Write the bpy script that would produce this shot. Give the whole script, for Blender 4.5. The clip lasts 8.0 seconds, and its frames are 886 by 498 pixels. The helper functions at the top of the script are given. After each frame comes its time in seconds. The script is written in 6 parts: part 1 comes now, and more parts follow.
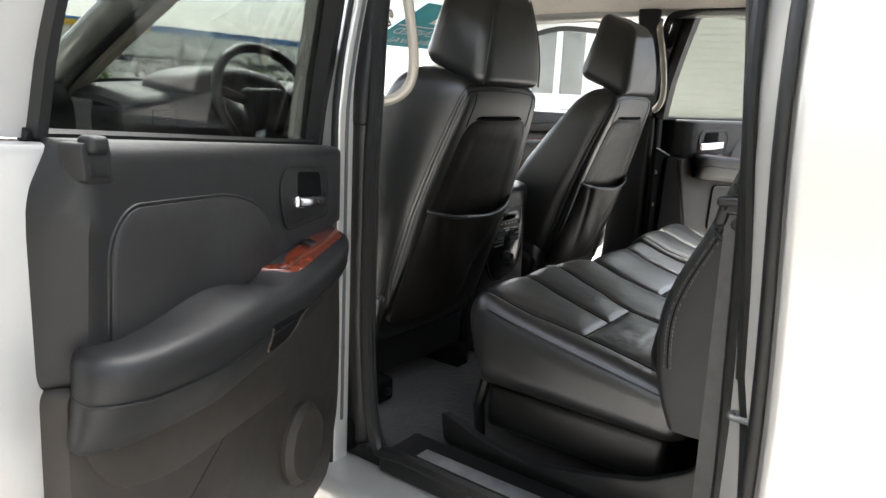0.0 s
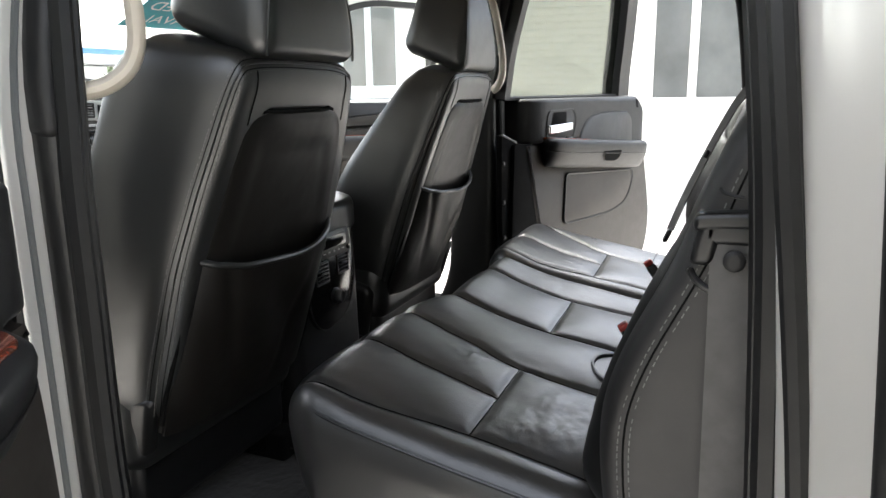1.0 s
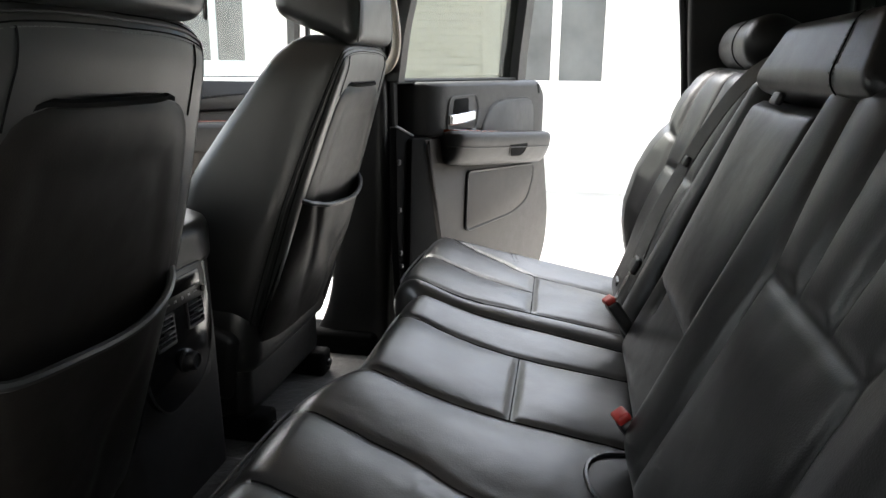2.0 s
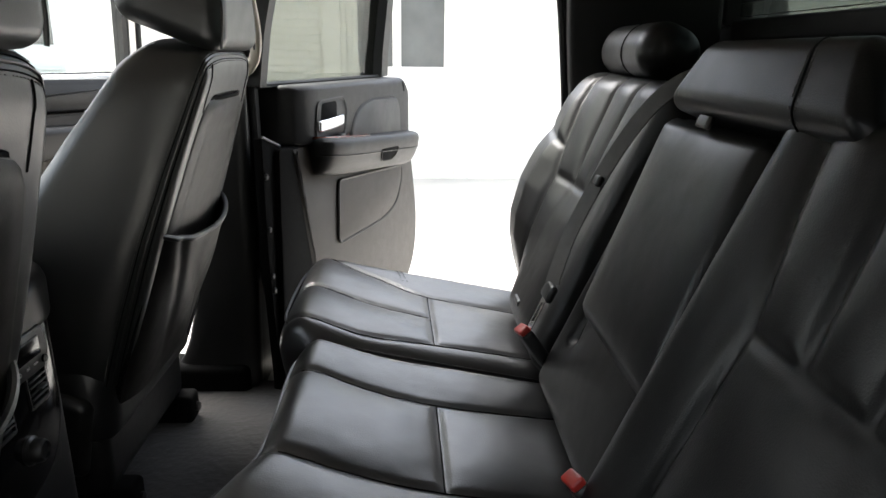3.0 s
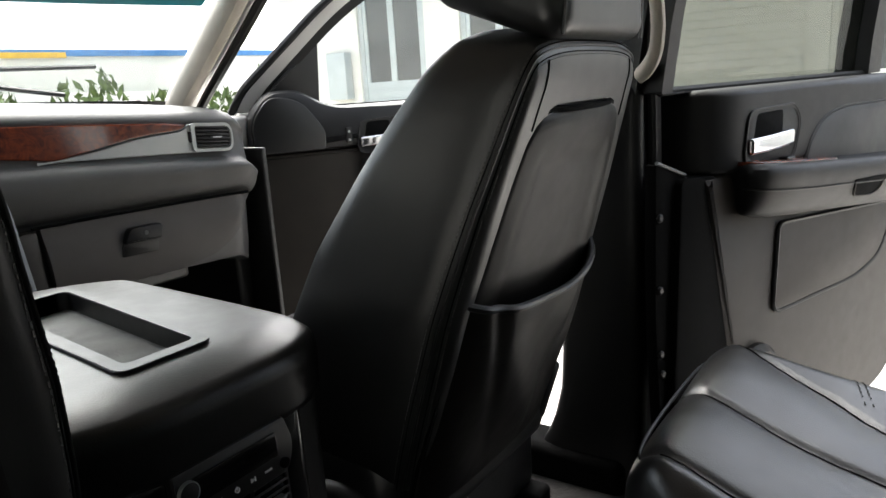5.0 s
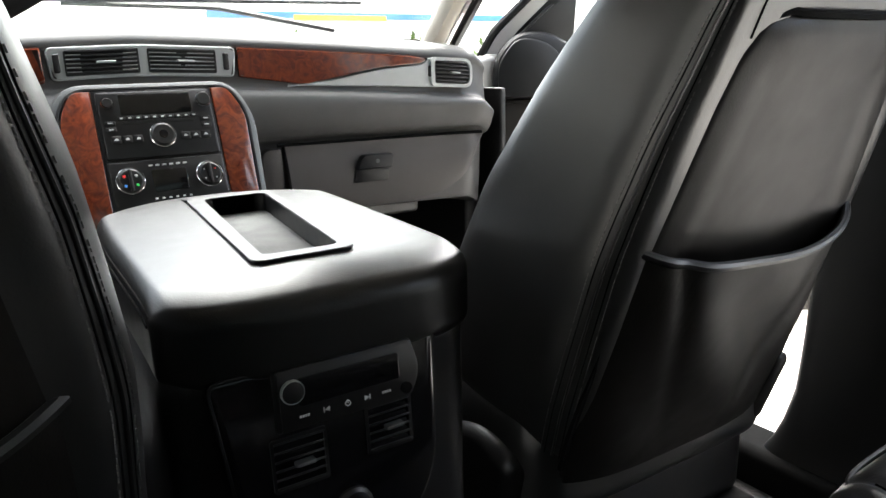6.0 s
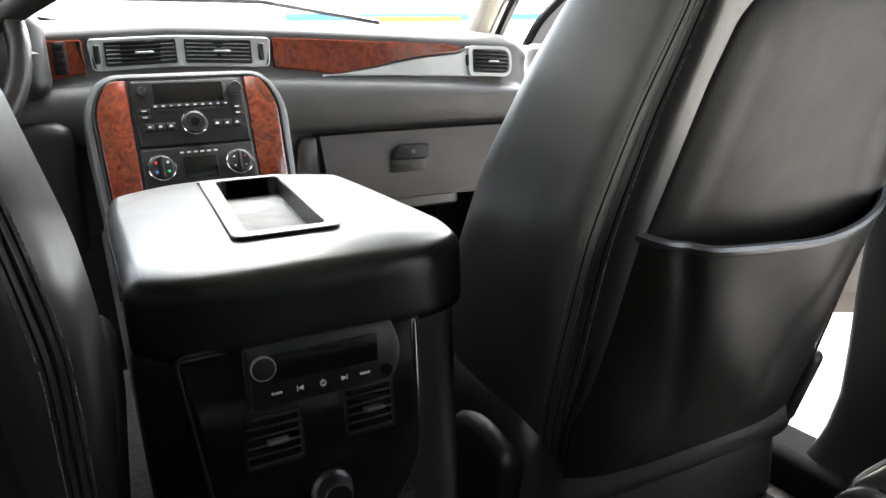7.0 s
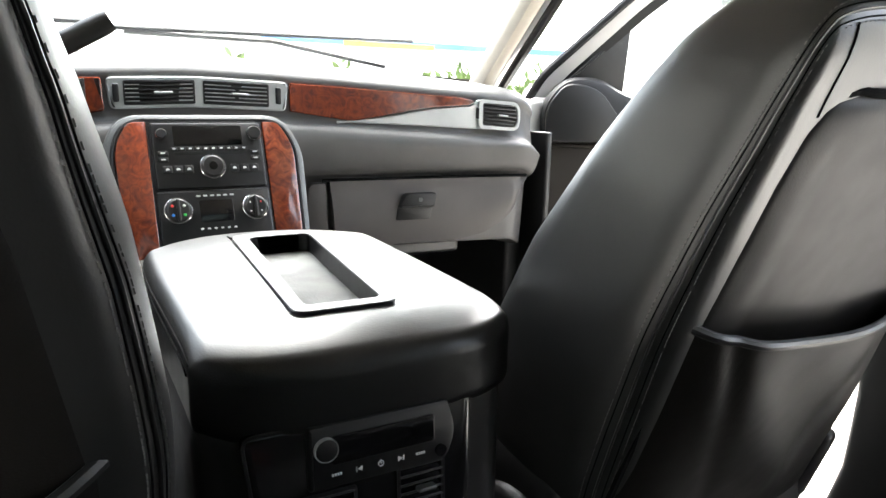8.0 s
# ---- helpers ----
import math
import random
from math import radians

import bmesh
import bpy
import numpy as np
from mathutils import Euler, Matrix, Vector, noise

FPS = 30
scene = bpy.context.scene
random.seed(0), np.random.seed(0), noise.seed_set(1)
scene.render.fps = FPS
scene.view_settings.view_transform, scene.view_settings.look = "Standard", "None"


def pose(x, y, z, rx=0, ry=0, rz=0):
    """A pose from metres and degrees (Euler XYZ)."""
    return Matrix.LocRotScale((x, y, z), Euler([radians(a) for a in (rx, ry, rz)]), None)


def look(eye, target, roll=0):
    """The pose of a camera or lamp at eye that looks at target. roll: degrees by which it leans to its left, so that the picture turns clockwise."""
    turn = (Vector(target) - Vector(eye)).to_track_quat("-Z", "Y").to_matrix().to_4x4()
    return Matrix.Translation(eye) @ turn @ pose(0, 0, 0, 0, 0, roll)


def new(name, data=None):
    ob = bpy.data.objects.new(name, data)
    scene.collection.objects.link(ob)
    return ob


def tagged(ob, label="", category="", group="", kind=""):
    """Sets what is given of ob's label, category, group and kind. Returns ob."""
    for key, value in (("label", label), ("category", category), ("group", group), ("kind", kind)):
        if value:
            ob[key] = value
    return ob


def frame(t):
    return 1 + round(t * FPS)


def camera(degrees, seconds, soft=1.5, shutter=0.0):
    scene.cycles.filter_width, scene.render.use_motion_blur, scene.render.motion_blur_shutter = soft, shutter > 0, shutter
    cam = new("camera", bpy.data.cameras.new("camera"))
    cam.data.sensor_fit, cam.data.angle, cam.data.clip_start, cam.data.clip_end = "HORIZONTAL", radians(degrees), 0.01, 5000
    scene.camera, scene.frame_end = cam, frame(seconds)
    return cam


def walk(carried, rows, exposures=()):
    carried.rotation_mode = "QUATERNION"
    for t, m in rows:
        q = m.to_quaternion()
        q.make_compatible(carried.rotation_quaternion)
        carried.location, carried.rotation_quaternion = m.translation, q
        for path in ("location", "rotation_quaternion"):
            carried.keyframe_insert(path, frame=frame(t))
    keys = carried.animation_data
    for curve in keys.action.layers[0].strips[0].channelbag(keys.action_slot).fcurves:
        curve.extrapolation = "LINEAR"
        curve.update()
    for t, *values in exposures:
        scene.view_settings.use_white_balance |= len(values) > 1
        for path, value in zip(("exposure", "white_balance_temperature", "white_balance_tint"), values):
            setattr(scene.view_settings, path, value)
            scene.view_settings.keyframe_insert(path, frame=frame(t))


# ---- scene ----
cam = camera(64.0, 8.0)
PATH = [
    (0, (-1.989, -0.851, 1.45), (-0.415, 0.306, 1.019), 2.8),
    (0.5, (-1.728, -0.705, 1.431), (-0.014, 0.229, 0.993), 2.4),
    (1, (-1.479, -0.556, 1.419), (0.326, 0.189, 0.985), -0.8),
    (1.5, (-1.247, -0.454, 1.423), (0.587, 0.233, 1.016), -0.5),
    (2, (-1.069, -0.31, 1.424), (0.839, 0.041, 0.933), 0.6),
    (2.2, (-1.018, -0.254, 1.433), (0.911, -0.048, 0.947), -1.9),
    (3.3, (-0.882, -0.198, 1.477), (1.042, -0.341, 0.949), 1.4),
    (3.5, (-0.833, -0.212, 1.466), (1.094, -0.366, 0.952), 0.9),
    (4, (-0.651, -0.217, 1.47), (1.304, -0.07, 1.074), -0.3),
    (4.5, (-0.531, -0.234, 1.469), (1.336, 0.375, 1.089), -3.6),
    (5, (-0.427, -0.219, 1.43), (1.176, 0.888, 0.977), -3.7),
    (5.2, (-0.405, -0.232, 1.417), (1.107, 0.982, 0.925), -2.2),
    (6.3, (-0.221, -0.248, 1.333), (0.71, 1.453, 0.844), -3.3),
    (6.5, (-0.195, -0.255, 1.326), (0.715, 1.456, 0.831), -4.3),
    (7, (-0.194, -0.273, 1.324), (0.676, 1.46, 0.836), -2.3),
    (7.5, (-0.207, -0.245, 1.336), (0.633, 1.522, 0.922), -0.5),
    (8, (-0.279, -0.224, 1.382), (0.696, 1.471, 0.962), 1.1),
]
EXPOSURES = [(0.0, 2.55), (1.0, 2.65), (2.2, 2.45), (3.5, 2.25), (4.1, 2.08), (4.6, 1.82), (5.2, 1.84), (6.4, 3.35), (8.0, 3.55)]
walk(cam, [(t, look(eye, target, roll)) for t, eye, target, roll in PATH], EXPOSURES)

# ---- sky, sun ----
SUN_EL, SUN_AZ = 52.0, 40.0
world = bpy.data.worlds.new("overcast_sky")
scene.world = world
world.use_nodes = True
wn, wl = world.node_tree.nodes, world.node_tree.links
sky = wn.new("ShaderNodeTexSky")
sky.sky_type, sky.sun_disc = "NISHITA", False
sky.sun_elevation, sky.sun_rotation = radians(SUN_EL), radians(SUN_AZ)
sky.air_density, sky.dust_density, sky.ozone_density = 1.0, 4.0, 1.0
hazy = wn.new("ShaderNodeHueSaturation")
hazy.inputs["Saturation"].default_value = 0.45
wl.new(sky.outputs[0], hazy.inputs["Color"])
cloud = wn.new("ShaderNodeMixRGB")
cloud.blend_type = "ADD"
cloud.inputs[0].default_value, cloud.inputs[2].default_value = 1.0, (0.95, 1.0, 1.03, 1)
wl.new(hazy.outputs[0], cloud.inputs[1])
wl.new(cloud.outputs[0], wn["Background"].inputs["Color"])
wn["Background"].inputs["Strength"].default_value = 0.15

sun = new("sun", bpy.data.lights.new("sun", "SUN"))
sun.data.energy, sun.data.angle, sun.data.color = 2.0, radians(60), (1.0, 0.985, 0.96)
sun.matrix_world = look((3 * math.sin(radians(SUN_AZ)), 3 * math.cos(radians(SUN_AZ)), 3 * math.tan(radians(SUN_EL))), (0, 0, 0))


# ---- materials ----
def material(name, colour, rough=0.5, metal=0.0, vary=0.15, scale=8.0, grain=0.0, grain_scale=400.0, soft=0.0, soft_scale=25.0, coat=0.0, sheen=0.0, spec=0.5, cells=False, rough_vary=0.08):
    """A surface with colour variation at one scale, fine grain and a soft unevenness in its relief, and uneven gloss."""
    m = bpy.data.materials.new(name)
    m.use_nodes = True
    n, l = m.node_tree.nodes, m.node_tree.links
    b = n["Principled BSDF"]
    b.inputs["Metallic"].default_value = metal
    b.inputs["Specular IOR Level"].default_value = spec
    b.inputs["Coat Weight"].default_value = coat
    b.inputs["Coat Roughness"].default_value = 0.06
    b.inputs["Sheen Weight"].default_value = sheen
    place = n.new("ShaderNodeTexCoord")
    large = n.new("ShaderNodeTexNoise")
    large.inputs["Scale"].default_value, large.inputs["Detail"].default_value = scale, 6
    l.new(place.outputs["Object"], large.inputs["Vector"])
    ramp = n.new("ShaderNodeValToRGB")
    ramp.color_ramp.elements[0].position, ramp.color_ramp.elements[1].position = 0.3, 0.75
    ramp.color_ramp.elements[0].color = (*[c * (1 - vary) for c in colour], 1)
    ramp.color_ramp.elements[1].color = (*[min(1, c * (1 + vary)) for c in colour], 1)
    l.new(large.outputs["Fac"], ramp.inputs[0])
    l.new(ramp.outputs[0], b.inputs["Base Color"])
    gloss = n.new("ShaderNodeMapRange")
    gloss.inputs["To Min"].default_value, gloss.inputs["To Max"].default_value = max(0.02, rough - rough_vary), min(1, rough + rough_vary)
    wear = n.new("ShaderNodeTexNoise")
    wear.inputs["Scale"].default_value, wear.inputs["Detail"].default_value = scale * 3.1, 8
    l.new(place.outputs["Object"], wear.inputs["Vector"])
    l.new(wear.outputs["Fac"], gloss.inputs["Value"])
    l.new(gloss.outputs[0], b.inputs["Roughness"])
    last = None
    for strength, size, tex in ((soft, soft_scale, "ShaderNodeTexNoise"), (grain, grain_scale, "ShaderNodeTexVoronoi" if cells else "ShaderNodeTexNoise")):
        if strength:
            t = n.new(tex)
            t.inputs["Scale"].default_value = size
            l.new(place.outputs["Object"], t.inputs["Vector"])
            bump = n.new("ShaderNodeBump")
            bump.inputs["Strength"].default_value = strength
            bump.inputs["Distance"].default_value = 0.25 / size
            l.new(t.outputs[0], bump.inputs["Height"])
            if last:
                l.new(last.outputs[0], bump.inputs["Normal"])
            last = bump
    if last:
        l.new(last.outputs[0], b.inputs["Normal"])
    return m


def glass_material(name, tint, rough=0.0):
    """Thin glass: light passes, dimmed by the tint, and a clear reflection lies on it."""
    m = bpy.data.materials.new(name)
    m.use_nodes = True
    n, l = m.node_tree.nodes, m.node_tree.links
    n.remove(n["Principled BSDF"])
    clear, shine, mix, edge = n.new("ShaderNodeBsdfTransparent"), n.new("ShaderNodeBsdfGlossy"), n.new("ShaderNodeMixShader"), n.new("ShaderNodeLayerWeight")
    clear.inputs["Color"].default_value = (*tint, 1)
    shine.inputs["Roughness"].default_value = rough
    steep, gain = n.new("ShaderNodeMath"), n.new("ShaderNodeMath")
    steep.operation, gain.operation = "POWER", "MULTIPLY_ADD"
    steep.inputs[1].default_value = 5.0
    gain.inputs[1].default_value, gain.inputs[2].default_value = 0.8, 0.035
    edge.inputs["Blend"].default_value = 0.5
    l.new(edge.outputs["Facing"], steep.inputs[0])
    l.new(steep.outputs[0], gain.inputs[0])
    l.new(gain.outputs[0], mix.inputs[0])
    l.new(clear.outputs[0], mix.inputs[1])
    l.new(shine.outputs[0], mix.inputs[2])
    l.new(mix.outputs[0], n["Material Output"].inputs["Surface"])
    return m


def wood_material():
    """Lacquered burl veneer, red-brown with dark eyes and streaks."""
    m = material("burl_wood", (0.2, 0.035, 0.012), 0.16, vary=0.3, scale=20, coat=0.6)
    n, l = m.node_tree.nodes, m.node_tree.links
    b = n["Principled BSDF"]
    place = n.new("ShaderNodeTexCoord")
    swirl = n.new("ShaderNodeTexNoise")
    swirl.inputs["Scale"].default_value, swirl.inputs["Detail"].default_value, swirl.inputs["Distortion"].default_value = 38, 9, 2.6
    l.new(place.outputs["Object"], swirl.inputs["Vector"])
    ramp = n.new("ShaderNodeValToRGB")
    e = ramp.color_ramp.elements
    e[0].position, e[0].color = 0.33, (0.060, 0.012, 0.007, 1)
    e[1].position, e[1].color = 0.76, (0.225, 0.045, 0.015, 1)
    mid = e.new(0.5)
    mid.color = (0.128, 0.024, 0.010, 1)
    l.new(swirl.outputs["Fac"], ramp.inputs[0])
    l.new(ramp.outputs[0], b.inputs["Base Color"])
    return m


def carpet_material():
    m = material("loop_carpet", (0.022, 0.0205, 0.019), 0.95, vary=0.35, scale=14, grain=0.9, grain_scale=420, soft=0.5, soft_scale=60, sheen=0.3, spec=0.1)
    return m


LEATHER = material("black_leather", (0.0045, 0.0046, 0.0047), 0.345, vary=0.25, scale=9, grain=0.24, grain_scale=520, soft=0.03, soft_scale=12, cells=True, rough_vary=0.07, spec=0.6)
# the black leather lightened, for light falling on the cushion tops
LEATHER_LIT = material("lit_black_leather", (0.015, 0.0148, 0.015), 0.34, vary=0.3, scale=7, grain=0.26, grain_scale=480, soft=0.03, soft_scale=14, cells=True, rough_vary=0.07, spec=0.85)
# the black leather with weaker gloss, standing in for shade on the backrests
LEATHER_BACK = material("dim_leather_backrest", (0.0045, 0.0046, 0.0047), 0.37, vary=0.25, scale=9, grain=0.24, grain_scale=520, soft=0.03, soft_scale=12, cells=True, rough_vary=0.07, spec=0.30)
# the black leather lightened, to put window sheen on the front seats
SEAT_LEATHER = material("lit_seat_leather", (0.0085, 0.0090, 0.0087), 0.36, vary=0.25, scale=9, grain=0.10, grain_scale=520, soft=0.03, soft_scale=12, cells=True, rough_vary=0.07, spec=0.95)
# the black leather with weaker gloss, to dim windscreen glare on the lid
LID_LEATHER = material("dim_lid_leather", (0.0055, 0.0057, 0.0056), 0.34, vary=0.25, scale=9, grain=0.16, grain_scale=480, soft=0.05, soft_scale=14, cells=True, rough_vary=0.09, spec=0.42)
LEATHER_SIDE = material("black_vinyl", (0.011, 0.0105, 0.0105), 0.48, vary=0.2, scale=9, grain=0.25, grain_scale=700, soft=0.10, soft_scale=18, cells=True, spec=0.5)
BACK_PANEL = material("seat_back_vinyl", (0.0076, 0.0067, 0.0059), 0.44, vary=0.2, scale=9, grain=0.18, grain_scale=560, soft=0.10, soft_scale=14, cells=True, spec=0.26)
PLASTIC = material("charcoal_plastic", (0.0115, 0.0114, 0.0117), 0.48, vary=0.12, scale=10, grain=0.35, grain_scale=750, cells=True, spec=0.33)
PLASTIC_LOWER = material("dark_grey_plastic", (0.034, 0.0290, 0.0245), 0.55, vary=0.12, scale=10, grain=0.35, grain_scale=750, cells=True, spec=0.35)
BLACK = material("black_plastic", (0.0055, 0.0055, 0.0056), 0.40, vary=0.2, scale=20, grain=0.15, grain_scale=800)
GLOSS_BLACK = material("gloss_black_plastic", (0.005, 0.005, 0.0055), 0.14, vary=0.2, scale=15, rough_vary=0.04)
RUBBER = material("black_rubber_seal", (0.006, 0.006, 0.006), 0.45, vary=0.3, scale=30, grain=0.2, grain_scale=500, spec=0.4)
GREY_TRIM = material("grey_trim_paint", (0.095, 0.100, 0.100), 0.42, metal=0.3, vary=0.08, scale=20, grain=0.1, grain_scale=900)
DASH_PLASTIC = material("dashboard_plastic", (0.072, 0.070, 0.068), 0.5, vary=0.12, scale=10, grain=0.4, grain_scale=600, cells=True)
GLOVE_PLASTIC = material("glove_box_plastic", (0.052, 0.047, 0.044), 0.55, vary=0.1, scale=10, grain=0.4, grain_scale=650, cells=True)
SLAT = material("vent_slat_plastic", (0.016, 0.016, 0.0165), 0.4, vary=0.1, scale=30)
# for matt black parts, and for shade painted into cups and recesses
MATT_BLACK = material("matt_black_and_shade", (0.003, 0.003, 0.003), 0.9, vary=0.2, scale=30, spec=0.1)
CARPET = carpet_material()
PAINT = material("pewter_silver_paint", (0.56, 0.55, 0.52), 0.34, metal=0.45, vary=0.04, scale=3, grain=0.04, grain_scale=1500, coat=0.7)
CHROME = material("chrome", (0.82, 0.82, 0.83), 0.12, metal=1.0, vary=0.05, scale=20, rough_vary=0.05)
SATIN = material("satin_silver_trim", (0.44, 0.455, 0.45), 0.38, metal=0.55, vary=0.06, scale=20, grain=0.05, grain_scale=900)
ALUMINIUM = material("brushed_aluminium", (0.55, 0.56, 0.58), 0.4, metal=0.9, vary=0.15, scale=30, grain=0.2, grain_scale=500)
WOOD = wood_material()
BEIGE = material("light_beige_trim", (0.50, 0.455, 0.38), 0.6, vary=0.08, scale=12, grain=0.3, grain_scale=700)
HEADLINER = material("beige_headliner_cloth", (0.46, 0.42, 0.36), 0.95, vary=0.08, scale=10, grain=0.4, grain_scale=900, sheen=0.2, spec=0.1)
WEBBING = material("seat_belt_webbing", (0.060, 0.058, 0.056), 0.6, vary=0.2, scale=40, grain=0.6, grain_scale=900)
RED = material("red_plastic", (0.36, 0.022, 0.016), 0.35, vary=0.1, scale=30)
THREAD = material("dark_grey_thread", (0.035, 0.035, 0.035), 0.8, vary=0.2, scale=60)
THREAD_GREY = material("grey_thread", (0.12, 0.12, 0.118), 0.8, vary=0.2, scale=60)
GLASS = glass_material("clear_glass", (0.94, 0.96, 0.95))
TINTED = glass_material("tinted_glass", (0.52, 0.535, 0.50))
# darker copy of the tinted glass, for the dim view through the left door
DARK_TINT = glass_material("dark_tinted_glass", (0.38, 0.40, 0.385))
TEAL = material("teal_sun_strip", (0.0, 0.26, 0.30), 0.4, vary=0.1, scale=20)
WHITE_PRINT = material("white_print", (0.6, 0.6, 0.6), 0.5, vary=0.05, scale=40)
# dark grey of the added wall that cuts light from the left
ROUGH_WALL = material("light_block_grey", (0.20, 0.20, 0.185), 0.9, vary=0.2, scale=1.0, grain=0.4, grain_scale=60)
CONCRETE = material("pale_concrete", (0.525, 0.50, 0.455), 0.85, vary=0.14, scale=1.2, grain=0.5, grain_scale=90, soft=0.3, soft_scale=9)
WALL_WHITE = material("whitewashed_brick_paint", (0.78, 0.76, 0.69), 0.75, vary=0.05, scale=2.5, grain=0.3, grain_scale=120)
FRAME_GREY = material("pale_grey_joinery_paint", (0.50, 0.54, 0.53), 0.5, vary=0.08, scale=6, grain=0.2, grain_scale=60)
PANE = material("dark_window_pane", (0.12, 0.125, 0.12), 0.22, vary=0.25, scale=2, rough_vary=0.08)
ROOF_BLUE = material("blue_roof_sheet", (0.05, 0.20, 0.46), 0.45, vary=0.12, scale=4)
YELLOW = material("yellow_fascia_paint", (0.70, 0.42, 0.03), 0.5, vary=0.1, scale=4)
LEAF = material("shrub_leaves", (0.075, 0.12, 0.025), 0.6, vary=0.5, scale=6, grain=0.3, grain_scale=30)
CAR_WHITE = material("white_car_paint", (0.78, 0.79, 0.80), 0.25, vary=0.03, scale=3, coat=0.8)
LED_RED, LED_BLUE, LED_GREEN = (material(n, c, 0.4, vary=0.05) for n, c in (("red_mark", (0.7, 0.03, 0.03)), ("blue_mark", (0.03, 0.25, 0.8)), ("green_mark", (0.05, 0.6, 0.12))))


# ---- mesh tools ----
def thing(name, label, category, at=(0, 0, 0), group="", kind=""):
    ob = new(name)
    ob.location, ob.empty_display_size = at, 0.1
    return tagged(ob, label, category, group, kind)


def origin(ob):
    p = Vector((0, 0, 0))
    while ob:
        p += ob.location
        ob = ob.parent
    return p


def part(name, shape, mat, parent=None, label="", smooth=True, at=None):
    """Links vertices and faces, given in the world, as one mesh under its thing or part."""
    verts, faces = shape
    base = origin(parent) if parent else Vector(at or (0, 0, 0))
    me = bpy.data.meshes.new(name)
    me.from_pydata((np.asarray(verts, float) - np.array(base)).tolist(), [], faces)
    bm = bmesh.new()
    bm.from_mesh(me)
    bmesh.ops.recalc_face_normals(bm, faces=bm.faces)
    bm.to_mesh(me)
    bm.free()
    me.materials.append(mat)
    if smooth:
        me.shade_smooth()
        me.set_sharp_from_angle(angle=radians(38))
    ob = new(name, me)
    if parent:
        ob.parent = parent
    else:
        ob.location = base
    return tagged(ob, label)


def join(*shapes):
    verts, faces, n = [], [], 0
    for v, f in shapes:
        verts.append(np.asarray(v, float))
        faces += [tuple(i + n for i in q) for q in f]
        n += len(v)
    return np.concatenate(verts), faces


def moved(shape, fn):
    return np.array([fn(*p) for p in shape[0]]), shape[1]


def placed(shape, m):
    v = np.asarray(shape[0], float)
    r = np.array(m.to_3x3())
    return v @ r.T + np.array(m.translation), shape[1]


def soft(size, radius, step=0.02, arc=4):
    """A box with rounded edges, its faces divided in steps, about the origin."""
    half = np.array(size) / 2
    axes = []
    for h in half:
        r = min(radius, h * 0.999)
        edge = [r * math.tan(math.pi / 4 * k / arc) for k in range(arc + 1)]
        n = max(1, round(2 * (h - r) / step))
        mid = list(np.linspace(-(h - r), h - r, n + 1))
        axes.append([-(h - r) - e for e in edge[:0:-1]] + mid + [h - r + e for e in edge[1:]])
    index, verts, faces = {}, [], []

    def corner(p):
        key = tuple(round(c, 6) for c in p)
        if key not in index:
            index[key] = len(verts)
            q = [max(-(h - min(radius, h * 0.999)), min(h - min(radius, h * 0.999), c)) for c, h in zip(p, half)]
            d = [a - b for a, b in zip(p, q)]
            n = math.sqrt(sum(c * c for c in d))
            verts.append([b + (c / n * min(radius, h * 0.999) if n > 1e-9 else 0) for b, c, h in zip(q, d, half)])
        return index[key]

    for a, b, c in ((0, 1, 2), (1, 2, 0), (2, 0, 1)):
        for side in (axes[c][0], axes[c][-1]):
            ids = {}
            for i, u in enumerate(axes[a]):
                for j, v in enumerate(axes[b]):
                    p = [0, 0, 0]
                    p[a], p[b], p[c] = u, v, side
                    ids[i, j] = corner(p)
            for i in range(len(axes[a]) - 1):
                for j in range(len(axes[b]) - 1):
                    faces.append((ids[i, j], ids[i + 1, j], ids[i + 1, j + 1], ids[i, j + 1]))
    return np.array(verts), faces


def box(x0, x1, y0, y1, z0, z1, r=0.004, step=10.0, arc=2):
    v, f = soft((x1 - x0, y1 - y0, z1 - z0), r, step, arc)
    return v + np.array([(x0 + x1) / 2, (y0 + y1) / 2, (z0 + z1) / 2]), f


def tube(points, radius, n=8, closed=False, flat=1.0):
    """A round bar along the points; flat squashes it across."""
    pts = [Vector(p) for p in points]
    count = len(pts)
    verts, faces = [], []
    side = None
    for i, p in enumerate(pts):
        a, b = (pts[i - 1], pts[(i + 1) % count]) if closed else (pts[max(i - 1, 0)], pts[min(i + 1, count - 1)])
        t = (b - a).normalized()
        if side is None:
            side = t.orthogonal().normalized()
        side = (side - t * side.dot(t)).normalized()
        other = t.cross(side)
        r = radius[i] if isinstance(radius, (list, tuple)) else radius
        for k in range(n):
            w = 2 * math.pi * k / n
            verts.append(p + side * (r * math.cos(w)) + other * (r * flat * math.sin(w)))
    for i in range(count if closed else count - 1):
        j = (i + 1) % count
        for k in range(n):
            faces.append((i * n + k, i * n + (k + 1) % n, j * n + (k + 1) % n, j * n + k))
    if not closed:
        faces += [tuple(range(n))[::-1], tuple(range((count - 1) * n, count * n))]
    return np.array([tuple(v) for v in verts]), faces


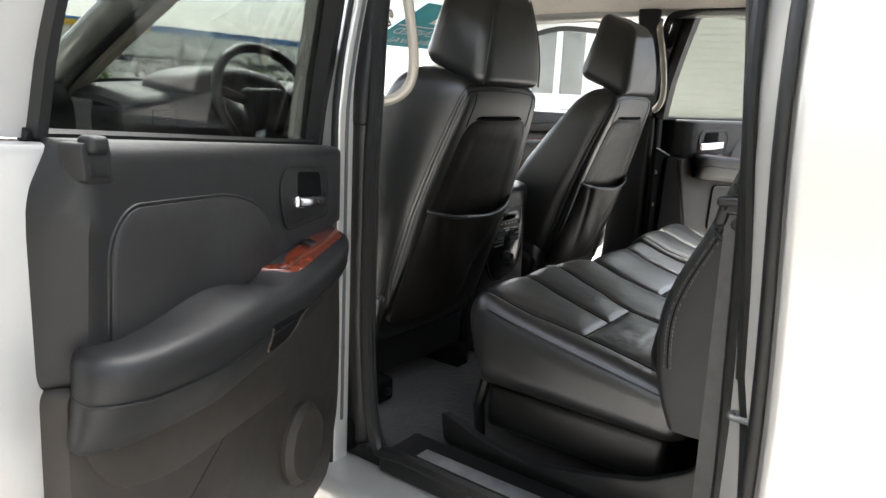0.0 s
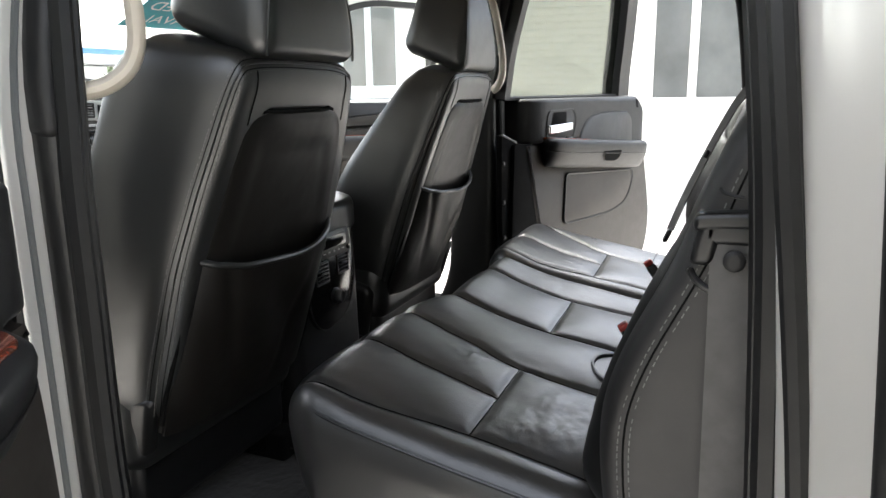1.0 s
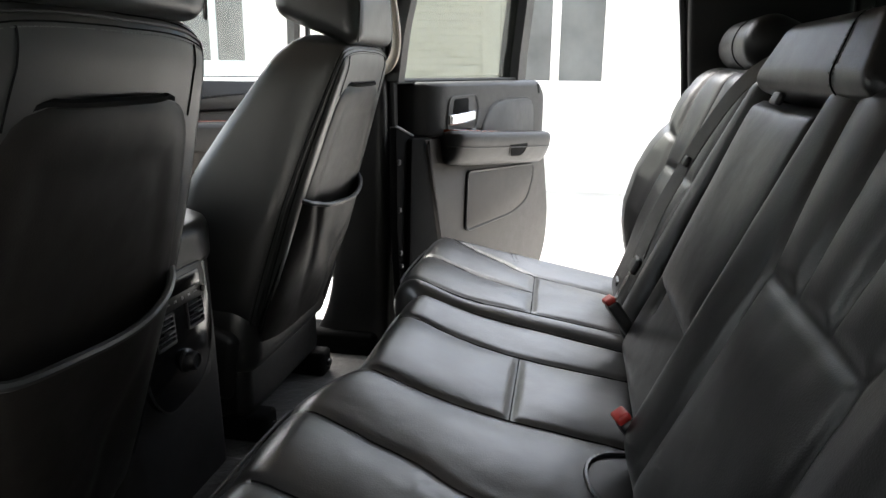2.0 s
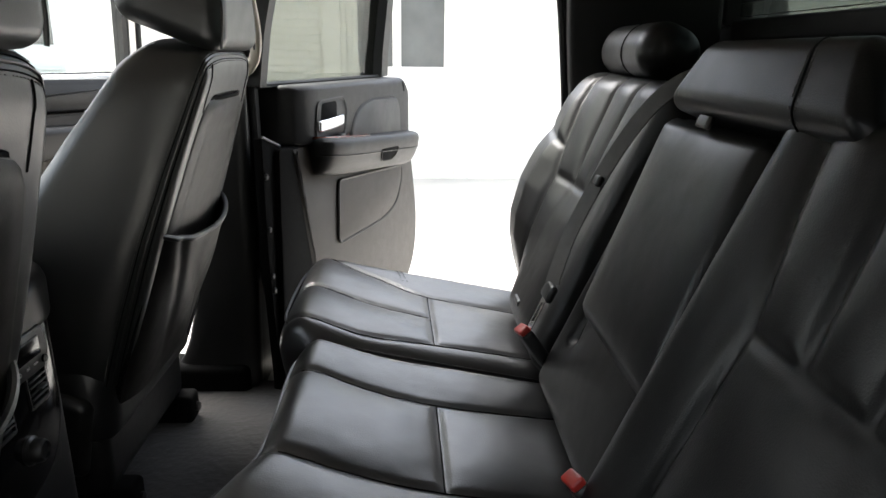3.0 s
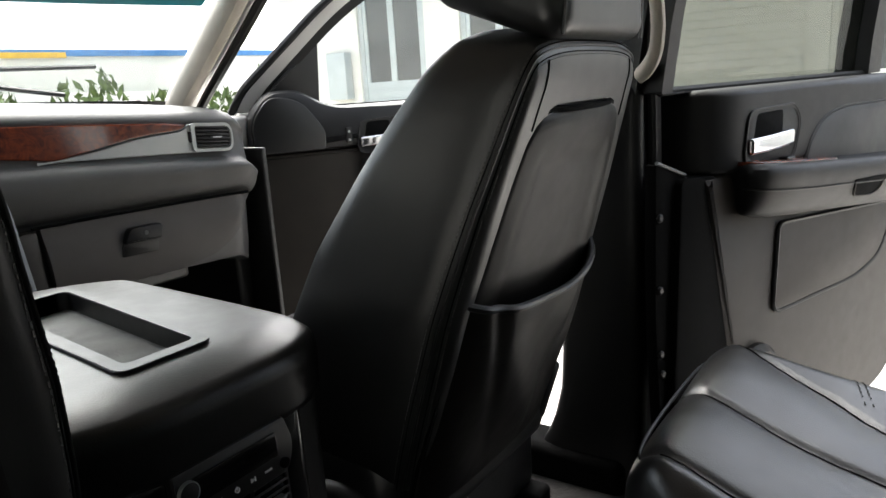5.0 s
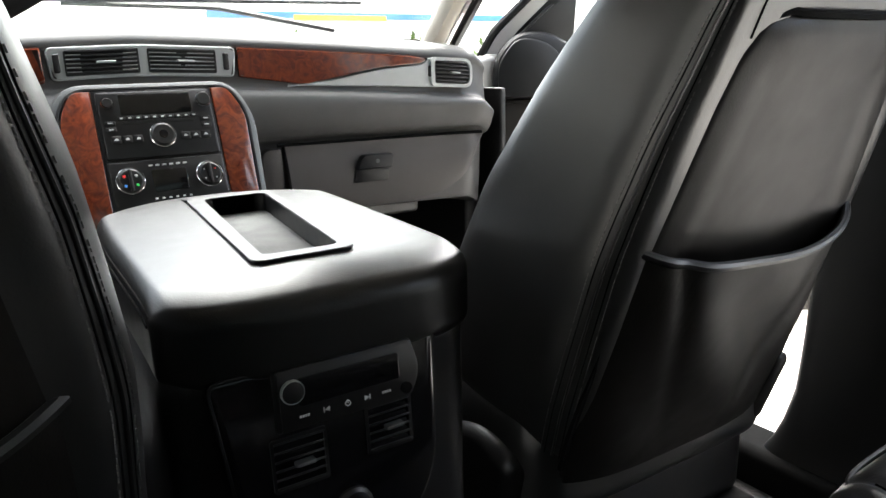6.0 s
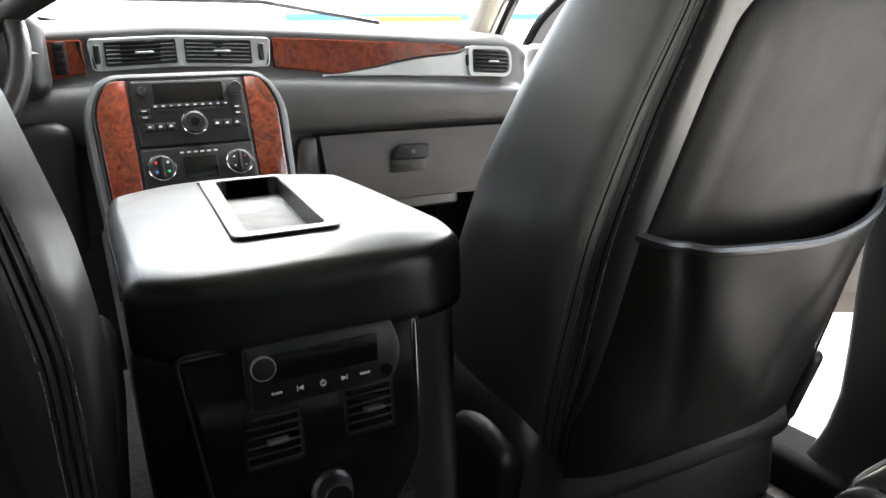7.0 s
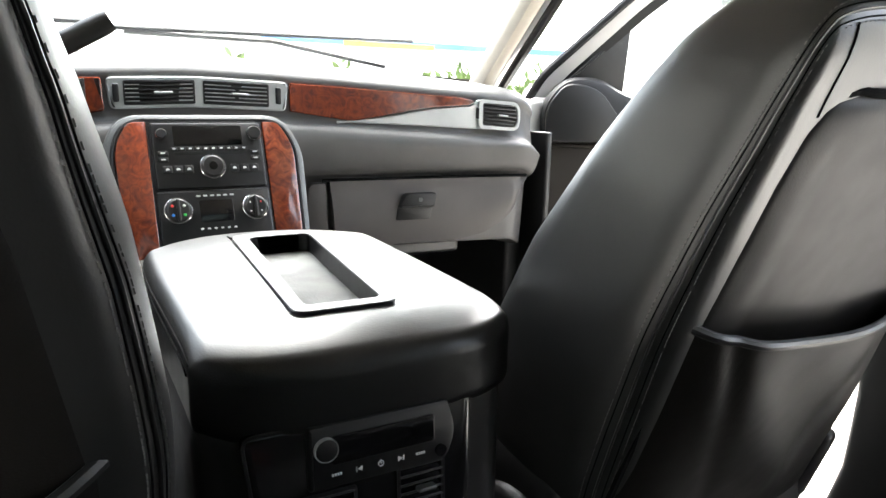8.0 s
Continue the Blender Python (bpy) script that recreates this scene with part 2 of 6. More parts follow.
def smooth_line(points, n=6, closed=False):
    """A smooth line through the points."""
    pts = [np.array(p, float) for p in points]
    out, count = [], len(pts)
    for i in range(count if closed else count - 1):
        p0 = pts[i - 1] if closed or i else pts[0]
        p1, p2 = pts[i], pts[(i + 1) % count]
        p3 = pts[(i + 2) % count] if closed else pts[min(i + 2, count - 1)]
        for k in range(n):
            t = k / n
            out.append(0.5 * (2 * p1 + (p2 - p0) * t + (2 * p0 - 5 * p1 + 4 * p2 - p3) * t * t + (3 * p1 - p0 - 3 * p2 + p3) * t ** 3))
    if not closed:
        out.append(pts[-1])
    return out


def rounded(points, r, n=5):
    """A closed outline with its corners rounded; r is one radius or one for each corner."""
    out, count = [], len(points)
    for i, p in enumerate(points):
        p = np.array(p, float)
        a, b = np.array(points[i - 1], float) - p, np.array(points[(i + 1) % count], float) - p
        q = r[i] if isinstance(r, (list, tuple)) else r
        la, lb = np.linalg.norm(a), np.linalg.norm(b)
        q = min(q, la * 0.49, lb * 0.49)
        s, e = p + a / la * q, p + b / lb * q
        for k in range(n + 1):
            t = k / n
            out.append((1 - t) ** 2 * s + 2 * t * (1 - t) * p + t * t * e)
    return out


def slab(outline, depth, bevel=0.004, back=0.0):
    """A plate with that outline (a, b), from back to depth along c, its front edge rounded off."""
    pts = np.array(outline, float)
    nxt, prv = np.roll(pts, -1, 0), np.roll(pts, 1, 0)
    t = nxt - prv
    t /= np.maximum(np.linalg.norm(t, axis=1, keepdims=True), 1e-9)
    nrm = np.stack([t[:, 1], -t[:, 0]], 1)
    area = np.sum(pts[:, 0] * nxt[:, 1] - nxt[:, 0] * pts[:, 1])
    if area < 0:
        nrm = -nrm
    rings = [(0.0, back), (0.0, depth - bevel), (0.3 * bevel, depth - 0.3 * bevel), (bevel, depth)]
    verts, n = [], len(pts)
    for inset, c in rings:
        verts += [(p[0] - q[0] * inset, p[1] - q[1] * inset, c) for p, q in zip(pts, nrm)]
    faces = [tuple(range(n))[::-1]]
    for k in range(len(rings) - 1):
        faces += [(k * n + i, k * n + (i + 1) % n, (k + 1) * n + (i + 1) % n, (k + 1) * n + i) for i in range(n)]
    faces.append(tuple(range((len(rings) - 1) * n, len(rings) * n)))
    return np.array(verts), faces


def ring(outline, hole, depth, back=0.0):
    """A frame between two outlines of the same number of points."""
    n = len(outline)
    verts = [(*p, c) for c in (back, depth) for line in (outline, hole) for p in line]
    faces = []
    for i in range(n):
        j = (i + 1) % n
        faces += [(i, j, n + j, n + i), (2 * n + i, 3 * n + i, 3 * n + j, 2 * n + j), (i, 2 * n + i, 2 * n + j, j), (n + i, n + j, 3 * n + j, 3 * n + i)]
    return np.array(verts), faces


def disc(profile, n=24):
    """A turned thing about c; profile: (radius, c) from one end to the other."""
    verts, faces = [], []
    for r, c in profile:
        verts += [(r * math.cos(2 * math.pi * k / n), r * math.sin(2 * math.pi * k / n), c) for k in range(n)]
    for i in range(len(profile) - 1):
        faces += [(i * n + k, i * n + (k + 1) % n, (i + 1) * n + (k + 1) % n, (i + 1) * n + k) for k in range(n)]
    faces += [tuple(range(n))[::-1], tuple(range((len(profile) - 1) * n, len(profile) * n))]
    return np.array(verts), faces


def basis(o, a, b, c):
    """The map from (a, b, c) on a face to the world."""
    o, a, b, c = (np.array(v, float) for v in (o, a, b, c))
    return lambda u, v, w=0.0: o + a * u + b * v + c * w


def on(shape, fn):
    return moved(shape, fn)


def near(p, line):
    """The distance of the points p (n, 2) from a line of points."""
    best = np.full(len(p), 1e9)
    for a, b in zip(line, line[1:]):
        a, b = np.array(a, float), np.array(b, float)
        ab = b - a
        t = np.clip(((p - a) @ ab) / max(ab @ ab, 1e-12), 0, 1)
        best = np.minimum(best, np.linalg.norm(p - a - t[:, None] * ab, axis=1))
    return best


def tufted(p, seams, puff=0.012, wide=0.05, cut=0.006, narrow=0.006):
    """How far an upholstered face stands out at the points p: full between its seams, cut in along them."""
    d, full = np.full(len(p), 1e9), np.ones(len(p))
    for line in seams:
        away = near(p, line)
        d = np.minimum(d, away)
        full = full * (1 - np.exp(-(away / wide) ** 1.4))
    return puff * full - cut * np.exp(-(d / narrow) ** 2)


def wrinkles(p, amount, size, seed=0.0):
    return np.array([amount * noise.fractal(Vector((a / size, b / size, seed)), 0.8, 2.0, 3) for a, b in p])


def sheet(us, vs, fn, thick=0.004):
    """A thin curved panel: fn(u, v) gives its place and the way it faces, as (place, facing)."""
    verts, faces = [], []
    nu, nv = len(us), len(vs)
    for layer in (0, 1):
        for u in us:
            for v in vs:
                p, n = fn(u, v)
                verts.append(np.array(p, float) - np.array(n, float) * thick * layer)
    at = lambda l, i, j: l * nu * nv + i * nv + j
    for l in (0, 1):
        for i in range(nu - 1):
            for j in range(nv - 1):
                faces.append((at(l, i, j), at(l, i + 1, j), at(l, i + 1, j + 1), at(l, i, j + 1)))
    edge = [(i, 0) for i in range(nu)] + [(nu - 1, j) for j in range(1, nv)] + [(i, nv - 1) for i in range(nu - 2, -1, -1)] + [(0, j) for j in range(nv - 2, 0, -1)]
    for (a, b), (c, d) in zip(edge, edge[1:] + edge[:1]):
        faces.append((at(0, a, b), at(1, a, b), at(1, c, d), at(0, c, d)))
    return np.array(verts), faces


def step01(x, a, b):
    t = min(1, max(0, (x - a) / (b - a)))
    return t * t * (3 - 2 * t)


def stitches(line, length=0.006, gap=0.004, radius=0.0009):
    """A row of small stitches along a line of points."""
    pts = [Vector(p) for p in line]
    out, pos, on_for = [], 0.0, length + gap
    for a, b in zip(pts, pts[1:]):
        d = (b - a).length
        while pos < d:
            s, e = a + (b - a) * (pos / d), a + (b - a) * (min(d, pos + length) / d)
            if (e - s).length > length * 0.3:
                out.append(tube([s, e], radius, 4))
            pos += on_for
        pos -= d
    return join(*out)


# ---- the yard and the buildings round it ----
ground = part("ground", sheet(np.linspace(-90, 90, 25), np.linspace(-90, 90, 25), lambda u, v: ((u, v, 0), (0, 0, 1)), 0.3), CONCRETE, smooth=False)
tagged(ground, "pale dusty concrete yard", "ground", kind="structure")

WX = 7.6
building = thing("house", "low whitewashed brick building with grey glazed doors and a blue roof", "building", (WX + 2, 3, 0))


def cut_wall(x, y0, y1, z1, holes, thick=0.25):
    """A wall along y with openings (y0, y1, z0, z1) cut through it."""
    ys = sorted({y0, y1, *[h[0] for h in holes], *[h[1] for h in holes]})
    zs = sorted({0.0, z1, *[h[2] for h in holes], *[h[3] for h in holes]})
    blocks = []
    for a, b in zip(ys, ys[1:]):
        for c, d in zip(zs, zs[1:]):
            if not any(h[0] <= (a + b) / 2 <= h[1] and h[2] <= (c + d) / 2 <= h[3] for h in holes):
                v = [(x + i * thick, [a, b][j], [c, d][k]) for i in (0, 1) for j in (0, 1) for k in (0, 1)]
                blocks.append((np.array(v), [(0, 1, 3, 2), (4, 6, 7, 5), (0, 4, 5, 1), (2, 3, 7, 6), (0, 2, 6, 4), (1, 5, 7, 3)]))
    return join(*blocks)


OPENINGS = [(-0.70, 0.56, 0.02, 2.9), (5.40, 6.55, 0.02, 2.8), (3.75, 4.85, 0.02, 2.8)]
WALL_END = 7.9
part("wall", cut_wall(WX, -16, WALL_END, 3.15, OPENINGS), WALL_WHITE, building, smooth=False)
part("end_wall", box(WX, WX + 6, WALL_END, WALL_END + 0.25, 0, 3.15), WALL_WHITE, building)
part("roof", join(box(WX - 0.55, WX + 6, -16, WALL_END + 0.5, 3.16, 3.22), box(WX - 0.58, WX - 0.54, -16, WALL_END + 0.5, 3.02, 3.25)), ROOF_BLUE, building, "blue sheet roof with a folded eave")
part("pier", box(WX - 0.05, WX - 0.002, 0.62, 0.82, 0, 3.15, 0.003), WALL_WHITE, building)
part("plinth", box(WX - 0.06, WX - 0.003, -16, -0.86, 0, 0.43, 0.006), WALL_WHITE, building)


def glazed_door(y0, y1, top, sill, split, FRAME_GREY=FRAME_GREY):
    """A painted door in its frame: glazed above, panelled below."""
    frame = part("door", box(WX + 0.06, WX + 0.08, y0 + 0.07, y1 - 0.07, 0.02, sill - 0.28), FRAME_GREY, building, "pale grey painted panel door")
    for name, b in (("frame_post", (y0, y0 + 0.07, 0.02, top)), ("frame_post", (y1 - 0.07, y1, 0.02, top)), ("frame_head", (y0 + 0.07, y1 - 0.07, top - 0.07, top))):
        part(name, box(WX + 0.04, WX + 0.1, *b), FRAME_GREY, building)
    for name, b in (("lock_rail", (y0 + 0.07, y1 - 0.07, sill - 0.28, sill - 0.02)), ("mullion", (split - 0.05, split + 0.05, sill - 0.02, top - 0.07)), ("stile", (y0 + 0.07, y0 + 0.13, sill - 0.02, top - 0.07)), ("stile", (y1 - 0.13, y1 - 0.07, sill - 0.02, top - 0.07))):
        part(name, box(WX + 0.05, WX + 0.09, *b), FRAME_GREY, frame)
    part("drip_mould", box(WX + 0.035, WX + 0.05, y0 + 0.07, y1 - 0.07, sill - 0.30, sill - 0.27), FRAME_GREY, frame)
    for a, b in ((y0 + 0.13, split - 0.05), (split + 0.05, y1 - 0.13)):
        part("pane", box(WX + 0.068, WX + 0.075, a, b, sill - 0.02, top - 0.07, 0.001), PANE, frame, "dusty dark glass pane", smooth=False)


glazed_door(-0.70, 0.56, 2.9, 1.33, -0.02, WALL_WHITE)
glazed_door(5.40, 6.55, 2.8, 1.53, 5.99)
glazed_door(3.75, 4.85, 2.8, 1.53, 4.3)
part("meter_box", box(WX - 0.16, WX - 0.004, 6.70, 7.05, 1.3, 1.95, 0.01), FRAME_GREY, building, "pale grey metal meter box")

# courses of painted brick on the stretch of wall between the doors
rng = random.Random(4)
brick_mesh = None
count = 0
for row in range(28):
    z = 0.55 + row * 0.085
    y = 0.86 + (0.0 if row % 2 else -0.12)
    while y < 3.70:
        a, b = max(y, 0.86), min(y + 0.235, 3.72)
        if b - a > 0.05 and count < 300:
            if brick_mesh is None:
                bk = part("brick", box(WX - 0.012, WX - 0.001, a + 0.12, b, z, z + 0.079, 0.003), WALL_WHITE, building)
                brick_mesh = (bk.data, (a + 0.12 + b) / 2, b - a - 0.12, z)
                bk.location = (0, 0, 0)
            elif brick_mesh is not None:
                ob = new("brick", brick_mesh[0])
                ob.parent = building
                k = (b - a - 0.006) / brick_mesh[2]
                o = origin(building)
                ob.scale = (1.0, k, 1.0)
                mid = brick_mesh[1] - o.y
                ob.location = (rng.uniform(-0.002, 0.002), (a + b) / 2 - o.y - mid * k, z - brick_mesh[3])
            count += 1
        y += 0.24

part("gutter", tube([(WX - 0.62, -16, 2.98), (WX - 0.62, WALL_END + 0.4, 2.98)], 0.05, 8), ROOF_BLUE, building, "blue gutter")
# unseen wall, added to keep low light off the left side
dimming_wall = part("boundary_wall", box(-5.3, -5.0, -18, 14, 0, 4.0, 0.01), ROUGH_WALL)
tagged(dimming_wall, "plain grey wall added out of view to dim light from the left", "wall", kind="structure")

# beyond the bonnet: a far shop front with a striped fascia, shrubs, a white car
shop = thing("shop", "far pale building with a blue and yellow fascia", "building", (12, 24, 0))
part("wall", box(-2, 26, 24, 24.3, 0, 3.3), WALL_WHITE, shop)
part("fascia", box(6.5, 26, 23.85, 23.99, 3.12, 3.34), ROOF_BLUE, shop, "blue fascia board")
part("stripe", box(9.4, 13, 23.8, 23.84, 3.06, 3.24), YELLOW, shop, "yellow painted stripe")
leaves = []
for k in range(1600):
    a, h = rng.uniform(4, 22), rng.uniform(0.05, 1.0)
    top = 1.9 + 0.5 * math.sin(a * 1.7) + 0.3 * math.sin(a * 4.1)
    p = Vector((a, 21 + rng.uniform(-0.8, 0.8) * (1.1 - h), top * h))
    s = rng.uniform(0.12, 0.28)
    q = Euler((rng.uniform(0, 6), rng.uniform(0, 6), rng.uniform(0, 6))).to_matrix()
    leaves.append((np.array([tuple(p + q @ Vector(c) * s) for c in ((-1, 0, 0), (0, -0.4, 0.1), (1, 0, 0), (0, 0.4, 0.1))]), [(0, 1, 2, 3)]))
tagged(part("shrub_row", join(*leaves), LEAF, smooth=False), "row of yellow-green shrubs", "shrubs", kind="stuff")
car = thing("parked_car", "white parked saloon car", "car", (8.6, 15.5, 0))
prof = smooth_line([(-2.2, 0.45), (-2.2, 0.85), (-1.5, 0.98), (-0.8, 1.42), (0.5, 1.45), (1.3, 1.0), (2.1, 0.9), (2.2, 0.45)], 5)
part("body", on(slab([(a, b) for a, b in prof], 1.7, 0.12), lambda a, b, c: (8.6 + a, 15.5 + c - 0.85, b)), CAR_WHITE, car)
for a in (-1.4, 1.4):
    for c in (-0.8, 0.8):
        part("wheel", on(disc([(0.2, -0.1), (0.32, -0.1), (0.32, 0.1), (0.2, 0.1)], 20), lambda u, v, w, a=a, c=c: (8.6 + a + u, 15.5 + c + w, 0.32 + v)), RUBBER, car)

# ---- the vehicle's shell ----
floor = part("floor", join(box(-0.84, 0.84, -0.95, 1.6, 0.55, 0.62, 0.01), box(-0.14, 0.14, -0.35, 1.5, 0.6, 0.66, 0.03, 10, 3)), CARPET)
tagged(floor, "dark charcoal carpet with scuffs", "floor", kind="structure")
us, vs = np.linspace(-0.84, 0.84, 25), np.linspace(-1.0, 0.95, 20)
ceiling = part("ceiling", sheet(us, vs, lambda u, v: ((u, v, 1.845 - 0.06 * (abs(u) / 0.84) ** 3 - 0.02 * max(0, (v - 0.5) / 0.45) ** 2), (0, 0, -1)), 0.02), HEADLINER)
tagged(ceiling, "light beige cloth headliner", "headliner", kind="structure")

shell = thing("vehicle_body", "pewter silver crew-cab truck body with its doors open", "truck", (0, 0, 0.5))
part("roof", sheet(us * 1.06, vs, lambda u, v: ((u, v, 1.93 - 0.07 * (abs(u) / 0.89) ** 3), (0, 0, 1)), 0.03), PAINT, shell)
part("underbody", box(-0.9, 0.9, -1.0, 1.7, 0.42, 0.545, 0.02), BLACK, shell)

for side in (-1, 1):
    X = lambda x: side * x
    bx = lambda a, b, *rest, **kw: box(*sorted((side * a, side * b)), *rest, **kw)
    # rocker and door sills
    part("rocker_panel", bx(0.84, 0.99, -0.72, 1.45, 0.42, 0.60, r=0.03, step=0.2, arc=4), PAINT, shell)
    sill = part("sill_trim", bx(0.74, 0.88, -0.62, 0.12, 0.60, 0.648, r=0.012, arc=3), BLACK, shell, "black plastic door sill trim")
    part("scuff_plate", bx(0.80, 0.852, -0.35, 0.04, 0.6485, 0.652, r=0.001), ALUMINIUM, sill, "brushed metal scuff plate")
    part("sill_trim", bx(0.77, 0.872, 0.22, 1.35, 0.60, 0.690, r=0.022, arc=4), MATT_BLACK, shell, "black plastic door sill trim")
    # middle pillar: painted jamb outside, plastic trim inside
    part("pillar", on(soft((0.052, 0.062, 1.32), 0.010, 0.12, 3), lambda a, b, c: (X(0.893 + a - 0.11 * step01(c + 1.22, 1.35, 1.9)), 0.254 + b + 0.01 * step01(c + 1.22, 1.3, 1.85), c + 1.22)), PAINT, shell, "silver painted door jamb")
    part("pillar_bead", tube([(X(0.893 - 0.10 * step01(z, 1.35, 1.9)), 0.223 + 0.01 * step01(z, 1.3, 1.85), z) for z in np.linspace(0.70, 1.84, 22)], 0.005, 6), GREY_TRIM, shell, "grey sealing bead")
    part("pillar_seal", tube([(X(0.918 - 0.11 * step01(z, 1.35, 1.9)), 0.232 + 0.02 * step01(z, 1.3, 1.85), z) for z in np.linspace(0.58, 1.84, 22)], 0.008, 8), RUBBER, shell, "black rubber lip")
    foot = lambda z: float(np.interp(z, [0.61, 0.638, 0.659, 0.70, 0.75, 0.81, 0.97, 1.30, 1.42], [0.53, 0.482, 0.428, 0.396, 0.377, 0.364, 0.36, 0.335, 0.30]))
    part("pillar_trim", on(soft((0.07, 0.10, 0.80), 0.022, 0.02, 4), lambda a, b, c: (X(0.838 + a - 0.02 * (1 - step01(c + 1.01, 0.62, 0.95))), 0.196 + (b + 0.05) / 0.10 * (foot(c + 1.01) - 0.196), c + 1.01)), BLACK, shell, "black lower pillar trim flared at its foot")
    part("pillar_trim", on(soft((0.034, 0.085, 0.46), 0.014, 0.05, 4), lambda a, b, c: (X(0.858 + a - 0.085 * step01(c + 1.60, 1.4, 1.85)), 0.236 + b + 0.01 * step01(c + 1.6, 1.4, 1.85), c + 1.60)), PLASTIC, shell, "charcoal upper pillar trim")
    handle = smooth_line([(0.80, 0.21, 1.76), (0.775, 0.20, 1.725), (0.765, 0.175, 1.64), (0.762, 0.155, 1.53), (0.768, 0.158, 1.465), (0.795, 0.185, 1.43), (0.85, 0.225, 1.42)], 5)
    part("grab_handle", tube([(X(p[0]), p[1], p[2]) for p in handle], 0.0150, 10, flat=0.75), BEIGE, shell, "beige curved grab handle")
    if side > 0:
        # black strip added to darken the jamb here and close the gap
        part("jamb_cover", bx(0.842, 0.975, 0.1985, 0.206, 0.58, 1.40, r=0.003), BLACK, shell, "black strip added over the shaded jamb and gap")
    # rubber seals round the rear door opening
    seal = smooth_line([(0.872, 0.135, 0.67), (0.860, 0.180, 0.9), (0.854, 0.188, 1.15), (0.848, 0.190, 1.38), (0.815, 0.192, 1.72), (0.80, 0.09, 1.795), (0.795, -0.25, 1.80), (0.80, -0.46, 1.79), (0.82, -0.535, 1.70), (0.855, -0.582, 1.40), (0.865, -0.602, 1.10), (0.868, -0.614, 0.80), (0.868, -0.60, 0.69), (0.872, -0.50, 0.655), (0.872, 0.02, 0.655)], 6, closed=True)
    part("door_seal", tube([(X(p[0]), p[1], p[2]) for p in seal], 0.0155, 8, closed=True), RUBBER, shell, "black rubber door seal")
    part("seal_lip", tube([(X(p[0] - 0.012), p[1] * 0.985 + 0.002 * (1 if p[1] < 0 else -1), p[2] - 0.004) for p in seal], 0.009, 8, closed=True), BLACK, shell, "inner lip of the door seal")
    # rear pillar: trim, jamb, outer seal lip, then the outer skin of the body
    slant = lambda z: 0.07 * step01(z, 0.9, 1.75)
    tuck = lambda z: 0.11 * step01(z, 1.35, 1.9)
    part("rear_pillar_trim", on(soft((0.05, 0.36, 1.2), 0.015, 0.1, 3), lambda a, b, c: (X(0.815 + a - 0.6 * tuck(c + 1.22)), -0.80 + b + slant(c + 1.22), c + 1.22)), PLASTIC, shell, "charcoal rear pillar trim")
    part("jamb", on(soft((0.12, 0.05, 1.36), 0.012, 0.1, 3), lambda a, b, c: (X(0.935 + a - 0.8 * tuck(c + 1.22)), -0.676 + b - 0.75 * a + 0.7 * slant(c + 1.22), c + 1.22)), PAINT, shell, "silver painted door jamb")
    part("jamb_seal", tube([(X(0.905 - 0.8 * tuck(z)), -0.632 + slant(z), z) for z in np.linspace(1.05, 1.84, 18)] , 0.0105, 8), RUBBER, shell, "black rubber jamb seal")
    part("jamb_seal", tube(smooth_line([(X(0.905), -0.632 + slant(1.06), 1.06), (X(0.93), -0.648 + slant(0.98), 0.98), (X(0.972), -0.668 + slant(0.86), 0.86)], 5), 0.009, 8), RUBBER, shell, "black rubber jamb seal")
    lip = [(X(0.992 - 0.85 * tuck(z)), -0.672 + 0.55 * slant(z), z) for z in np.linspace(0.56, 1.84, 24)]
    part("outer_seal", tube(lip, 0.0115, 10, flat=0.8), RUBBER, shell, "wide black rubber lip")
    def bed_side(a, b, c):
        y, k = -1.790 + b, (c + 0.725) / 1.45
        top = 1.935 - 0.57 * step01(-y, 1.02, 1.32)
        z = 0.485 + k * (top - 0.485)
        return (X(0.995 + a - 0.9 * tuck(z) + 0.012 * math.cos((z - 1.01) * 2.2)), y + 0.55 * slant(z) * step01(b, -1.1, 1.1), z)

    part("quarter_panel", on(soft((0.04, 2.2, 1.45), 0.018, 0.06, 3), bed_side), PAINT, shell, "pewter silver rear side of the body")
    part("striker", join(tube(smooth_line([(X(0.92), -0.650, 1.0), (X(0.92), -0.625, 1.0), (X(0.94), -0.625, 1.0), (X(0.94), -0.655, 1.0)], 3), 0.005, 8)), GREY_TRIM, shell, "metal door striker")
    # front pillar beside the windscreen
    ap = smooth_line([(0.865, 1.62, 1.30), (0.855, 1.50, 1.42), (0.80, 1.20, 1.62), (0.735, 0.92, 1.80)], 6)
    part("windscreen_pillar_trim", tube([(X(p[0] - 0.03), p[1], p[2]) for p in ap], 0.045, 12, flat=0.7), BEIGE, shell, "light beige windscreen pillar trim")
    part("windscreen_pillar", tube([(X(p[0] + 0.03), p[1] + 0.05, p[2] + 0.02) for p in ap], 0.045, 10), PAINT, shell)
    part("front_door_seal", tube([(X(p[0] + 0.022), p[1] - 0.03, p[2] - 0.01) for p in ap], 0.013, 8), RUBBER, shell, "black rubber door seal")
    part("hinge_pillar", bx(0.84, 0.95, 1.36, 1.50, 0.55, 1.38, r=0.015, arc=3), PAINT, shell)
    part("hinge_trim", bx(0.834, 0.852, 1.20, 1.52, 0.62, 1.30, r=0.006), BLACK, shell, "black hinge pillar trim")
    part("kick_panel", bx(0.79, 0.84, 1.30, 1.75, 0.62, 1.2, r=0.01), PLASTIC, shell, "charcoal kick panel")
    part("roof_rail", tube([(X(0.83), -0.95, 1.80), (X(0.83), 0.2, 1.815), (X(0.815), 0.75, 1.80), (X(0.78), 0.95, 1.78)], 0.045, 10), PAINT, shell)
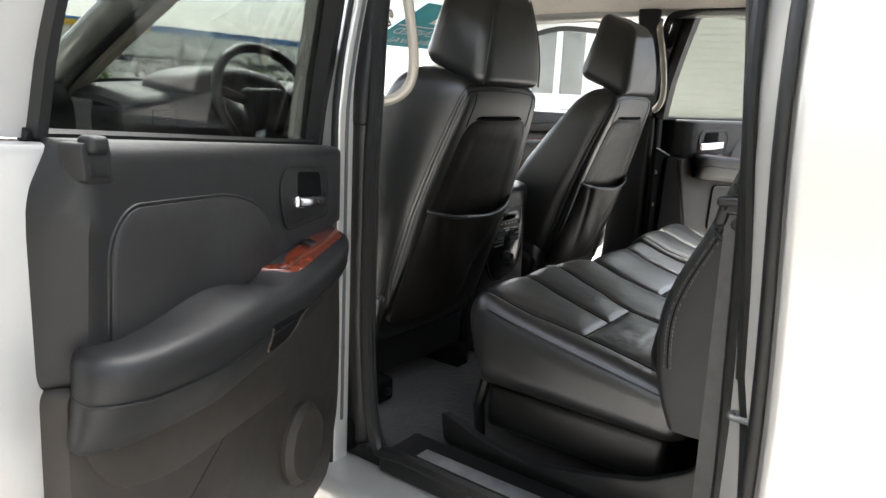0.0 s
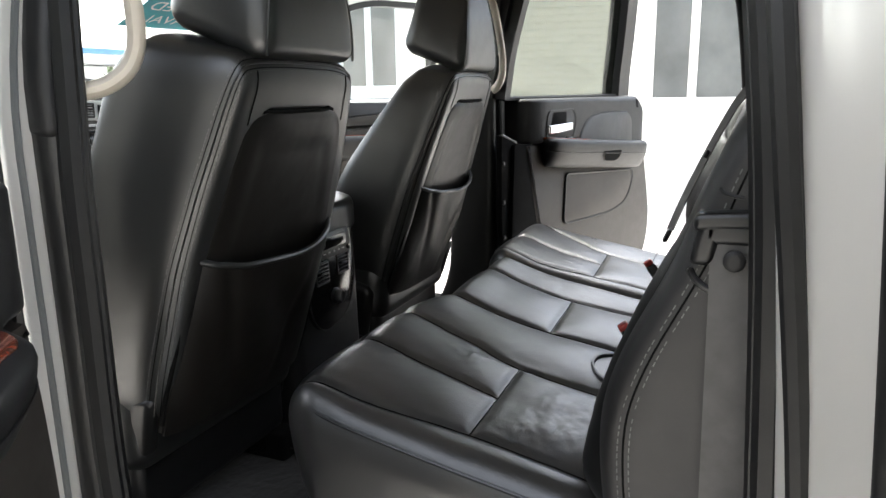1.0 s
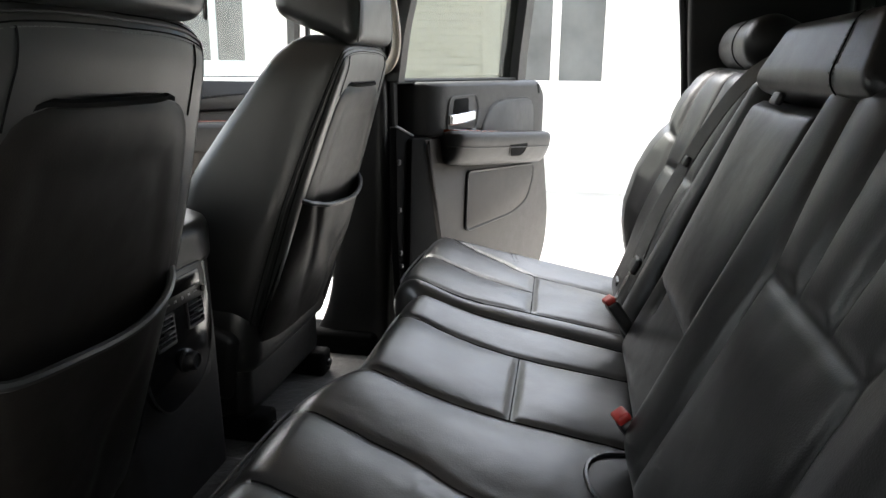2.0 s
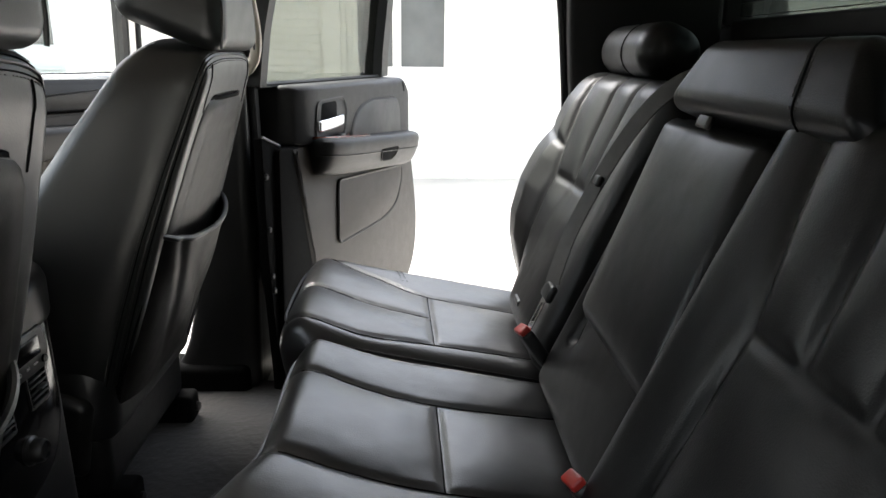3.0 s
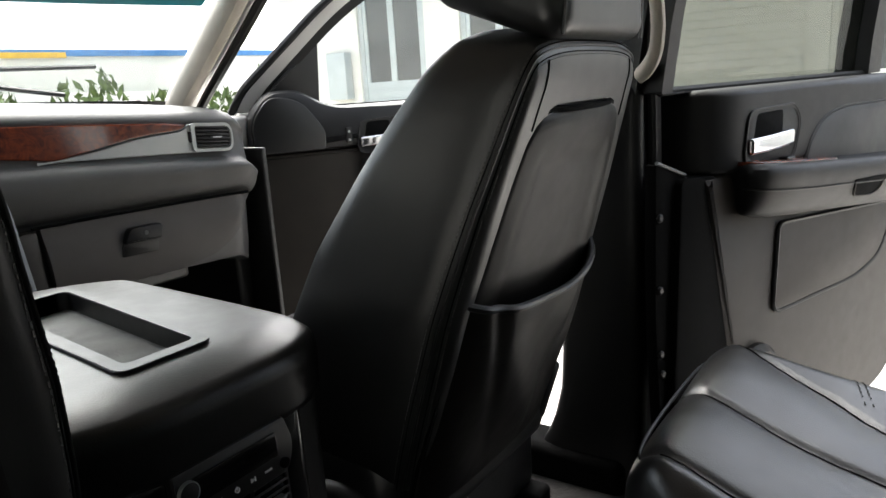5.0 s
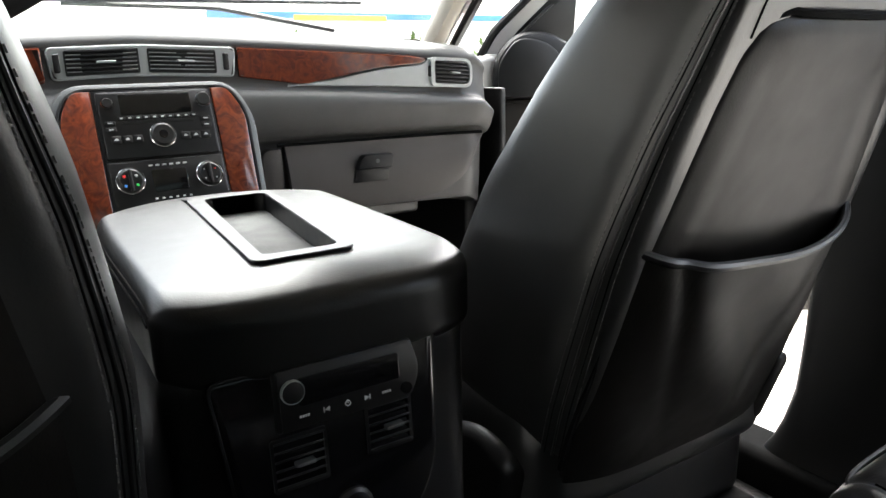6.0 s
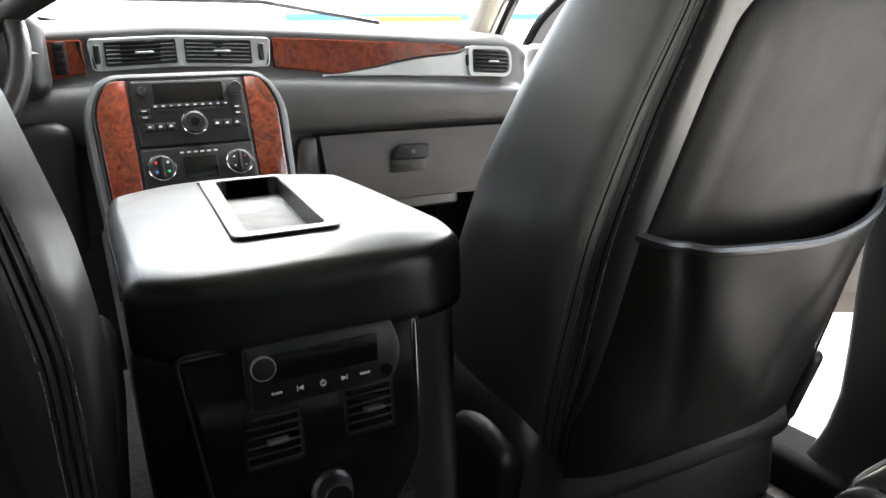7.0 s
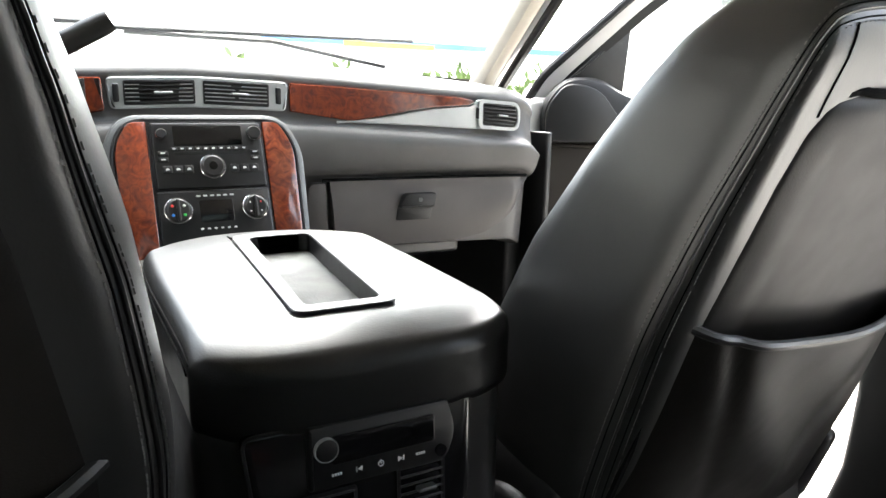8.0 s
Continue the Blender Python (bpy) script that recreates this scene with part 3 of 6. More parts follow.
    part("fender", bx(0.90, 1.0, 1.50, 2.9, 0.6, 1.22, r=0.05, step=0.2, arc=4), PAINT, shell)

# wheels, front end and load bed, so that the truck stands on the ground
for x in (-0.86, 0.86):
    for y in (2.25, -2.15):
        tyre = part("tyre", on(disc([(0.20, -0.12), (0.34, -0.13), (0.385, -0.10), (0.39, 0.0), (0.385, 0.10), (0.34, 0.13), (0.20, 0.12)], 36), lambda a, b, c, x=x, y=y: (x + c, y + a, 0.39 + b)), RUBBER, shell, "black tyre")
        part("rim", on(disc([(0.215, -0.132), (0.20, -0.125), (0.12, -0.10), (0.05, -0.118)], 24), lambda a, b, c, x=x, y=y: (x - c * (1 if x > 0 else -1), y + a, 0.39 + b)), ALUMINIUM, tyre, "alloy rim")
part("front_panel", on(soft((1.9, 0.14, 0.62), 0.06, 0.2, 4), lambda a, b, c: (a, 2.94 + b - 0.06 * (a / 0.95) ** 2, 0.86 + c)), PAINT, shell, "silver front end")
part("tailgate", box(-0.98, 0.98, -2.93, -2.84, 0.60, 1.36, 0.02, 10, 3), PAINT, shell, "silver tailgate")
part("bed_cover", box(-0.97, 0.97, -2.84, -1.01, 1.27, 1.31, 0.01), BLACK, shell, "black load bed cover")
part("bed_floor", box(-0.97, 0.97, -2.84, -1.01, 0.60, 0.66, 0.01), BLACK, shell)
part("firewall", box(-0.86, 0.86, 1.72, 1.78, 0.5, 1.44), BLACK, shell)
part("bonnet", sheet(np.linspace(-0.95, 0.95, 13), np.linspace(1.95, 2.95, 10), lambda u, v: ((u, v, 1.27 - 0.06 * (u / 0.95) ** 4 - 0.10 * ((v - 1.95)) ** 2), (0, 0, 1)), 0.02), PAINT, shell)
part("cowl", sheet(np.linspace(-0.86, 0.86, 13), np.linspace(1.68, 1.96, 6), lambda u, v: ((u, v - 0.12 * (u / 0.86) ** 2, 1.46 - (v - 1.68) * 0.62 - 0.03 * (u / 0.86) ** 2), (0, 0, 1)), 0.01), BLACK, shell, "black windscreen cowl")
for a, b in ((0.62, -0.08), (-0.15, -0.75)):
    wiper = part("wiper", join(tube([(a, 1.70, 1.465), ((a + b) / 2, 1.62, 1.512), (b, 1.60, 1.515)], 0.007, 6), tube([(a + 0.03, 1.58, 1.53), (b - 0.04, 1.60, 1.522)], 0.006, 6)), BLACK, shell, "black wiper arm and blade")


def screen(u, v):
    """The windscreen: u across, v from 0 at its foot to 1 at its head."""
    y, z = 1.66 - 0.78 * v, 1.475 + 0.345 * v
    return (u * (0.83 - 0.10 * v), y - 0.13 * u * u * (1 - 0.4 * v), z - 0.015 * u * u), (0, -0.4, -0.9)


glass = part("windscreen", sheet(np.linspace(-1, 1, 17), np.linspace(0, 1, 12), screen, 0.005), GLASS, shell, "clear windscreen")
glass.visible_shadow = False
strip = part("sun_strip", sheet(np.linspace(0.36, 0.88, 25), np.linspace(0.50, 0.93, 8), lambda u, v: (np.array(screen(u, v + 0.05 * u * u - 0.02)[0]) - 0.006 * np.array((0, 0.4, 0.9)), screen(u, v)[1]), 0.001), TEAL, shell, "teal windscreen banner with white lettering, seen from behind")
for words, v, size in (("EXTENDED", 0.635, 0.072), ("PLAN AVAI", 0.545, 0.066)):
    curve = bpy.data.curves.new("lettering", "FONT")
    curve.body, curve.size, curve.align_x = words, size, "LEFT"
    probe = new("lettering", curve)
    bpy.context.view_layer.update()
    me = bpy.data.meshes.new_from_object(probe.evaluated_get(bpy.context.evaluated_depsgraph_get()))
    bpy.data.objects.remove(probe)
    pts = np.array([tuple(p.co) for p in me.vertices])
    faces_ = [tuple(p.vertices) for p in me.polygons]
    world_pts = []
    for a, b, _ in pts:
        u = 0.85 - a / 0.80
        vv = v + b / 0.85
        world_pts.append(np.array(screen(u, vv + 0.05 * u * u - 0.02)[0]) - 0.0095 * np.array((0, 0.4, 0.9)))
    part("lettering", (np.array(world_pts), faces_), WHITE_PRINT, strip, "white block capitals", smooth=False)
part("banner_rule", sheet(np.linspace(0.37, 0.87, 25), [0.715, 0.725], lambda u, v: (np.array(screen(u, v + 0.05 * u * u - 0.02)[0]) - 0.0095 * np.array((0, 0.4, 0.9)), screen(u, v)[1]), 0.001), WHITE_PRINT, strip, "white rule", smooth=False)
part("banner_badge", sheet(np.linspace(0.55, 0.72, 9), np.linspace(0.76, 0.88, 5), lambda u, v: (np.array(screen(u + 0.1 * (v - 0.82), v + 0.05 * u * u - 0.02)[0]) - 0.0095 * np.array((0, 0.4, 0.9)), screen(u, v)[1]), 0.001), WHITE_PRINT, strip, "white badge shape", smooth=False)

# rear wall of the cab with its window
back_wall = part("rear_wall", join(box(-0.86, 0.86, -1.0, -0.93, 0.55, 1.54, 0.01), box(-0.86, -0.79, -1.0, -0.93, 1.54, 1.83, 0.01), box(0.79, 0.86, -1.0, -0.93, 1.54, 1.83, 0.01), box(-0.79, 0.79, -1.0, -0.93, 1.785, 1.83, 0.01), box(-0.76, 0.76, -0.93, -0.72, 1.36, 1.42, 0.012)), BLACK, shell, "black rear wall trim")
part("rear_glass", box(-0.79, 0.79, -0.972, -0.966, 1.535, 1.79, 0.001), glass_material("privacy_glass", (0.31, 0.335, 0.31)), back_wall, "dark tinted rear window")
part("heater_lines", join(*[box(-0.785, 0.785, -0.9655, -0.9645, z, z + 0.0016, 0.0003) for z in np.arange(1.56, 1.78, 0.03)]), RUBBER, back_wall, "thin heater lines")
part("ledge_trim", join(box(-0.72, 0.72, -0.935, -0.915, 1.505, 1.55, 0.008), tube([(-0.72, -0.905, 1.475), (0.72, -0.905, 1.475)], 0.008, 6)), PLASTIC, back_wall, "ribbed black window ledge")


# ---- front seats ----
LEAN_UP, LEAN_FW = np.array([0, -0.309, 0.951]), np.array([0, 0.951, 0.309])


def front_seat(xc, y0, inner):
    """A leather bucket seat seen from behind; inner: the side, -1 or 1, that faces the console."""
    seat = thing("front_seat", "black leather bucket seat with a map pocket on its back", "car seat", (xc, 0.55, 0.62), "front bucket seats")
    base = np.array([xc, y0, 0.88])
    spot = lambda u, v, w: base + np.array([u, 0, 0]) + LEAN_UP * v + LEAN_FW * w
    wide = lambda v: np.interp(v, [-0.03, 0.08, 0.28, 0.42, 0.54, 0.62], [0.240, 0.252, 0.256, 0.252, 0.240, 0.222])
    deep = lambda v: np.interp(v, [-0.03, 0.15, 0.30, 0.45, 0.62], [0.27, 0.265, 0.235, 0.185, 0.135])

    def back(u, w, c):
        v = (c + 0.325) * 1.0 - 0.02
        hw, t = wide(v), deep(v)
        k = u / 0.25
        d = (w + 0.11) / 0.22
        flare = 1 - (0.10 + 0.16 * step01(v, 0.25, 0.6)) * (1 - d) ** 1.5 * abs(k) ** 2
        drop = 0.03 * abs(k) ** 3 * step01(v, 0.4, 0.62) + 0.025 * d * step01(v, 0.45, 0.62)
        if xc < 0 and k * inner < 0:
            t += 0.055 * step01(v, 0.30, 0.58) * min(1.0, abs(k) * 1.5)
            drop *= 0.5
        hollow = 0.05 * d ** 3 * (1 - min(1, abs(k)) ** 2) * (1 - step01(v, 0.45, 0.6))
        if k * inner > 0:
            flare *= 1 - (0.28 if xc < 0 else 0.16) * d * step01(v, 0.1, 0.62)
        return spot(k * hw * flare, v - drop, d * t - hollow)

    backrest = part("backrest", on(soft((0.5, 0.22, 0.65), 0.055, 0.02, 5), back), SEAT_LEATHER, seat, "smooth black leather")
    edge = lambda v: np.interp(v, [-0.02, 0.05, 0.30, 0.45, 0.50, 0.525, 0.538], [0.200, 0.204, 0.190, 0.165, 0.152, 0.134, 0.105])

    def panel(a, v):
        e = edge(v)
        u = a * e
        rim = min(e - abs(u), 0.538 - v)
        raise_ = 0.006 * step01(rim, 0.0, 0.012) - 0.0032 * step01(rim, 0.038, 0.074) * step01(v, 0.22, 0.26)
        return spot(u, v, -0.004 - raise_ + 0.012 * abs(a) ** 4), -LEAN_FW

    hard = part("back_panel", sheet(np.linspace(-1, 1, 57), np.linspace(-0.02, 0.538, 66), panel, 0.012), BACK_PANEL, seat, "black vinyl back panel with a raised border")
    rimline = [panel(-1.01, v)[0] - LEAN_FW * 0.001 for v in np.linspace(0.0, 0.525, 24)] + [panel(a, 0.539)[0] - LEAN_FW * 0.001 for a in np.linspace(-0.88, 0.88, 16)] + [panel(1.01, v)[0] - LEAN_FW * 0.001 for v in np.linspace(0.525, 0.0, 24)]
    part("groove", tube(smooth_line(rimline, 2), 0.0045, 6), MATT_BLACK, hard, "dark groove round the panel")

    def pocket_top(a):
        return 0.303 - 0.022 * (1 - a * a) - 0.003 * math.sin(a * 5)

    def pouch(a, k):
        v = -0.025 + k * (pocket_top(a) + 0.025)
        e = edge(v) * 0.985
        bulge = (1 - a ** 4) * (0.008 + 0.020 * k ** 0.7) + 0.006 * math.sin(a * 6 + v * 20) * (1 - a * a) * k * (1 - k) * 4
        crease = 0.006 * math.exp(-((a + 0.75 + 0.5 * (k - 1)) / 0.07) ** 2) * k + 0.005 * math.exp(-((a - 0.62 - 0.35 * (k - 1)) / 0.09) ** 2) * k * (1 - k) * 3 + 0.003 * math.sin(a * 9 + k * 7) * k * (1 - k) * (1 - a * a)
        return spot(a * e, v, -0.008 - bulge + crease + 0.012 * abs(a) ** 4), -LEAN_FW

    pocket = part("map_pocket", sheet(np.linspace(-1, 1, 61), np.linspace(0, 1, 33), pouch, 0.003), BACK_PANEL, seat, "soft sagging vinyl map pocket")
    part("pocket_piping", tube([pouch(a, 1.0)[0] for a in np.linspace(-1, 1, 41)], 0.0055, 8), SEAT_LEATHER, pocket, "rolled pocket edge")
    def rim_at(w, swell=0.0):
        """A line round the rear edge of the backrest, up one side, over the top and down the other, w degrees round its curve."""
        r = 0.055 + swell
        a, b = r * math.cos(radians(w)), -0.055 - r * math.sin(radians(w))
        half = [back(-0.195 - a, b, c) for c in np.linspace(-0.29, 0.27, 40)] + [back(-0.195 - a * math.cos(q), b, 0.27 + a * math.sin(q)) for q in np.linspace(0.08, 1.49, 9)]
        return half + [back(u, b, 0.27 + a) for u in np.linspace(-0.195, 0.195, 24)] + [back(0.195 + a * math.cos(q), b, 0.27 + a * math.sin(q)) for q in np.linspace(1.49, 0.08, 9)] + [back(0.195 + a, b, c) for c in np.linspace(0.27, -0.29, 40)]

    for w in (36, 54):
        part("seam", tube(rim_at(w, 0.0003), 0.0008, 6), MATT_BLACK, seat, "dark seam")
    part("seam", tube(rim_at(45, 0.0002), 0.0026, 8, flat=0.6), SEAT_LEATHER, seat, "raised leather seam")
    for w in (31, 59):
        tagged(part("stitching", stitches(rim_at(w, 0.0009), 0.0042, 0.0018, 0.0006), THREAD_GREY, seat, "fine grey stitches"), kind="stuff")
    for s in (-1, 1):
        upright = [back(s * 0.158, -0.1104, c) for c in np.linspace(0.215, 0.27, 5)] + [back(s * 0.160, -0.055 - 0.0556 * math.cos(q), 0.27 + 0.0556 * math.sin(q)) for q in np.linspace(0.1, 0.56, 5)]
        part("seam", tube(upright, 0.0011, 6), MATT_BLACK, seat, "short seam at the shoulder")

    # headrest: a block with a flat trapezoid back
    def rest(u, w, c):
        v = (c + 0.108) / 0.216
        k, d = u / 0.15, (w + 0.08) / 0.16
        hw = (0.160 - 0.045 * v ** 1.5) * (1 - 0.16 * (1 - d) * v) - 0.018 * (1 - d) + 0.010 * math.sin(math.pi * v)
        return spot(k * hw, 0.612 + v * 0.222 + 0.012 * d, -0.014 + 0.085 * v ** 1.2 + d * (0.215 - 0.075 * v) - 0.03 * abs(k) ** 2 * d + 0.02 * (v - 0.5) ** 2)

    head = part("headrest", on(soft((0.30, 0.16, 0.216), 0.034, 0.02, 5), rest), SEAT_LEATHER, seat, "padded black leather headrest")
    for s in (-1, 1):
        line = [rest(s * 0.134, -0.076, c) for c in np.linspace(-0.095, 0.095, 18)]
        part("headrest_seam", tube(line, 0.0024, 6), SEAT_LEATHER, head)
        part("headrest_post", tube([spot(s * 0.06, 0.56, 0.05), spot(s * 0.06, 0.66, 0.05)], 0.006, 8), CHROME, seat, "chrome headrest post")

    # cushion, base, runners, levers
    def cushion(a, b, c):
        k = b / 0.26
        return (xc + a * (1 + 0.06 * k), 0.60 + b * 1.02, 0.885 + c + 0.03 * k + 0.03 * abs(a / 0.25) ** 3 * step01(c, 0, 0.06))

    part("cushion", on(soft((0.50, 0.54, 0.15), 0.05, 0.03, 4), cushion), SEAT_LEATHER, seat)
    part("seat_base", on(soft((0.44, 0.46, 0.14), 0.03, 0.1, 3), lambda a, b, c: (xc + a, 0.58 + b, 0.745 + c)), BLACK, seat, "black plastic seat base")
    for s in (-1, 1):
        part("runner", join(box(xc + s * 0.18 - 0.025, xc + s * 0.18 + 0.025, 0.33, 0.88, 0.622, 0.675, 0.006), box(xc + s * 0.18 - 0.03, xc + s * 0.18 + 0.03, 0.315, 0.37, 0.622, 0.69, 0.012, 10, 3)), MATT_BLACK, seat, "black seat runner")
        part("runner_bolt", on(disc([(0.011, 0), (0.011, 0.006), (0.006, 0.009)], 10), lambda a, b, c, s=s: (xc + s * 0.18 + a, 0.314 - c, 0.655 + b)), RUBBER, seat, "dark bolt head")
    part("recliner_cover", on(soft((0.04, 0.15, 0.15), 0.02, 0.02, 5), lambda a, b, c: (xc + inner * 0.235 + a, 0.44 + b - 0.18 * c, 0.80 + c + 0.03 * math.cos(b * 18))), BLACK, seat, "black plastic recliner cover")
    part("lever", on(soft((0.035, 0.05, 0.12), 0.016, 0.03, 4), lambda a, b, c: (xc - inner * (0.205 + 0.1 * c) + a, 0.335 + b - 0.3 * c, 0.875 + c)), BLACK, seat, "black recliner lever")
    return seat


front_seat(-0.447, 0.290, 1)
front_seat(0.447, 0.315, -1)

# ---- rear bench ----
BUP, BFW = np.array([0, -0.40, 0.917]), np.array([0, 0.917, 0.40])
bench = thing("rear_bench", "black leather split rear bench with fold-down armrest", "car seat", (0, -0.3, 0.62))


CREASED = ((-0.385, -0.165, 0.035), (-0.48, -0.36, 0.075), (-0.57, -0.30, 0.05), (0.40, -0.17, 0.045))


def bench_cushion(name, x0, x1, seams, label):
    """A cushion of the bench, its top tufted along the seams (x, y)."""
    y0, y1, z0, z1 = -0.50, 0.052, 0.79, 0.962
    v, f = soft((x1 - x0, y1 - y0, z1 - z0), 0.06, 0.0040, 8)
    v = v + np.array([(x0 + x1) / 2, (y0 + y1) / 2, (z0 + z1) / 2])
    top = np.clip((v[:, 2] - (z1 - 0.05)) / 0.05, 0, 1)
    front = np.clip((v[:, 1] - (y1 - 0.05)) / 0.05, 0, 1)
    p = v[:, :2]
    face = np.maximum(top, 0.0)
    lift = tufted(p, seams, 0.0085, 0.042, 0.0042, 0.0080) + wrinkles(p, 0.0008, 0.11, x0) + wrinkles(p, 0.00012, 0.02, x0 + 3)
    for cx, cy, reach in CREASED:
        lift = lift + wrinkles(p * np.array([1.0, 2.2]), 0.0020, 0.045, cx) * np.exp(-((p[:, 0] - cx) ** 2 + (p[:, 1] - cy) ** 2) / reach ** 2)
    high = (v[:, 2] - z0) / (z1 - z0)
    rim = np.minimum(v[:, 0] - x0, x1 - v[:, 0])
    z = v[:, 2] + lift * face - 0.004 * face + 0.19 * (v[:, 1] + 0.20) * high
    z = z + 0.010 * np.exp(-((v[:, 1] - 0.0) / 0.07) ** 2) * face * np.clip(rim / 0.05, 0, 1)
    bulge = 0.014 * front * np.sin(np.pi * np.clip(high, 0, 1))
    round_off = -0.045 * np.clip(1 - rim / 0.09, 0, 1) ** 2 * np.clip((v[:, 1] + 0.15) / 0.2, 0, 1)
    waist = -0.048 * np.interp(v[:, 0], [-0.26, -0.13, 0.17, 0.228, 0.2285], [0, 1, 1, 0.7, 0], left=0, right=0) * np.clip((v[:, 1] + 0.2) / 0.24, 0, 1)
    out = np.stack([v[:, 0], v[:, 1] + waist + round_off + bulge - 0.045 * (1 - high) * front, z], 1)
    pad = part(name, (out, f), LEATHER_LIT, bench, label)
    return pad


def lines(*some):
    return [smooth_line(s, 4) for s in some]


SEAMS_L = lines([(-0.645, 0.03), (-0.638, -0.08), (-0.622, -0.238), (-0.63, -0.46)], [(-0.449, 0.05), (-0.452, 0.0), (-0.467, -0.12), (-0.491, -0.238)], [(-0.282, 0.05), (-0.293, -0.004), (-0.322, -0.13), (-0.366, -0.237), (-0.37, -0.46)], [(-0.622, -0.238), (-0.366, -0.237)])
SEAMS_C = lines([(-0.148, 0.02), (-0.152, -0.055), (-0.161, -0.24), (-0.152, -0.46)], [(0.080, 0.02), (0.078, -0.04), (0.063, -0.236), (0.085, -0.46)], [(-0.161, -0.24), (0.063, -0.236)])
SEAMS_R = lines([(0.318, 0.05), (0.309, 0.0), (0.288, -0.11), (0.300, -0.24), (0.31, -0.46)], [(0.495, 0.05), (0.488, 0.0), (0.452, -0.13), (0.436, -0.232)], [(0.705, 0.03), (0.690, 0.0), (0.622, -0.13), (0.563, -0.232), (0.555, -0.46)], [(0.300, -0.24), (0.563, -0.232)])
left_cushion = bench_cushion("cushion", -0.705, 0.228, SEAMS_L + SEAMS_C, "creased black leather double cushion")
right_cushion = bench_cushion("cushion", 0.238, 0.735, SEAMS_R, "black leather single cushion")
for x0, x1, owner in ((-0.69, 0.215, left_cushion), (0.252, 0.72, right_cushion)):
    part("piping", tube(smooth_line([(x, y, z) for x, y, z in ((x0 - 0.006, -0.495, 0.886), (x0 - 0.008, -0.40, 0.905), (x0 - 0.010, -0.15, 0.955), (x0 + 0.004, -0.025, 0.978), (x0 + 0.05, 0.022, 0.984), (x0 + 0.12, 0.043, 0.984)) + (((-0.27, 0.041, 0.984), (-0.12, -0.005, 0.980), (0.15, -0.007, 0.980), (0.208, -0.050, 0.975)) if x0 < 0 else ((x1 - 0.12, 0.043, 0.984), (x1 - 0.05, 0.022, 0.984), (x1 - 0.004, -0.025, 0.978)))], 8), 0.0026, 6), LEATHER, owner)


def lie_on(owner, x, y, above=0.0008):
    """The height of an upholstered top at (x, y)."""
    o = origin(owner)
    co = np.empty(len(owner.data.vertices) * 3)
    owner.data.vertices.foreach_get("co", co)
    co = co.reshape(-1, 3) + np.array(o)
    away = np.hypot(co[:, 0] - x, co[:, 1] - y)
    some = co[away < max(0.005, away.min() + 0.0005)]
    return float(some[:, 2].max()) + above


def seam_cords(owner, seams, y_end):
    """A thin dark cord in each seam of a cushion's top."""
    for line in seams:
        fine = [q for q in smooth_line(line, 3) if q[1] < y_end]
        part("seam", tube([(q[0], q[1], lie_on(owner, q[0], q[1], -0.0002)) for q in fine], 0.0011, 5), MATT_BLACK, owner)


seam_cords(left_cushion, SEAMS_L, 0.012)
seam_cords(left_cushion, SEAMS_C, -0.030)
seam_cords(right_cushion, SEAMS_R, 0.012)


for a in (-0.164, -0.174):
    row = [(x, a + 0.25 * (x - 0.68), lie_on(right_cushion, x, a + 0.25 * (x - 0.68))) for x in np.linspace(0.625, 0.715, 9)]
    tagged(part("stitching", stitches(row), THREAD, right_cushion, "double row of stitches"), kind="stuff")
loop = [(x, y, lie_on(left_cushion, x, y, 0.001)) for x, y in [(-0.262 + 0.080 * math.cos(w), -0.425 + 0.080 * math.sin(w)) for w in np.linspace(0.1, 3.1, 18)]]
part("strap_piping", tube(loop, 0.0035, 6), LEATHER, left_cushion)


WING_V = [-0.08, -0.055, -0.02, 0.014, 0.06, 0.11, 0.19, 0.26, 0.34, 0.40, 0.48]
WING_W = [-0.10, -0.080, -0.045, -0.017, 0.012, 0.032, 0.044, 0.042, 0.034, 0.028, 0.010]


def bench_back(name, x0, x1, v0, v1, thick, seams, label, proud=0.0, radius=0.05, lean=0.0, puff=0.010, wide=0.035, belly=0.0, wing=0.0, taper=0.0):
    """A backrest pad on the plane of the bench's back, tufted along the seams (x, v)."""
    v, f = soft((x1 - x0, thick, v1 - v0), radius, 0.005, 6)
    x, c = v[:, 0] + (x0 + x1) / 2, v[:, 2] + (v0 + v1) / 2
    w = v[:, 1] + thick / 2
    face = np.clip((w - (thick - radius)) / radius, 0, 1)
    p = np.stack([x, c], 1)
    lift = tufted(p, seams, puff, wide, 0.005, 0.0085) + wrinkles(p, 0.0006, 0.10, x0 + 9) if seams else puff * np.ones(len(x))
    k = np.clip((c - v0) / (v1 - v0), 0, 1)
    outer = np.clip((np.abs(x) - 0.5) / 0.25, 0, 1) * np.sign(x)
    x = x + outer * belly * (np.sin(np.pi * np.clip(k * 1.05, 0, 1)) ** 0.7 - (0.9 - 0.2 * k if belly < 0.05 else 0.4)) if belly else x
    x = x + lean * (k - 0.5) - taper * k * (x - (x0 + x1) / 2)
    depth = proud - thick + w + (lift - puff) * face
    if wing:
        depth = depth + wing * np.interp(c, WING_V, WING_W) * np.clip((np.abs(x) - 0.50) / 0.16, 0, 1) ** 1.5 * np.clip(w / thick * 1.6, 0, 1)
    out = np.array([0, -0.42, 1.0]) + np.stack([x, 0 * x, 0 * x], 1) + c[:, None] * BUP + depth[:, None] * BFW
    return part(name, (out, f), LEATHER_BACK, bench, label)


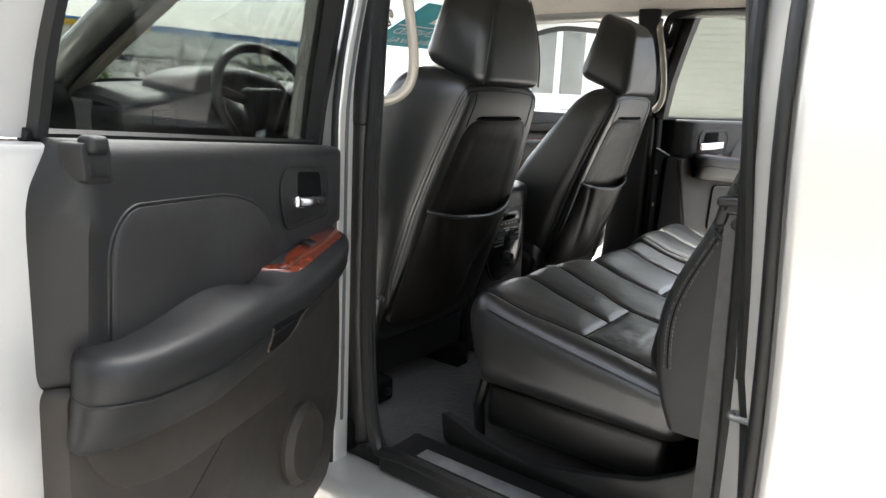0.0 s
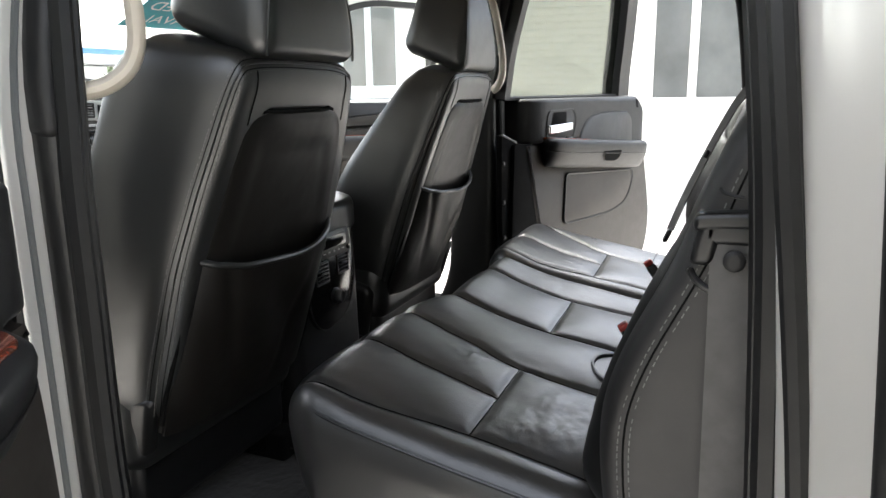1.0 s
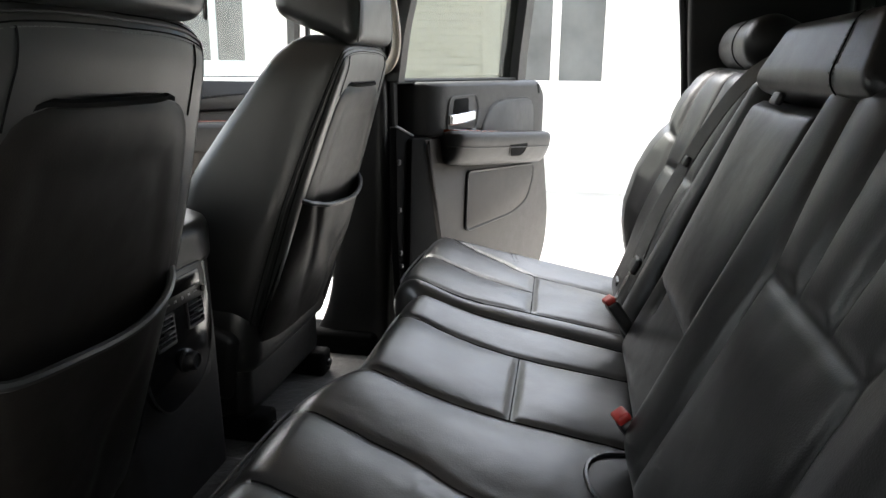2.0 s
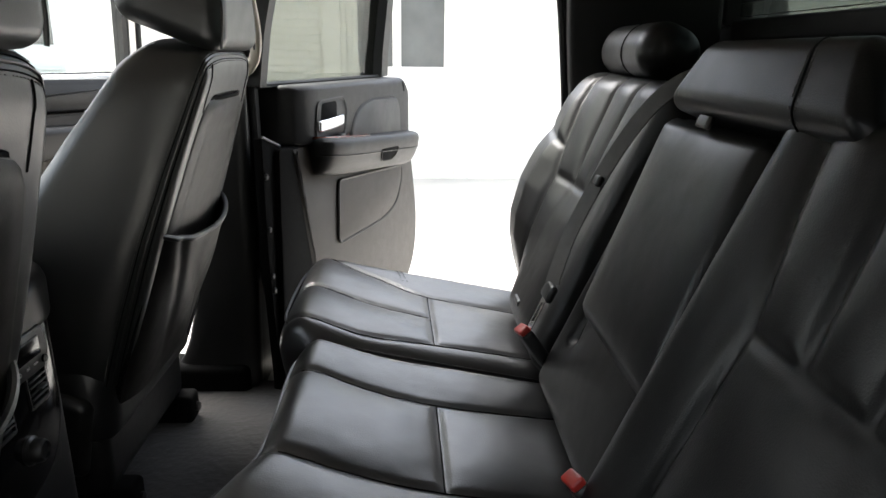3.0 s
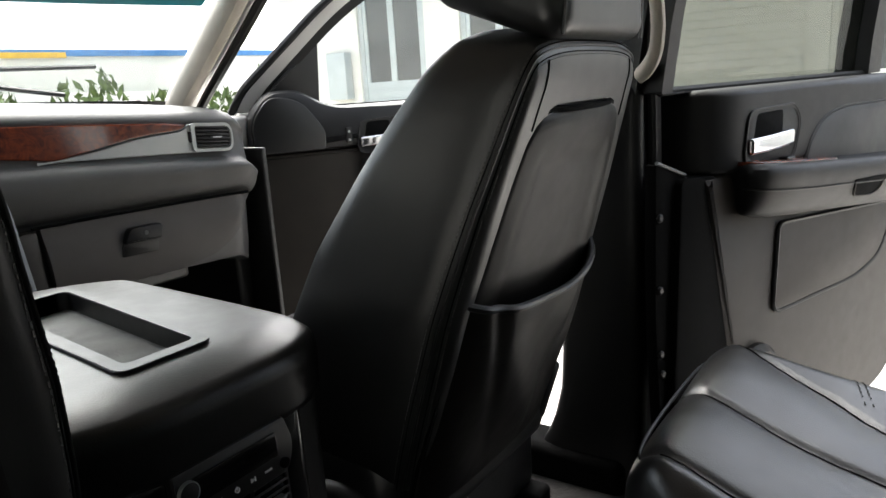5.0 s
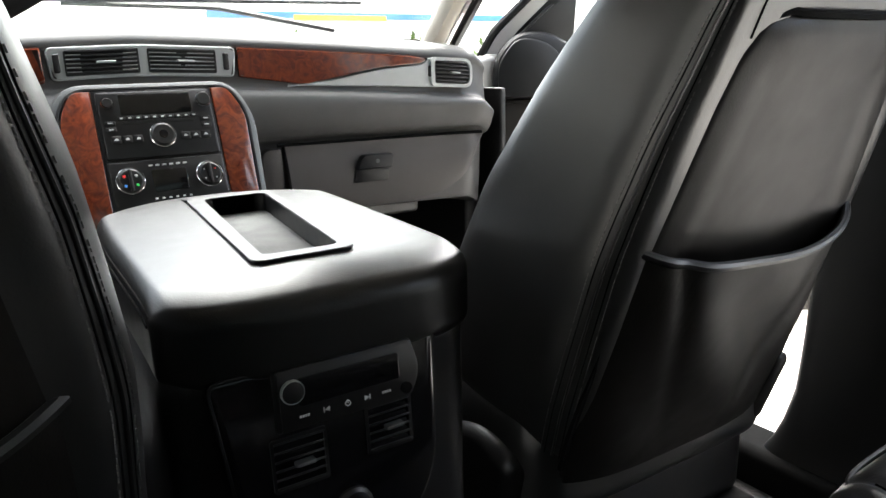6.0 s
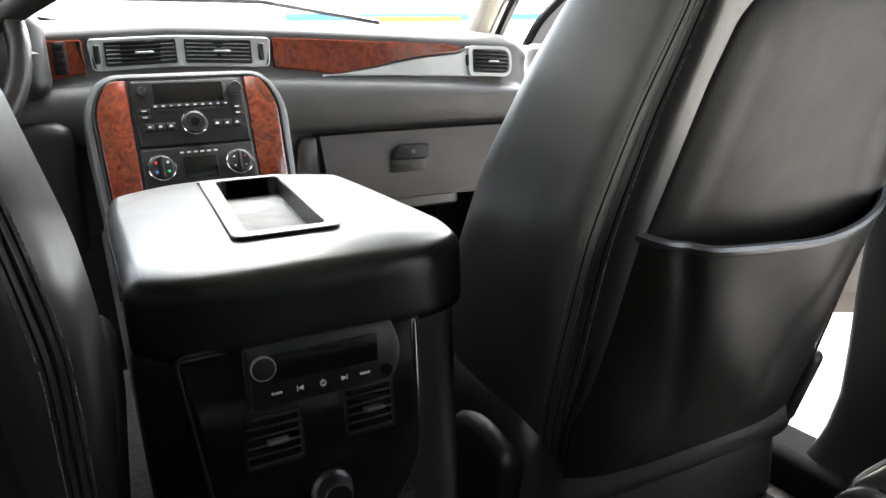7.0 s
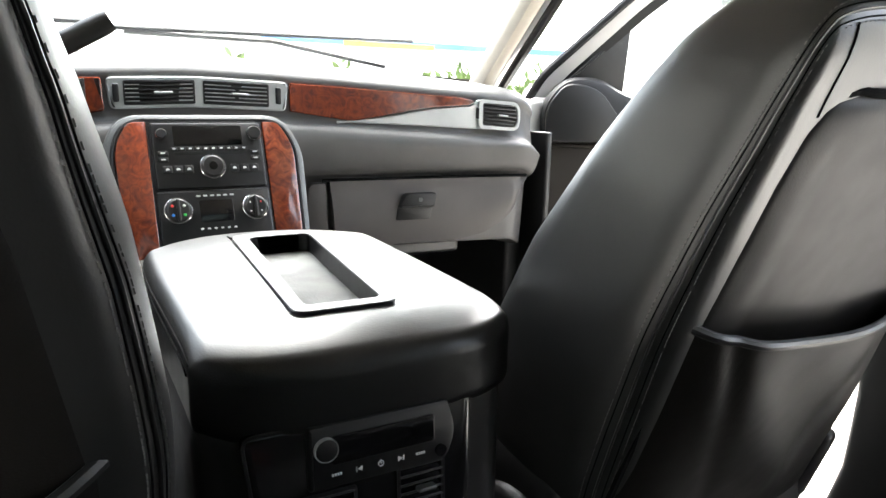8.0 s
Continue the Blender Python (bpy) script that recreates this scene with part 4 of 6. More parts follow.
def back_seams(s):
    """The seams of an outer backrest: a plain lower pad, three flutes that splay above it."""
    at = lambda x, v: (s * x, v)
    return lines([at(0.315, -0.03), at(0.325, 0.245)], [at(0.600, -0.03), at(0.590, 0.240)], [at(0.325, 0.245), at(0.590, 0.240)], [at(0.325, 0.245), at(0.292, 0.36), at(0.272, 0.47)], [at(0.590, 0.240), at(0.630, 0.36), at(0.665, 0.47)], [at(0.412, 0.244), at(0.388, 0.47)], [at(0.500, 0.242), at(0.520, 0.47)], [at(0.612, 0.300), at(0.74, 0.325)])


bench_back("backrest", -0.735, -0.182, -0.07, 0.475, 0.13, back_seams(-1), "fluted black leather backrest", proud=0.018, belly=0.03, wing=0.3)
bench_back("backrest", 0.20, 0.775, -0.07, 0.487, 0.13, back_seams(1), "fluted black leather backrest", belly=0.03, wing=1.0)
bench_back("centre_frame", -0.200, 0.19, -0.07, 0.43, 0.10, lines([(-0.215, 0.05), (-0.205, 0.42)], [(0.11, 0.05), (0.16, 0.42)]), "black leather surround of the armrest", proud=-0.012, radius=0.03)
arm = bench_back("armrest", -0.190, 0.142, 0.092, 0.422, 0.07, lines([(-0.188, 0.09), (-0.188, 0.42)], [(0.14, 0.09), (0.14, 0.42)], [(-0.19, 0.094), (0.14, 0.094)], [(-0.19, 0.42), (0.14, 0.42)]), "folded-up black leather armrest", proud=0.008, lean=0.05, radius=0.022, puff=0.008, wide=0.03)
part("pull_loop", on(soft((0.036, 0.010, 0.018), 0.004, 0.02, 3), lambda a, b, c: np.array([-0.008 + a, -0.42, 1.0]) + BUP * (0.421 + c) + BFW * (0.010 + b)), BLACK, arm, "black fabric pull loop")


def pillow(x0, x1, v0, v1, thick, proud, label, roll=0.045, at=0.2, taper=0.0):
    """A headrest pad on the bench's back, with a stitched seam round it at a share of its width."""
    pad = bench_back("headrest", x0, x1, v0, v1, thick, [], label, proud=proud, radius=roll, puff=0.0015, wide=0.010, taper=taper)
    vm, reach, mid = (v0 + v1) / 2, (v1 - v0) / 2 - roll, (x0 + x1) / 2

    def over(x, q, out):
        v = vm + math.copysign(reach, q) + (roll + out) * math.sin(q)
        xx = x - taper * (v - v0) / (v1 - v0) * (x - mid)
        return np.array([xx, -0.42, 1.0]) + BUP * v + BFW * (proud - roll + (roll + out) * math.cos(q))

    x = x0 + (x1 - x0) * at
    turns = np.concatenate([np.linspace(-1.5, -0.02, 10), np.linspace(0.02, 1.9, 12)])
    part("seam", tube([over(x, q, 0.0) for q in turns], 0.0016, 6), MATT_BLACK, pad)
    for off in (-0.007, 0.007):
        tagged(part("stitching", stitches([over(x + off, q, 0.0006) for q in turns], 0.0045, 0.002, 0.0007), THREAD_GREY, pad, "fine grey stitches"), kind="stuff")
    return pad


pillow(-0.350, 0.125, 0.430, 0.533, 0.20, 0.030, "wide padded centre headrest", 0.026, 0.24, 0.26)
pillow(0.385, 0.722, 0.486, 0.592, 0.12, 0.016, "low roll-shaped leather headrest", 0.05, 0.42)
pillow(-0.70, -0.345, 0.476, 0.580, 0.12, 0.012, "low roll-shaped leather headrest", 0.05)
# the base under the cushion: black tray, side shields and legs
part("under_tray", join(box(-0.66, 0.70, -0.45, -0.02, 0.68, 0.79, 0.02, 10, 3)), BLACK, bench, "black base under the cushion")
for s in (-1, 1):
    outline = rounded([(0.06, 0.735), (0.045, 0.655), (-0.62, 0.655), (-0.62, 0.95), (-0.56, 0.95), (-0.53, 0.80), (-0.44, 0.745), (-0.33, 0.715), (-0.18, 0.685), (-0.06, 0.70)], 0.02, 4)
    part("side_shield", on(slab(outline, 0.02, 0.006), lambda a, b, c, s=s: (s * (0.712 + c), a, b - 0.016)), BLACK, bench, "curved black plastic seat side shield")
    part("leg", tube([(s * 0.60, 0.01, 0.80), (s * 0.61, 0.03, 0.70), (s * 0.61, 0.02, 0.625)], 0.014, 8), BLACK, bench, "black metal leg")


def ribbon(points, width, facing, thick=0.002):
    """A strap along the points, its flat side towards facing."""
    pts = [Vector(p) for p in points]
    fv = Vector(facing).normalized()
    verts, faces = [], []
    for i, p in enumerate(pts):
        t = (pts[min(i + 1, len(pts) - 1)] - pts[max(i - 1, 0)]).normalized()
        s = t.cross(fv).normalized() * width / 2
        n = s.cross(t).normalized() * thick / 2
        verts += [p - s - n, p + s - n, p + s + n, p - s + n]
    for i in range(len(pts) - 1):
        for k in range(4):
            faces.append((4 * i + k, 4 * i + (k + 1) % 4, 4 * i + 4 + (k + 1) % 4, 4 * i + 4 + k))
    faces += [(3, 2, 1, 0), tuple(4 * (len(pts) - 1) + k for k in range(4))]
    return np.array([tuple(v) for v in verts]), faces


bk = lambda x, v, w: tuple(np.array([x, -0.42, 1.0]) + BUP * v + BFW * w)
belt = thing("seat_belt", "dark grey seat belt with metal tongue in its red-buttoned buckle", "seat belt", bk(0.2, 0.0, 0.02))
part("webbing", ribbon(smooth_line([bk(0.085, 0.525, -0.06), bk(0.105, 0.495, -0.01), bk(0.127, 0.460, 0.020), bk(0.150, 0.412, 0.034), bk(0.178, 0.345, 0.038), bk(0.195, 0.272, 0.039), bk(0.202, 0.19, 0.038), bk(0.190, 0.12, 0.034), bk(0.184, 0.10, 0.032)], 5), 0.031, (-0.45, 0.80, 0.35)), WEBBING, belt)
part("belt_stop", on(soft((0.034, 0.010, 0.018), 0.004, 0.02, 3), lambda a, b, c: np.array(bk(0.196 + a, 0.285 + c, 0.040 + b))), BLACK, belt, "small black belt stop")
part("tongue", join(on(soft((0.05, 0.012, 0.03), 0.005, 0.03, 3), lambda a, b, c: np.array(bk(0.182 + a, 0.088 + c, 0.032 + b))), ), BLACK, belt, "black tongue grip")
part("tongue_plate", on(ring(rounded([(-0.012, -0.035), (0.012, -0.035), (0.012, 0.035), (-0.012, 0.035)], 0.004), rounded([(-0.005, -0.02), (0.005, -0.02), (0.005, 0.015), (-0.005, 0.015)], 0.002), 0.002), lambda a, b, c: np.array(bk(0.182 + a, 0.05 + b, 0.032 + c))), CHROME, belt, "steel tongue plate")


def buckle(x, y, z, label, group="belt buckles"):
    b = thing("belt_buckle", label, "buckle", (x, y, z - 0.06), group)
    m = pose(x, y, z, -35, 10, 12)
    part("housing", placed(soft((0.036, 0.022, 0.075), 0.007, 0.05, 3), m @ pose(0, 0, -0.02)), BLACK, b)
    part("stalk", placed(soft((0.024, 0.012, 0.07), 0.004, 0.05, 2), m @ pose(0, 0, -0.075)), WEBBING, b)
    part("button", placed(soft((0.033, 0.020, 0.012), 0.004, 0.05, 2), m @ pose(0, 0, 0.0215)), RED, b, "red release button")


buckle(0.190, -0.398, 1.004, "black belt buckle with a red button between the cushions")
buckle(-0.205, -0.400, 0.975, "black belt buckle with a red button between the cushions")
part("latch", on(soft((0.05, 0.03, 0.014), 0.005, 0.03, 3), lambda a, b, c: (0.44 + a, -0.425 + b, 0.985 + c)), BLACK, bench, "small black plastic latch")

edge_line = smooth_line([(-0.475, 0.87), (-0.447, 0.95), (-0.438, 1.06), (-0.456, 1.14), (-0.506, 1.25), (-0.533, 1.33), (-0.556, 1.385), (-0.590, 1.432), (-0.645, 1.445)], 6)


def flank(k, w):
    """The side of the backrest: rounded over at its front edge, then flat."""
    y, z = edge_line[k]
    turn = min(1.0, w / 0.3) * math.pi / 2
    back_y = mix2(y - 0.022, -0.72, max(0.0, (w - 0.3) / 0.7))
    if w < 0.3:
        return (-0.735 - 0.040 * math.sin(turn), y - 0.022 * (1 - math.cos(turn)), z), (-1, 0.3, 0)
    bulge = 0.006 * math.sin(math.pi * min(1, (w - 0.3) / 0.7)) * math.sin(math.pi * k / len(edge_line))
    return (-0.775 - bulge, back_y, z), (-1, 0, 0)


mix2 = lambda p, q, k: p + (q - p) * k
bolster = part("side_bolster", sheet(range(len(edge_line)), np.concatenate([np.linspace(0, 0.3, 7), np.linspace(0.37, 1, 9)]), flank, 0.006), LEATHER_SIDE, bench, "plain leather side of the backrest")
for off in (0.014, 0.026):
    lane = [np.array(flank(k, 0.3)[0]) + np.array([-0.0008, -(off - 0.012), 0]) for k in range(8, len(edge_line) - 8)]
    tagged(part("stitching", stitches(lane, 0.0055, 0.003, 0.0008), THREAD_GREY, bolster, "double row of grey stitches"), kind="stuff")
part("seam", tube([np.array(flank(k, 0.3)[0]) + np.array([-0.0004, -0.008, 0]) for k in range(8, len(edge_line) - 8)], 0.0012, 6), MATT_BLACK, bolster)
part("fold", tube(smooth_line([(-0.775, -0.522, 1.250), (-0.778, -0.530, 1.238), (-0.780, -0.545, 1.230), (-0.781, -0.580, 1.226)], 5), [0.001] + [0.0035] * 14 + [0.003], 8), LEATHER, bolster, "pleat in the leather")
part("fold", tube(smooth_line([(-0.774, -0.545, 1.327), (-0.777, -0.552, 1.322), (-0.778, -0.566, 1.320)], 4), 0.002, 6), LEATHER, bolster)
guide = thing("belt_guide", "black plastic seat belt guide with a belt hanging from it", "seat belt", (-0.79, -0.56, 0.7))
part("bracket", join(on(soft((0.026, 0.105, 0.016), 0.006, 0.02, 4), lambda a, b, c: (-0.786 + a, -0.577 + b, 1.302 + c - 0.9 * (b + 0.02) ** 2)), on(soft((0.022, 0.095, 0.020), 0.006, 0.03, 4), lambda a, b, c: (-0.786 + a, -0.580 + b, 1.288 + c)), on(soft((0.022, 0.022, 0.046), 0.008, 0.03, 4), lambda a, b, c: (-0.786 + a, -0.537 + b - 0.2 * c, 1.280 + c))), BLACK, guide, "black plastic blade-shaped bracket")
part("bolt", on(disc([(0.010, 0), (0.010, 0.004), (0.007, 0.006), (0.004, 0.006)], 16), lambda a, b, c: (-0.7955 - c, -0.562 + a, 1.264 + b)), PLASTIC, guide, "round stop button")
part("webbing", ribbon(smooth_line([(-0.792, -0.563, 1.288), (-0.7935, -0.565, 1.2), (-0.795, -0.568, 1.05), (-0.797, -0.572, 0.85), (-0.795, -0.575, 0.66)], 8), 0.046, (-1, 0.0, 0)), WEBBING, guide)
guide2 = thing("belt_guide", "black plastic seat belt guide with a belt hanging from it", "seat belt", (0.79, -0.56, 0.7))
part("webbing", ribbon(smooth_line([(0.80, -0.60, 1.62), (0.79, -0.62, 1.3), (0.79, -0.60, 0.9), (0.79, -0.60, 0.66)], 6), 0.048, (-1, 0.15, 0)), WEBBING, guide2)
part("bracket", on(soft((0.03, 0.05, 0.10), 0.012, 0.03, 4), lambda a, b, c: (0.80 + a, -0.60 + b, 1.64 + c)), BLACK, guide2)


# ---- centre console ----
CX = -0.010
console = thing("centre_console", "black centre console with a padded lid and rear controls", "console", (CX, 0.65, 0.62))


def console_body(a, b, c):
    k = (c + 0.24) / 0.48
    return (-0.018 + a * (0.96 + 0.10 * k), 0.712 + b - 0.02 * (1 - k), 0.862 + c)


part("body", on(soft((0.312, 0.70, 0.485), 0.035, 0.06, 4), console_body), PLASTIC, console, "black grained plastic body")


def lid(a, b, c):
    """The padded lid: bowed at the rear, well rounded in front, its top crowned and rising a little forwards."""
    k, side = b / 0.248, abs(a) / 0.17
    fore, aft = max(0.0, k) ** 2, max(0.0, -k) ** 2
    x = -0.010 + a * (1 - 0.05 * fore)
    y = 0.586 + b - 0.100 * fore * side ** 2.6 + 0.046 * aft * side ** 4
    z = 1.138 + c + 0.008 * k + (0.006 * (1 - side ** 2) * (1 - k ** 4) - 0.012 * max(0.0, (-k - 0.68) / 0.32) ** 2 if c > 0 else -0.016 - 0.006 * aft)
    return (x, y, z)


tray_out = rounded([(-0.074, 0.418), (0.037, 0.416), (0.066, 0.766), (-0.052, 0.766)], [0.016, 0.016, 0.02, 0.02], 5)
tray_in = rounded([(-0.058, 0.436), (0.025, 0.433), (0.054, 0.748), (-0.033, 0.748)], [0.010, 0.010, 0.014, 0.014], 5)
TRAY_Z = lambda b: 1.1740 + 0.034 * (b - 0.57)
LV, LF = on(soft((0.34, 0.496, 0.066), 0.018, 0.006, 6), lid)
inside = np.minimum(np.minimum(LV[:, 0] - np.interp(LV[:, 1], [0.436, 0.748], [-0.064, -0.039]), np.interp(LV[:, 1], [0.433, 0.748], [0.031, 0.060]) - LV[:, 0]), np.minimum(LV[:, 1] - 0.428, 0.754 - LV[:, 1]))
LV[:, 2] -= np.where(LV[:, 2] > 1.14, 0.036 * np.clip(inside / 0.004, 0, 1), 0)
top = part("lid", (LV, LF), LID_LEATHER, console, "padded black leather lid")
part("tray_wall", on(ring(tray_in, [(a * 0.985, b) for a, b in tray_in], 0.004, -0.028), lambda a, b, c: (a, b, TRAY_Z(b) + c)), BLACK, top)
rim = part("tray_rim", on(ring(tray_out, tray_in, 0.006, -0.004), lambda a, b, c: (a, b, TRAY_Z(b) - 0.0005 + c)), material("satin_tray_plastic", (0.022, 0.023, 0.023), 0.36, vary=0.15, scale=15, grain=0.1, grain_scale=600, spec=0.40), top, "grey plastic tray rim")
part("tray_rim_edge", tube([(a, b, TRAY_Z(b) + 0.004) for a, b in tray_out], 0.0012, 6, closed=True), BLACK, top)
part("tray_mat", on(slab(tray_in, 0.0025, 0.001), lambda a, b, c: (a, b, TRAY_Z(b) - 0.0225 + c)), material("ribbed_rubber_mat", (0.10, 0.104, 0.10), 0.7, spec=0.3, vary=0.3, scale=25, grain=0.3, grain_scale=300), top, "worn rubber tray mat")
part("lid_split", tube([(-0.052, 0.760, TRAY_Z(0.760) + 0.003), (-0.051, 0.79, TRAY_Z(0.79) - 0.001), (-0.050, 0.822, 1.172)], 0.0016, 6), BLACK, top)
for s in (-1, 1):
    line = [np.array(lid(s * 0.1694, b, 0.012)) + np.array([s * 0.0008, 0, 0]) for b in np.linspace(-0.225, 0.19, 24)]
    part("lid_seam", tube(line, 0.0017, 6), MATT_BLACK, top)
    part("lid_seam", tube([np.array(lid(s * 0.1680, b, 0.0205)) + np.array([s * 0.0006, 0, 0.0004]) for b in np.linspace(-0.225, 0.19, 24)], 0.0013, 6), MATT_BLACK, top)
    thread = [np.array(lid(s * 0.1680, b, 0.0175)) + np.array([s * 0.0006, 0, 0.0004]) for b in np.linspace(-0.225, 0.19, 24)]
    tagged(part("stitching", stitches(thread, 0.0042, 0.0018, 0.00045), THREAD, top, "fine grey stitches"), kind="stuff")

RY = 0.354
rear = basis((CX, RY, 0.995), (1, 0, 0), (0, 0.05, 0.9987), (0, -1, 0.05))
face = rounded([(-0.138, 0.095), (0.094, 0.095), (0.090, -0.06), (0.04, -0.125), (-0.07, -0.145), (-0.115, -0.10)], [0.012, 0.012, 0.05, 0.06, 0.06, 0.05], 6)
panel_rear = part("rear_panel", on(slab(face, 0.016, 0.006), rear), GLOSS_BLACK, console, "gloss black rear control panel")
part("rear_panel_edge", tube([rear(a, b, 0.013) for a, b in face], 0.002, 6, closed=True), PLASTIC, panel_rear)
unit = part("rear_radio", on(slab(rounded([(-0.082, 0.034), (0.060, 0.034), (0.072, 0.062), (0.062, 0.096), (-0.082, 0.096)], [0.004, 0.008, 0.02, 0.006, 0.004], 5), 0.024, 0.004, 0.012), rear), BLACK, panel_rear, "black rear audio unit with a curved end")
part("display", on(slab(rounded([(-0.060, 0.058), (0.045, 0.058), (0.045, 0.085), (-0.060, 0.085)], 0.003), 0.0265, 0.001, 0.022), rear), GLOSS_BLACK, unit, "dark glossy display")
part("volume_ring", on(disc([(0.0160, 0.022), (0.0160, 0.0275), (0.0155, 0.0285), (0.0146, 0.0285), (0.0143, 0.027)], 28), lambda a, b, c: rear(-0.066 + 0.72 * a, 0.074 + 0.72 * b, c)), SATIN, unit, "chrome ring of the volume knob")
part("volume_knob", on(disc([(0.0143, 0.022), (0.0143, 0.0278), (0.0125, 0.0284)], 24), lambda a, b, c: rear(-0.066 + 0.74 * a, 0.074 + 0.74 * b, c)), BLACK, unit)
part("headphone_jack", on(disc([(0.006, 0.022), (0.006, 0.027), (0.003, 0.027)], 14), lambda a, b, c: rear(0.052 + a, 0.046 + b, c)), GLOSS_BLACK, unit)
printed = lambda pts: on(slab(pts, 0.0252, 0.0002, 0.0235), rear)
for a in (-0.056, 0.030):
    for k in range(4):
        part("button_mark", printed([(a - 0.0048 + k * 0.0026, 0.0464), (a - 0.0030 + k * 0.0026, 0.0464), (a - 0.0030 + k * 0.0026, 0.0486), (a - 0.0048 + k * 0.0026, 0.0486)]), WHITE_PRINT, unit, smooth=False)
for a, s in ((-0.034, -1), (0.009, 1)):
    part("button_mark", join(printed([(a - s * 0.003, 0.0452), (a + s * 0.0018, 0.0476), (a - s * 0.003, 0.0500)]), printed([(a + s * 0.0022, 0.0452), (a + s * 0.0032, 0.0452), (a + s * 0.0032, 0.0500), (a + s * 0.0022, 0.0500)])), WHITE_PRINT, unit, "arrow and bar sign", smooth=False)
dot = [(-0.012 + 0.0030 * math.cos(w), 0.0474 + 0.0030 * math.sin(w)) for w in np.linspace(0, 2 * math.pi, 14, endpoint=False)]
hole_ = [(-0.012 + 0.0022 * math.cos(w), 0.0474 + 0.0022 * math.sin(w)) for w in np.linspace(0, 2 * math.pi, 14, endpoint=False)]
part("button_mark", join(on(ring(dot, hole_, 0.0252, 0.0235), rear), printed([(-0.0124, 0.0474), (-0.0116, 0.0474), (-0.0116, 0.0512), (-0.0124, 0.0512)])), WHITE_PRINT, unit, "round power sign", smooth=False)


def air_vent(owner, spot, w, h, slats, tilt, knob, label, bow=0.0):
    """A small air outlet on a face: frame, slats, and a bright tab; bow rounds off its right-hand end."""
    edge = lambda g: rounded([(-w / 2 + g, -h / 2 + g), (w / 2 - g, -h / 2 + g), (w / 2 - g, h / 2 - g), (-w / 2 + g, h / 2 - g)], [0.004, max(0.004, bow), max(0.004, bow), 0.004], 6)
    box_ = part("air_vent", on(ring(edge(0.0), edge(0.003), 0.004, -0.002), spot), BLACK, owner, label)
    part("duct", on(slab(edge(0.001), 0.0006, 0.0002), spot), RUBBER, box_, smooth=False)
    for k in range(slats):
        b = -h / 2 + h * (k + 0.5) / slats
        short = bow - math.sqrt(max(0.0, bow ** 2 - max(0.0, abs(b) - (h / 2 - bow)) ** 2)) if bow else 0.0
        part("slat", on(soft((w - 0.006 - short, 0.0022, 0.007), 0.001, 10, 1), lambda x, y, z, b=b, short=short: spot(x - short / 2, b + y + z * tilt, 0.0035 + z)), SLAT, box_)
    if knob:
        part("tab", on(soft((knob, 0.0042, 0.010), 0.0018, 10, 2), lambda x, y, z: spot(x + w * 0.04, y, 0.009 + z)), GREY_TRIM if owner is panel_rear else SATIN, box_, "adjusting tab")
    return box_


air_vent(panel_rear, lambda a, b, c: rear(-0.062 + a, 0.002 + b, 0.015 + c), 0.056, 0.054, 6, 0.5, 0.020, "black slatted rear vent")
air_vent(panel_rear, lambda a, b, c: rear(0.034 + a, 0.010 + b, 0.015 + c), 0.052, 0.054, 6, 0.5, 0.020, "black slatted rear vent")
part("power_socket", on(disc([(0.021, 0.012), (0.021, 0.020), (0.0175, 0.023), (0.0165, 0.034), (0.013, 0.038), (0.0125, 0.034)], 26), lambda a, b, c: rear(-0.012 + a, -0.066 + b, c)), BLACK, panel_rear, "black power socket cap")
part("cup_holder_flap", on(slab(rounded([(0.0, -0.128), (0.075, -0.128), (0.082, -0.098), (0.01, -0.098)], 0.01, 4), 0.010, 0.004), rear), PLASTIC, console, "black flap")

# ---- dashboard ----
dash = thing("dashboard", "charcoal dashboard with burl wood and silver trim", "dashboard", (0, 1.35, 1.0))
DY = lambda x: -0.055 * (abs(x) / 0.72) ** 2 * (1 if x > 0 else 1.5)
DZ = lambda x, z: -0.040 * (abs(x) / 0.72) ** 1.3 * step01(z, 1.24, 1.34)
PROFILE = smooth_line([(1.74, 1.462), (1.55, 1.468), (1.40, 1.458), (1.31, 1.445), (1.285, 1.437), (1.272, 1.425), (1.270, 1.415), (1.276, 1.40), (1.272, 1.36), (1.266, 1.335), (1.250, 1.326), (1.236, 1.31), (1.232, 1.28), (1.242, 1.24), (1.262, 1.215), (1.285, 1.205), (1.292, 1.19), (1.295, 1.15), (1.305, 1.05), (1.33, 1.025), (1.50, 1.01)], 3)


def dash_face(x, k):
    y, z = PROFILE[k][0], PROFILE[k][1]
    i, j = max(0, k - 1), min(len(PROFILE) - 1, k + 1)
    t = np.array([PROFILE[j][0] - PROFILE[i][0], PROFILE[j][1] - PROFILE[i][1]])
    t /= np.linalg.norm(t)
    fade = step01(1.74 - y, 0.0, 0.3)
    end = 0.03 * step01(abs(x), 0.80, 0.86) ** 2
    return (x, y + DY(x) * (0.4 + 0.6 * fade) + end, z + DZ(x, z) - 0.02 * step01(abs(x), 0.80, 0.86) ** 2), (0, t[1], -t[0])


xs = np.linspace(-0.85, 0.86, 70)
part("upper_pad", sheet(xs, range(len(PROFILE)), dash_face, 0.02), DASH_PLASTIC, dash, "soft charcoal dashboard moulding")
part("end_cap", join(box(0.82, 0.855, 1.25, 1.62, 1.19, 1.34, 0.02, 10, 3), box(-0.855, -0.82, 1.22, 1.62, 1.03, 1.36, 0.02, 10, 3)), PLASTIC, dash)
front = lambda x, z, out=0.0: np.array((x, 1.272 + DY(x) - out, z + DZ(x, z)))


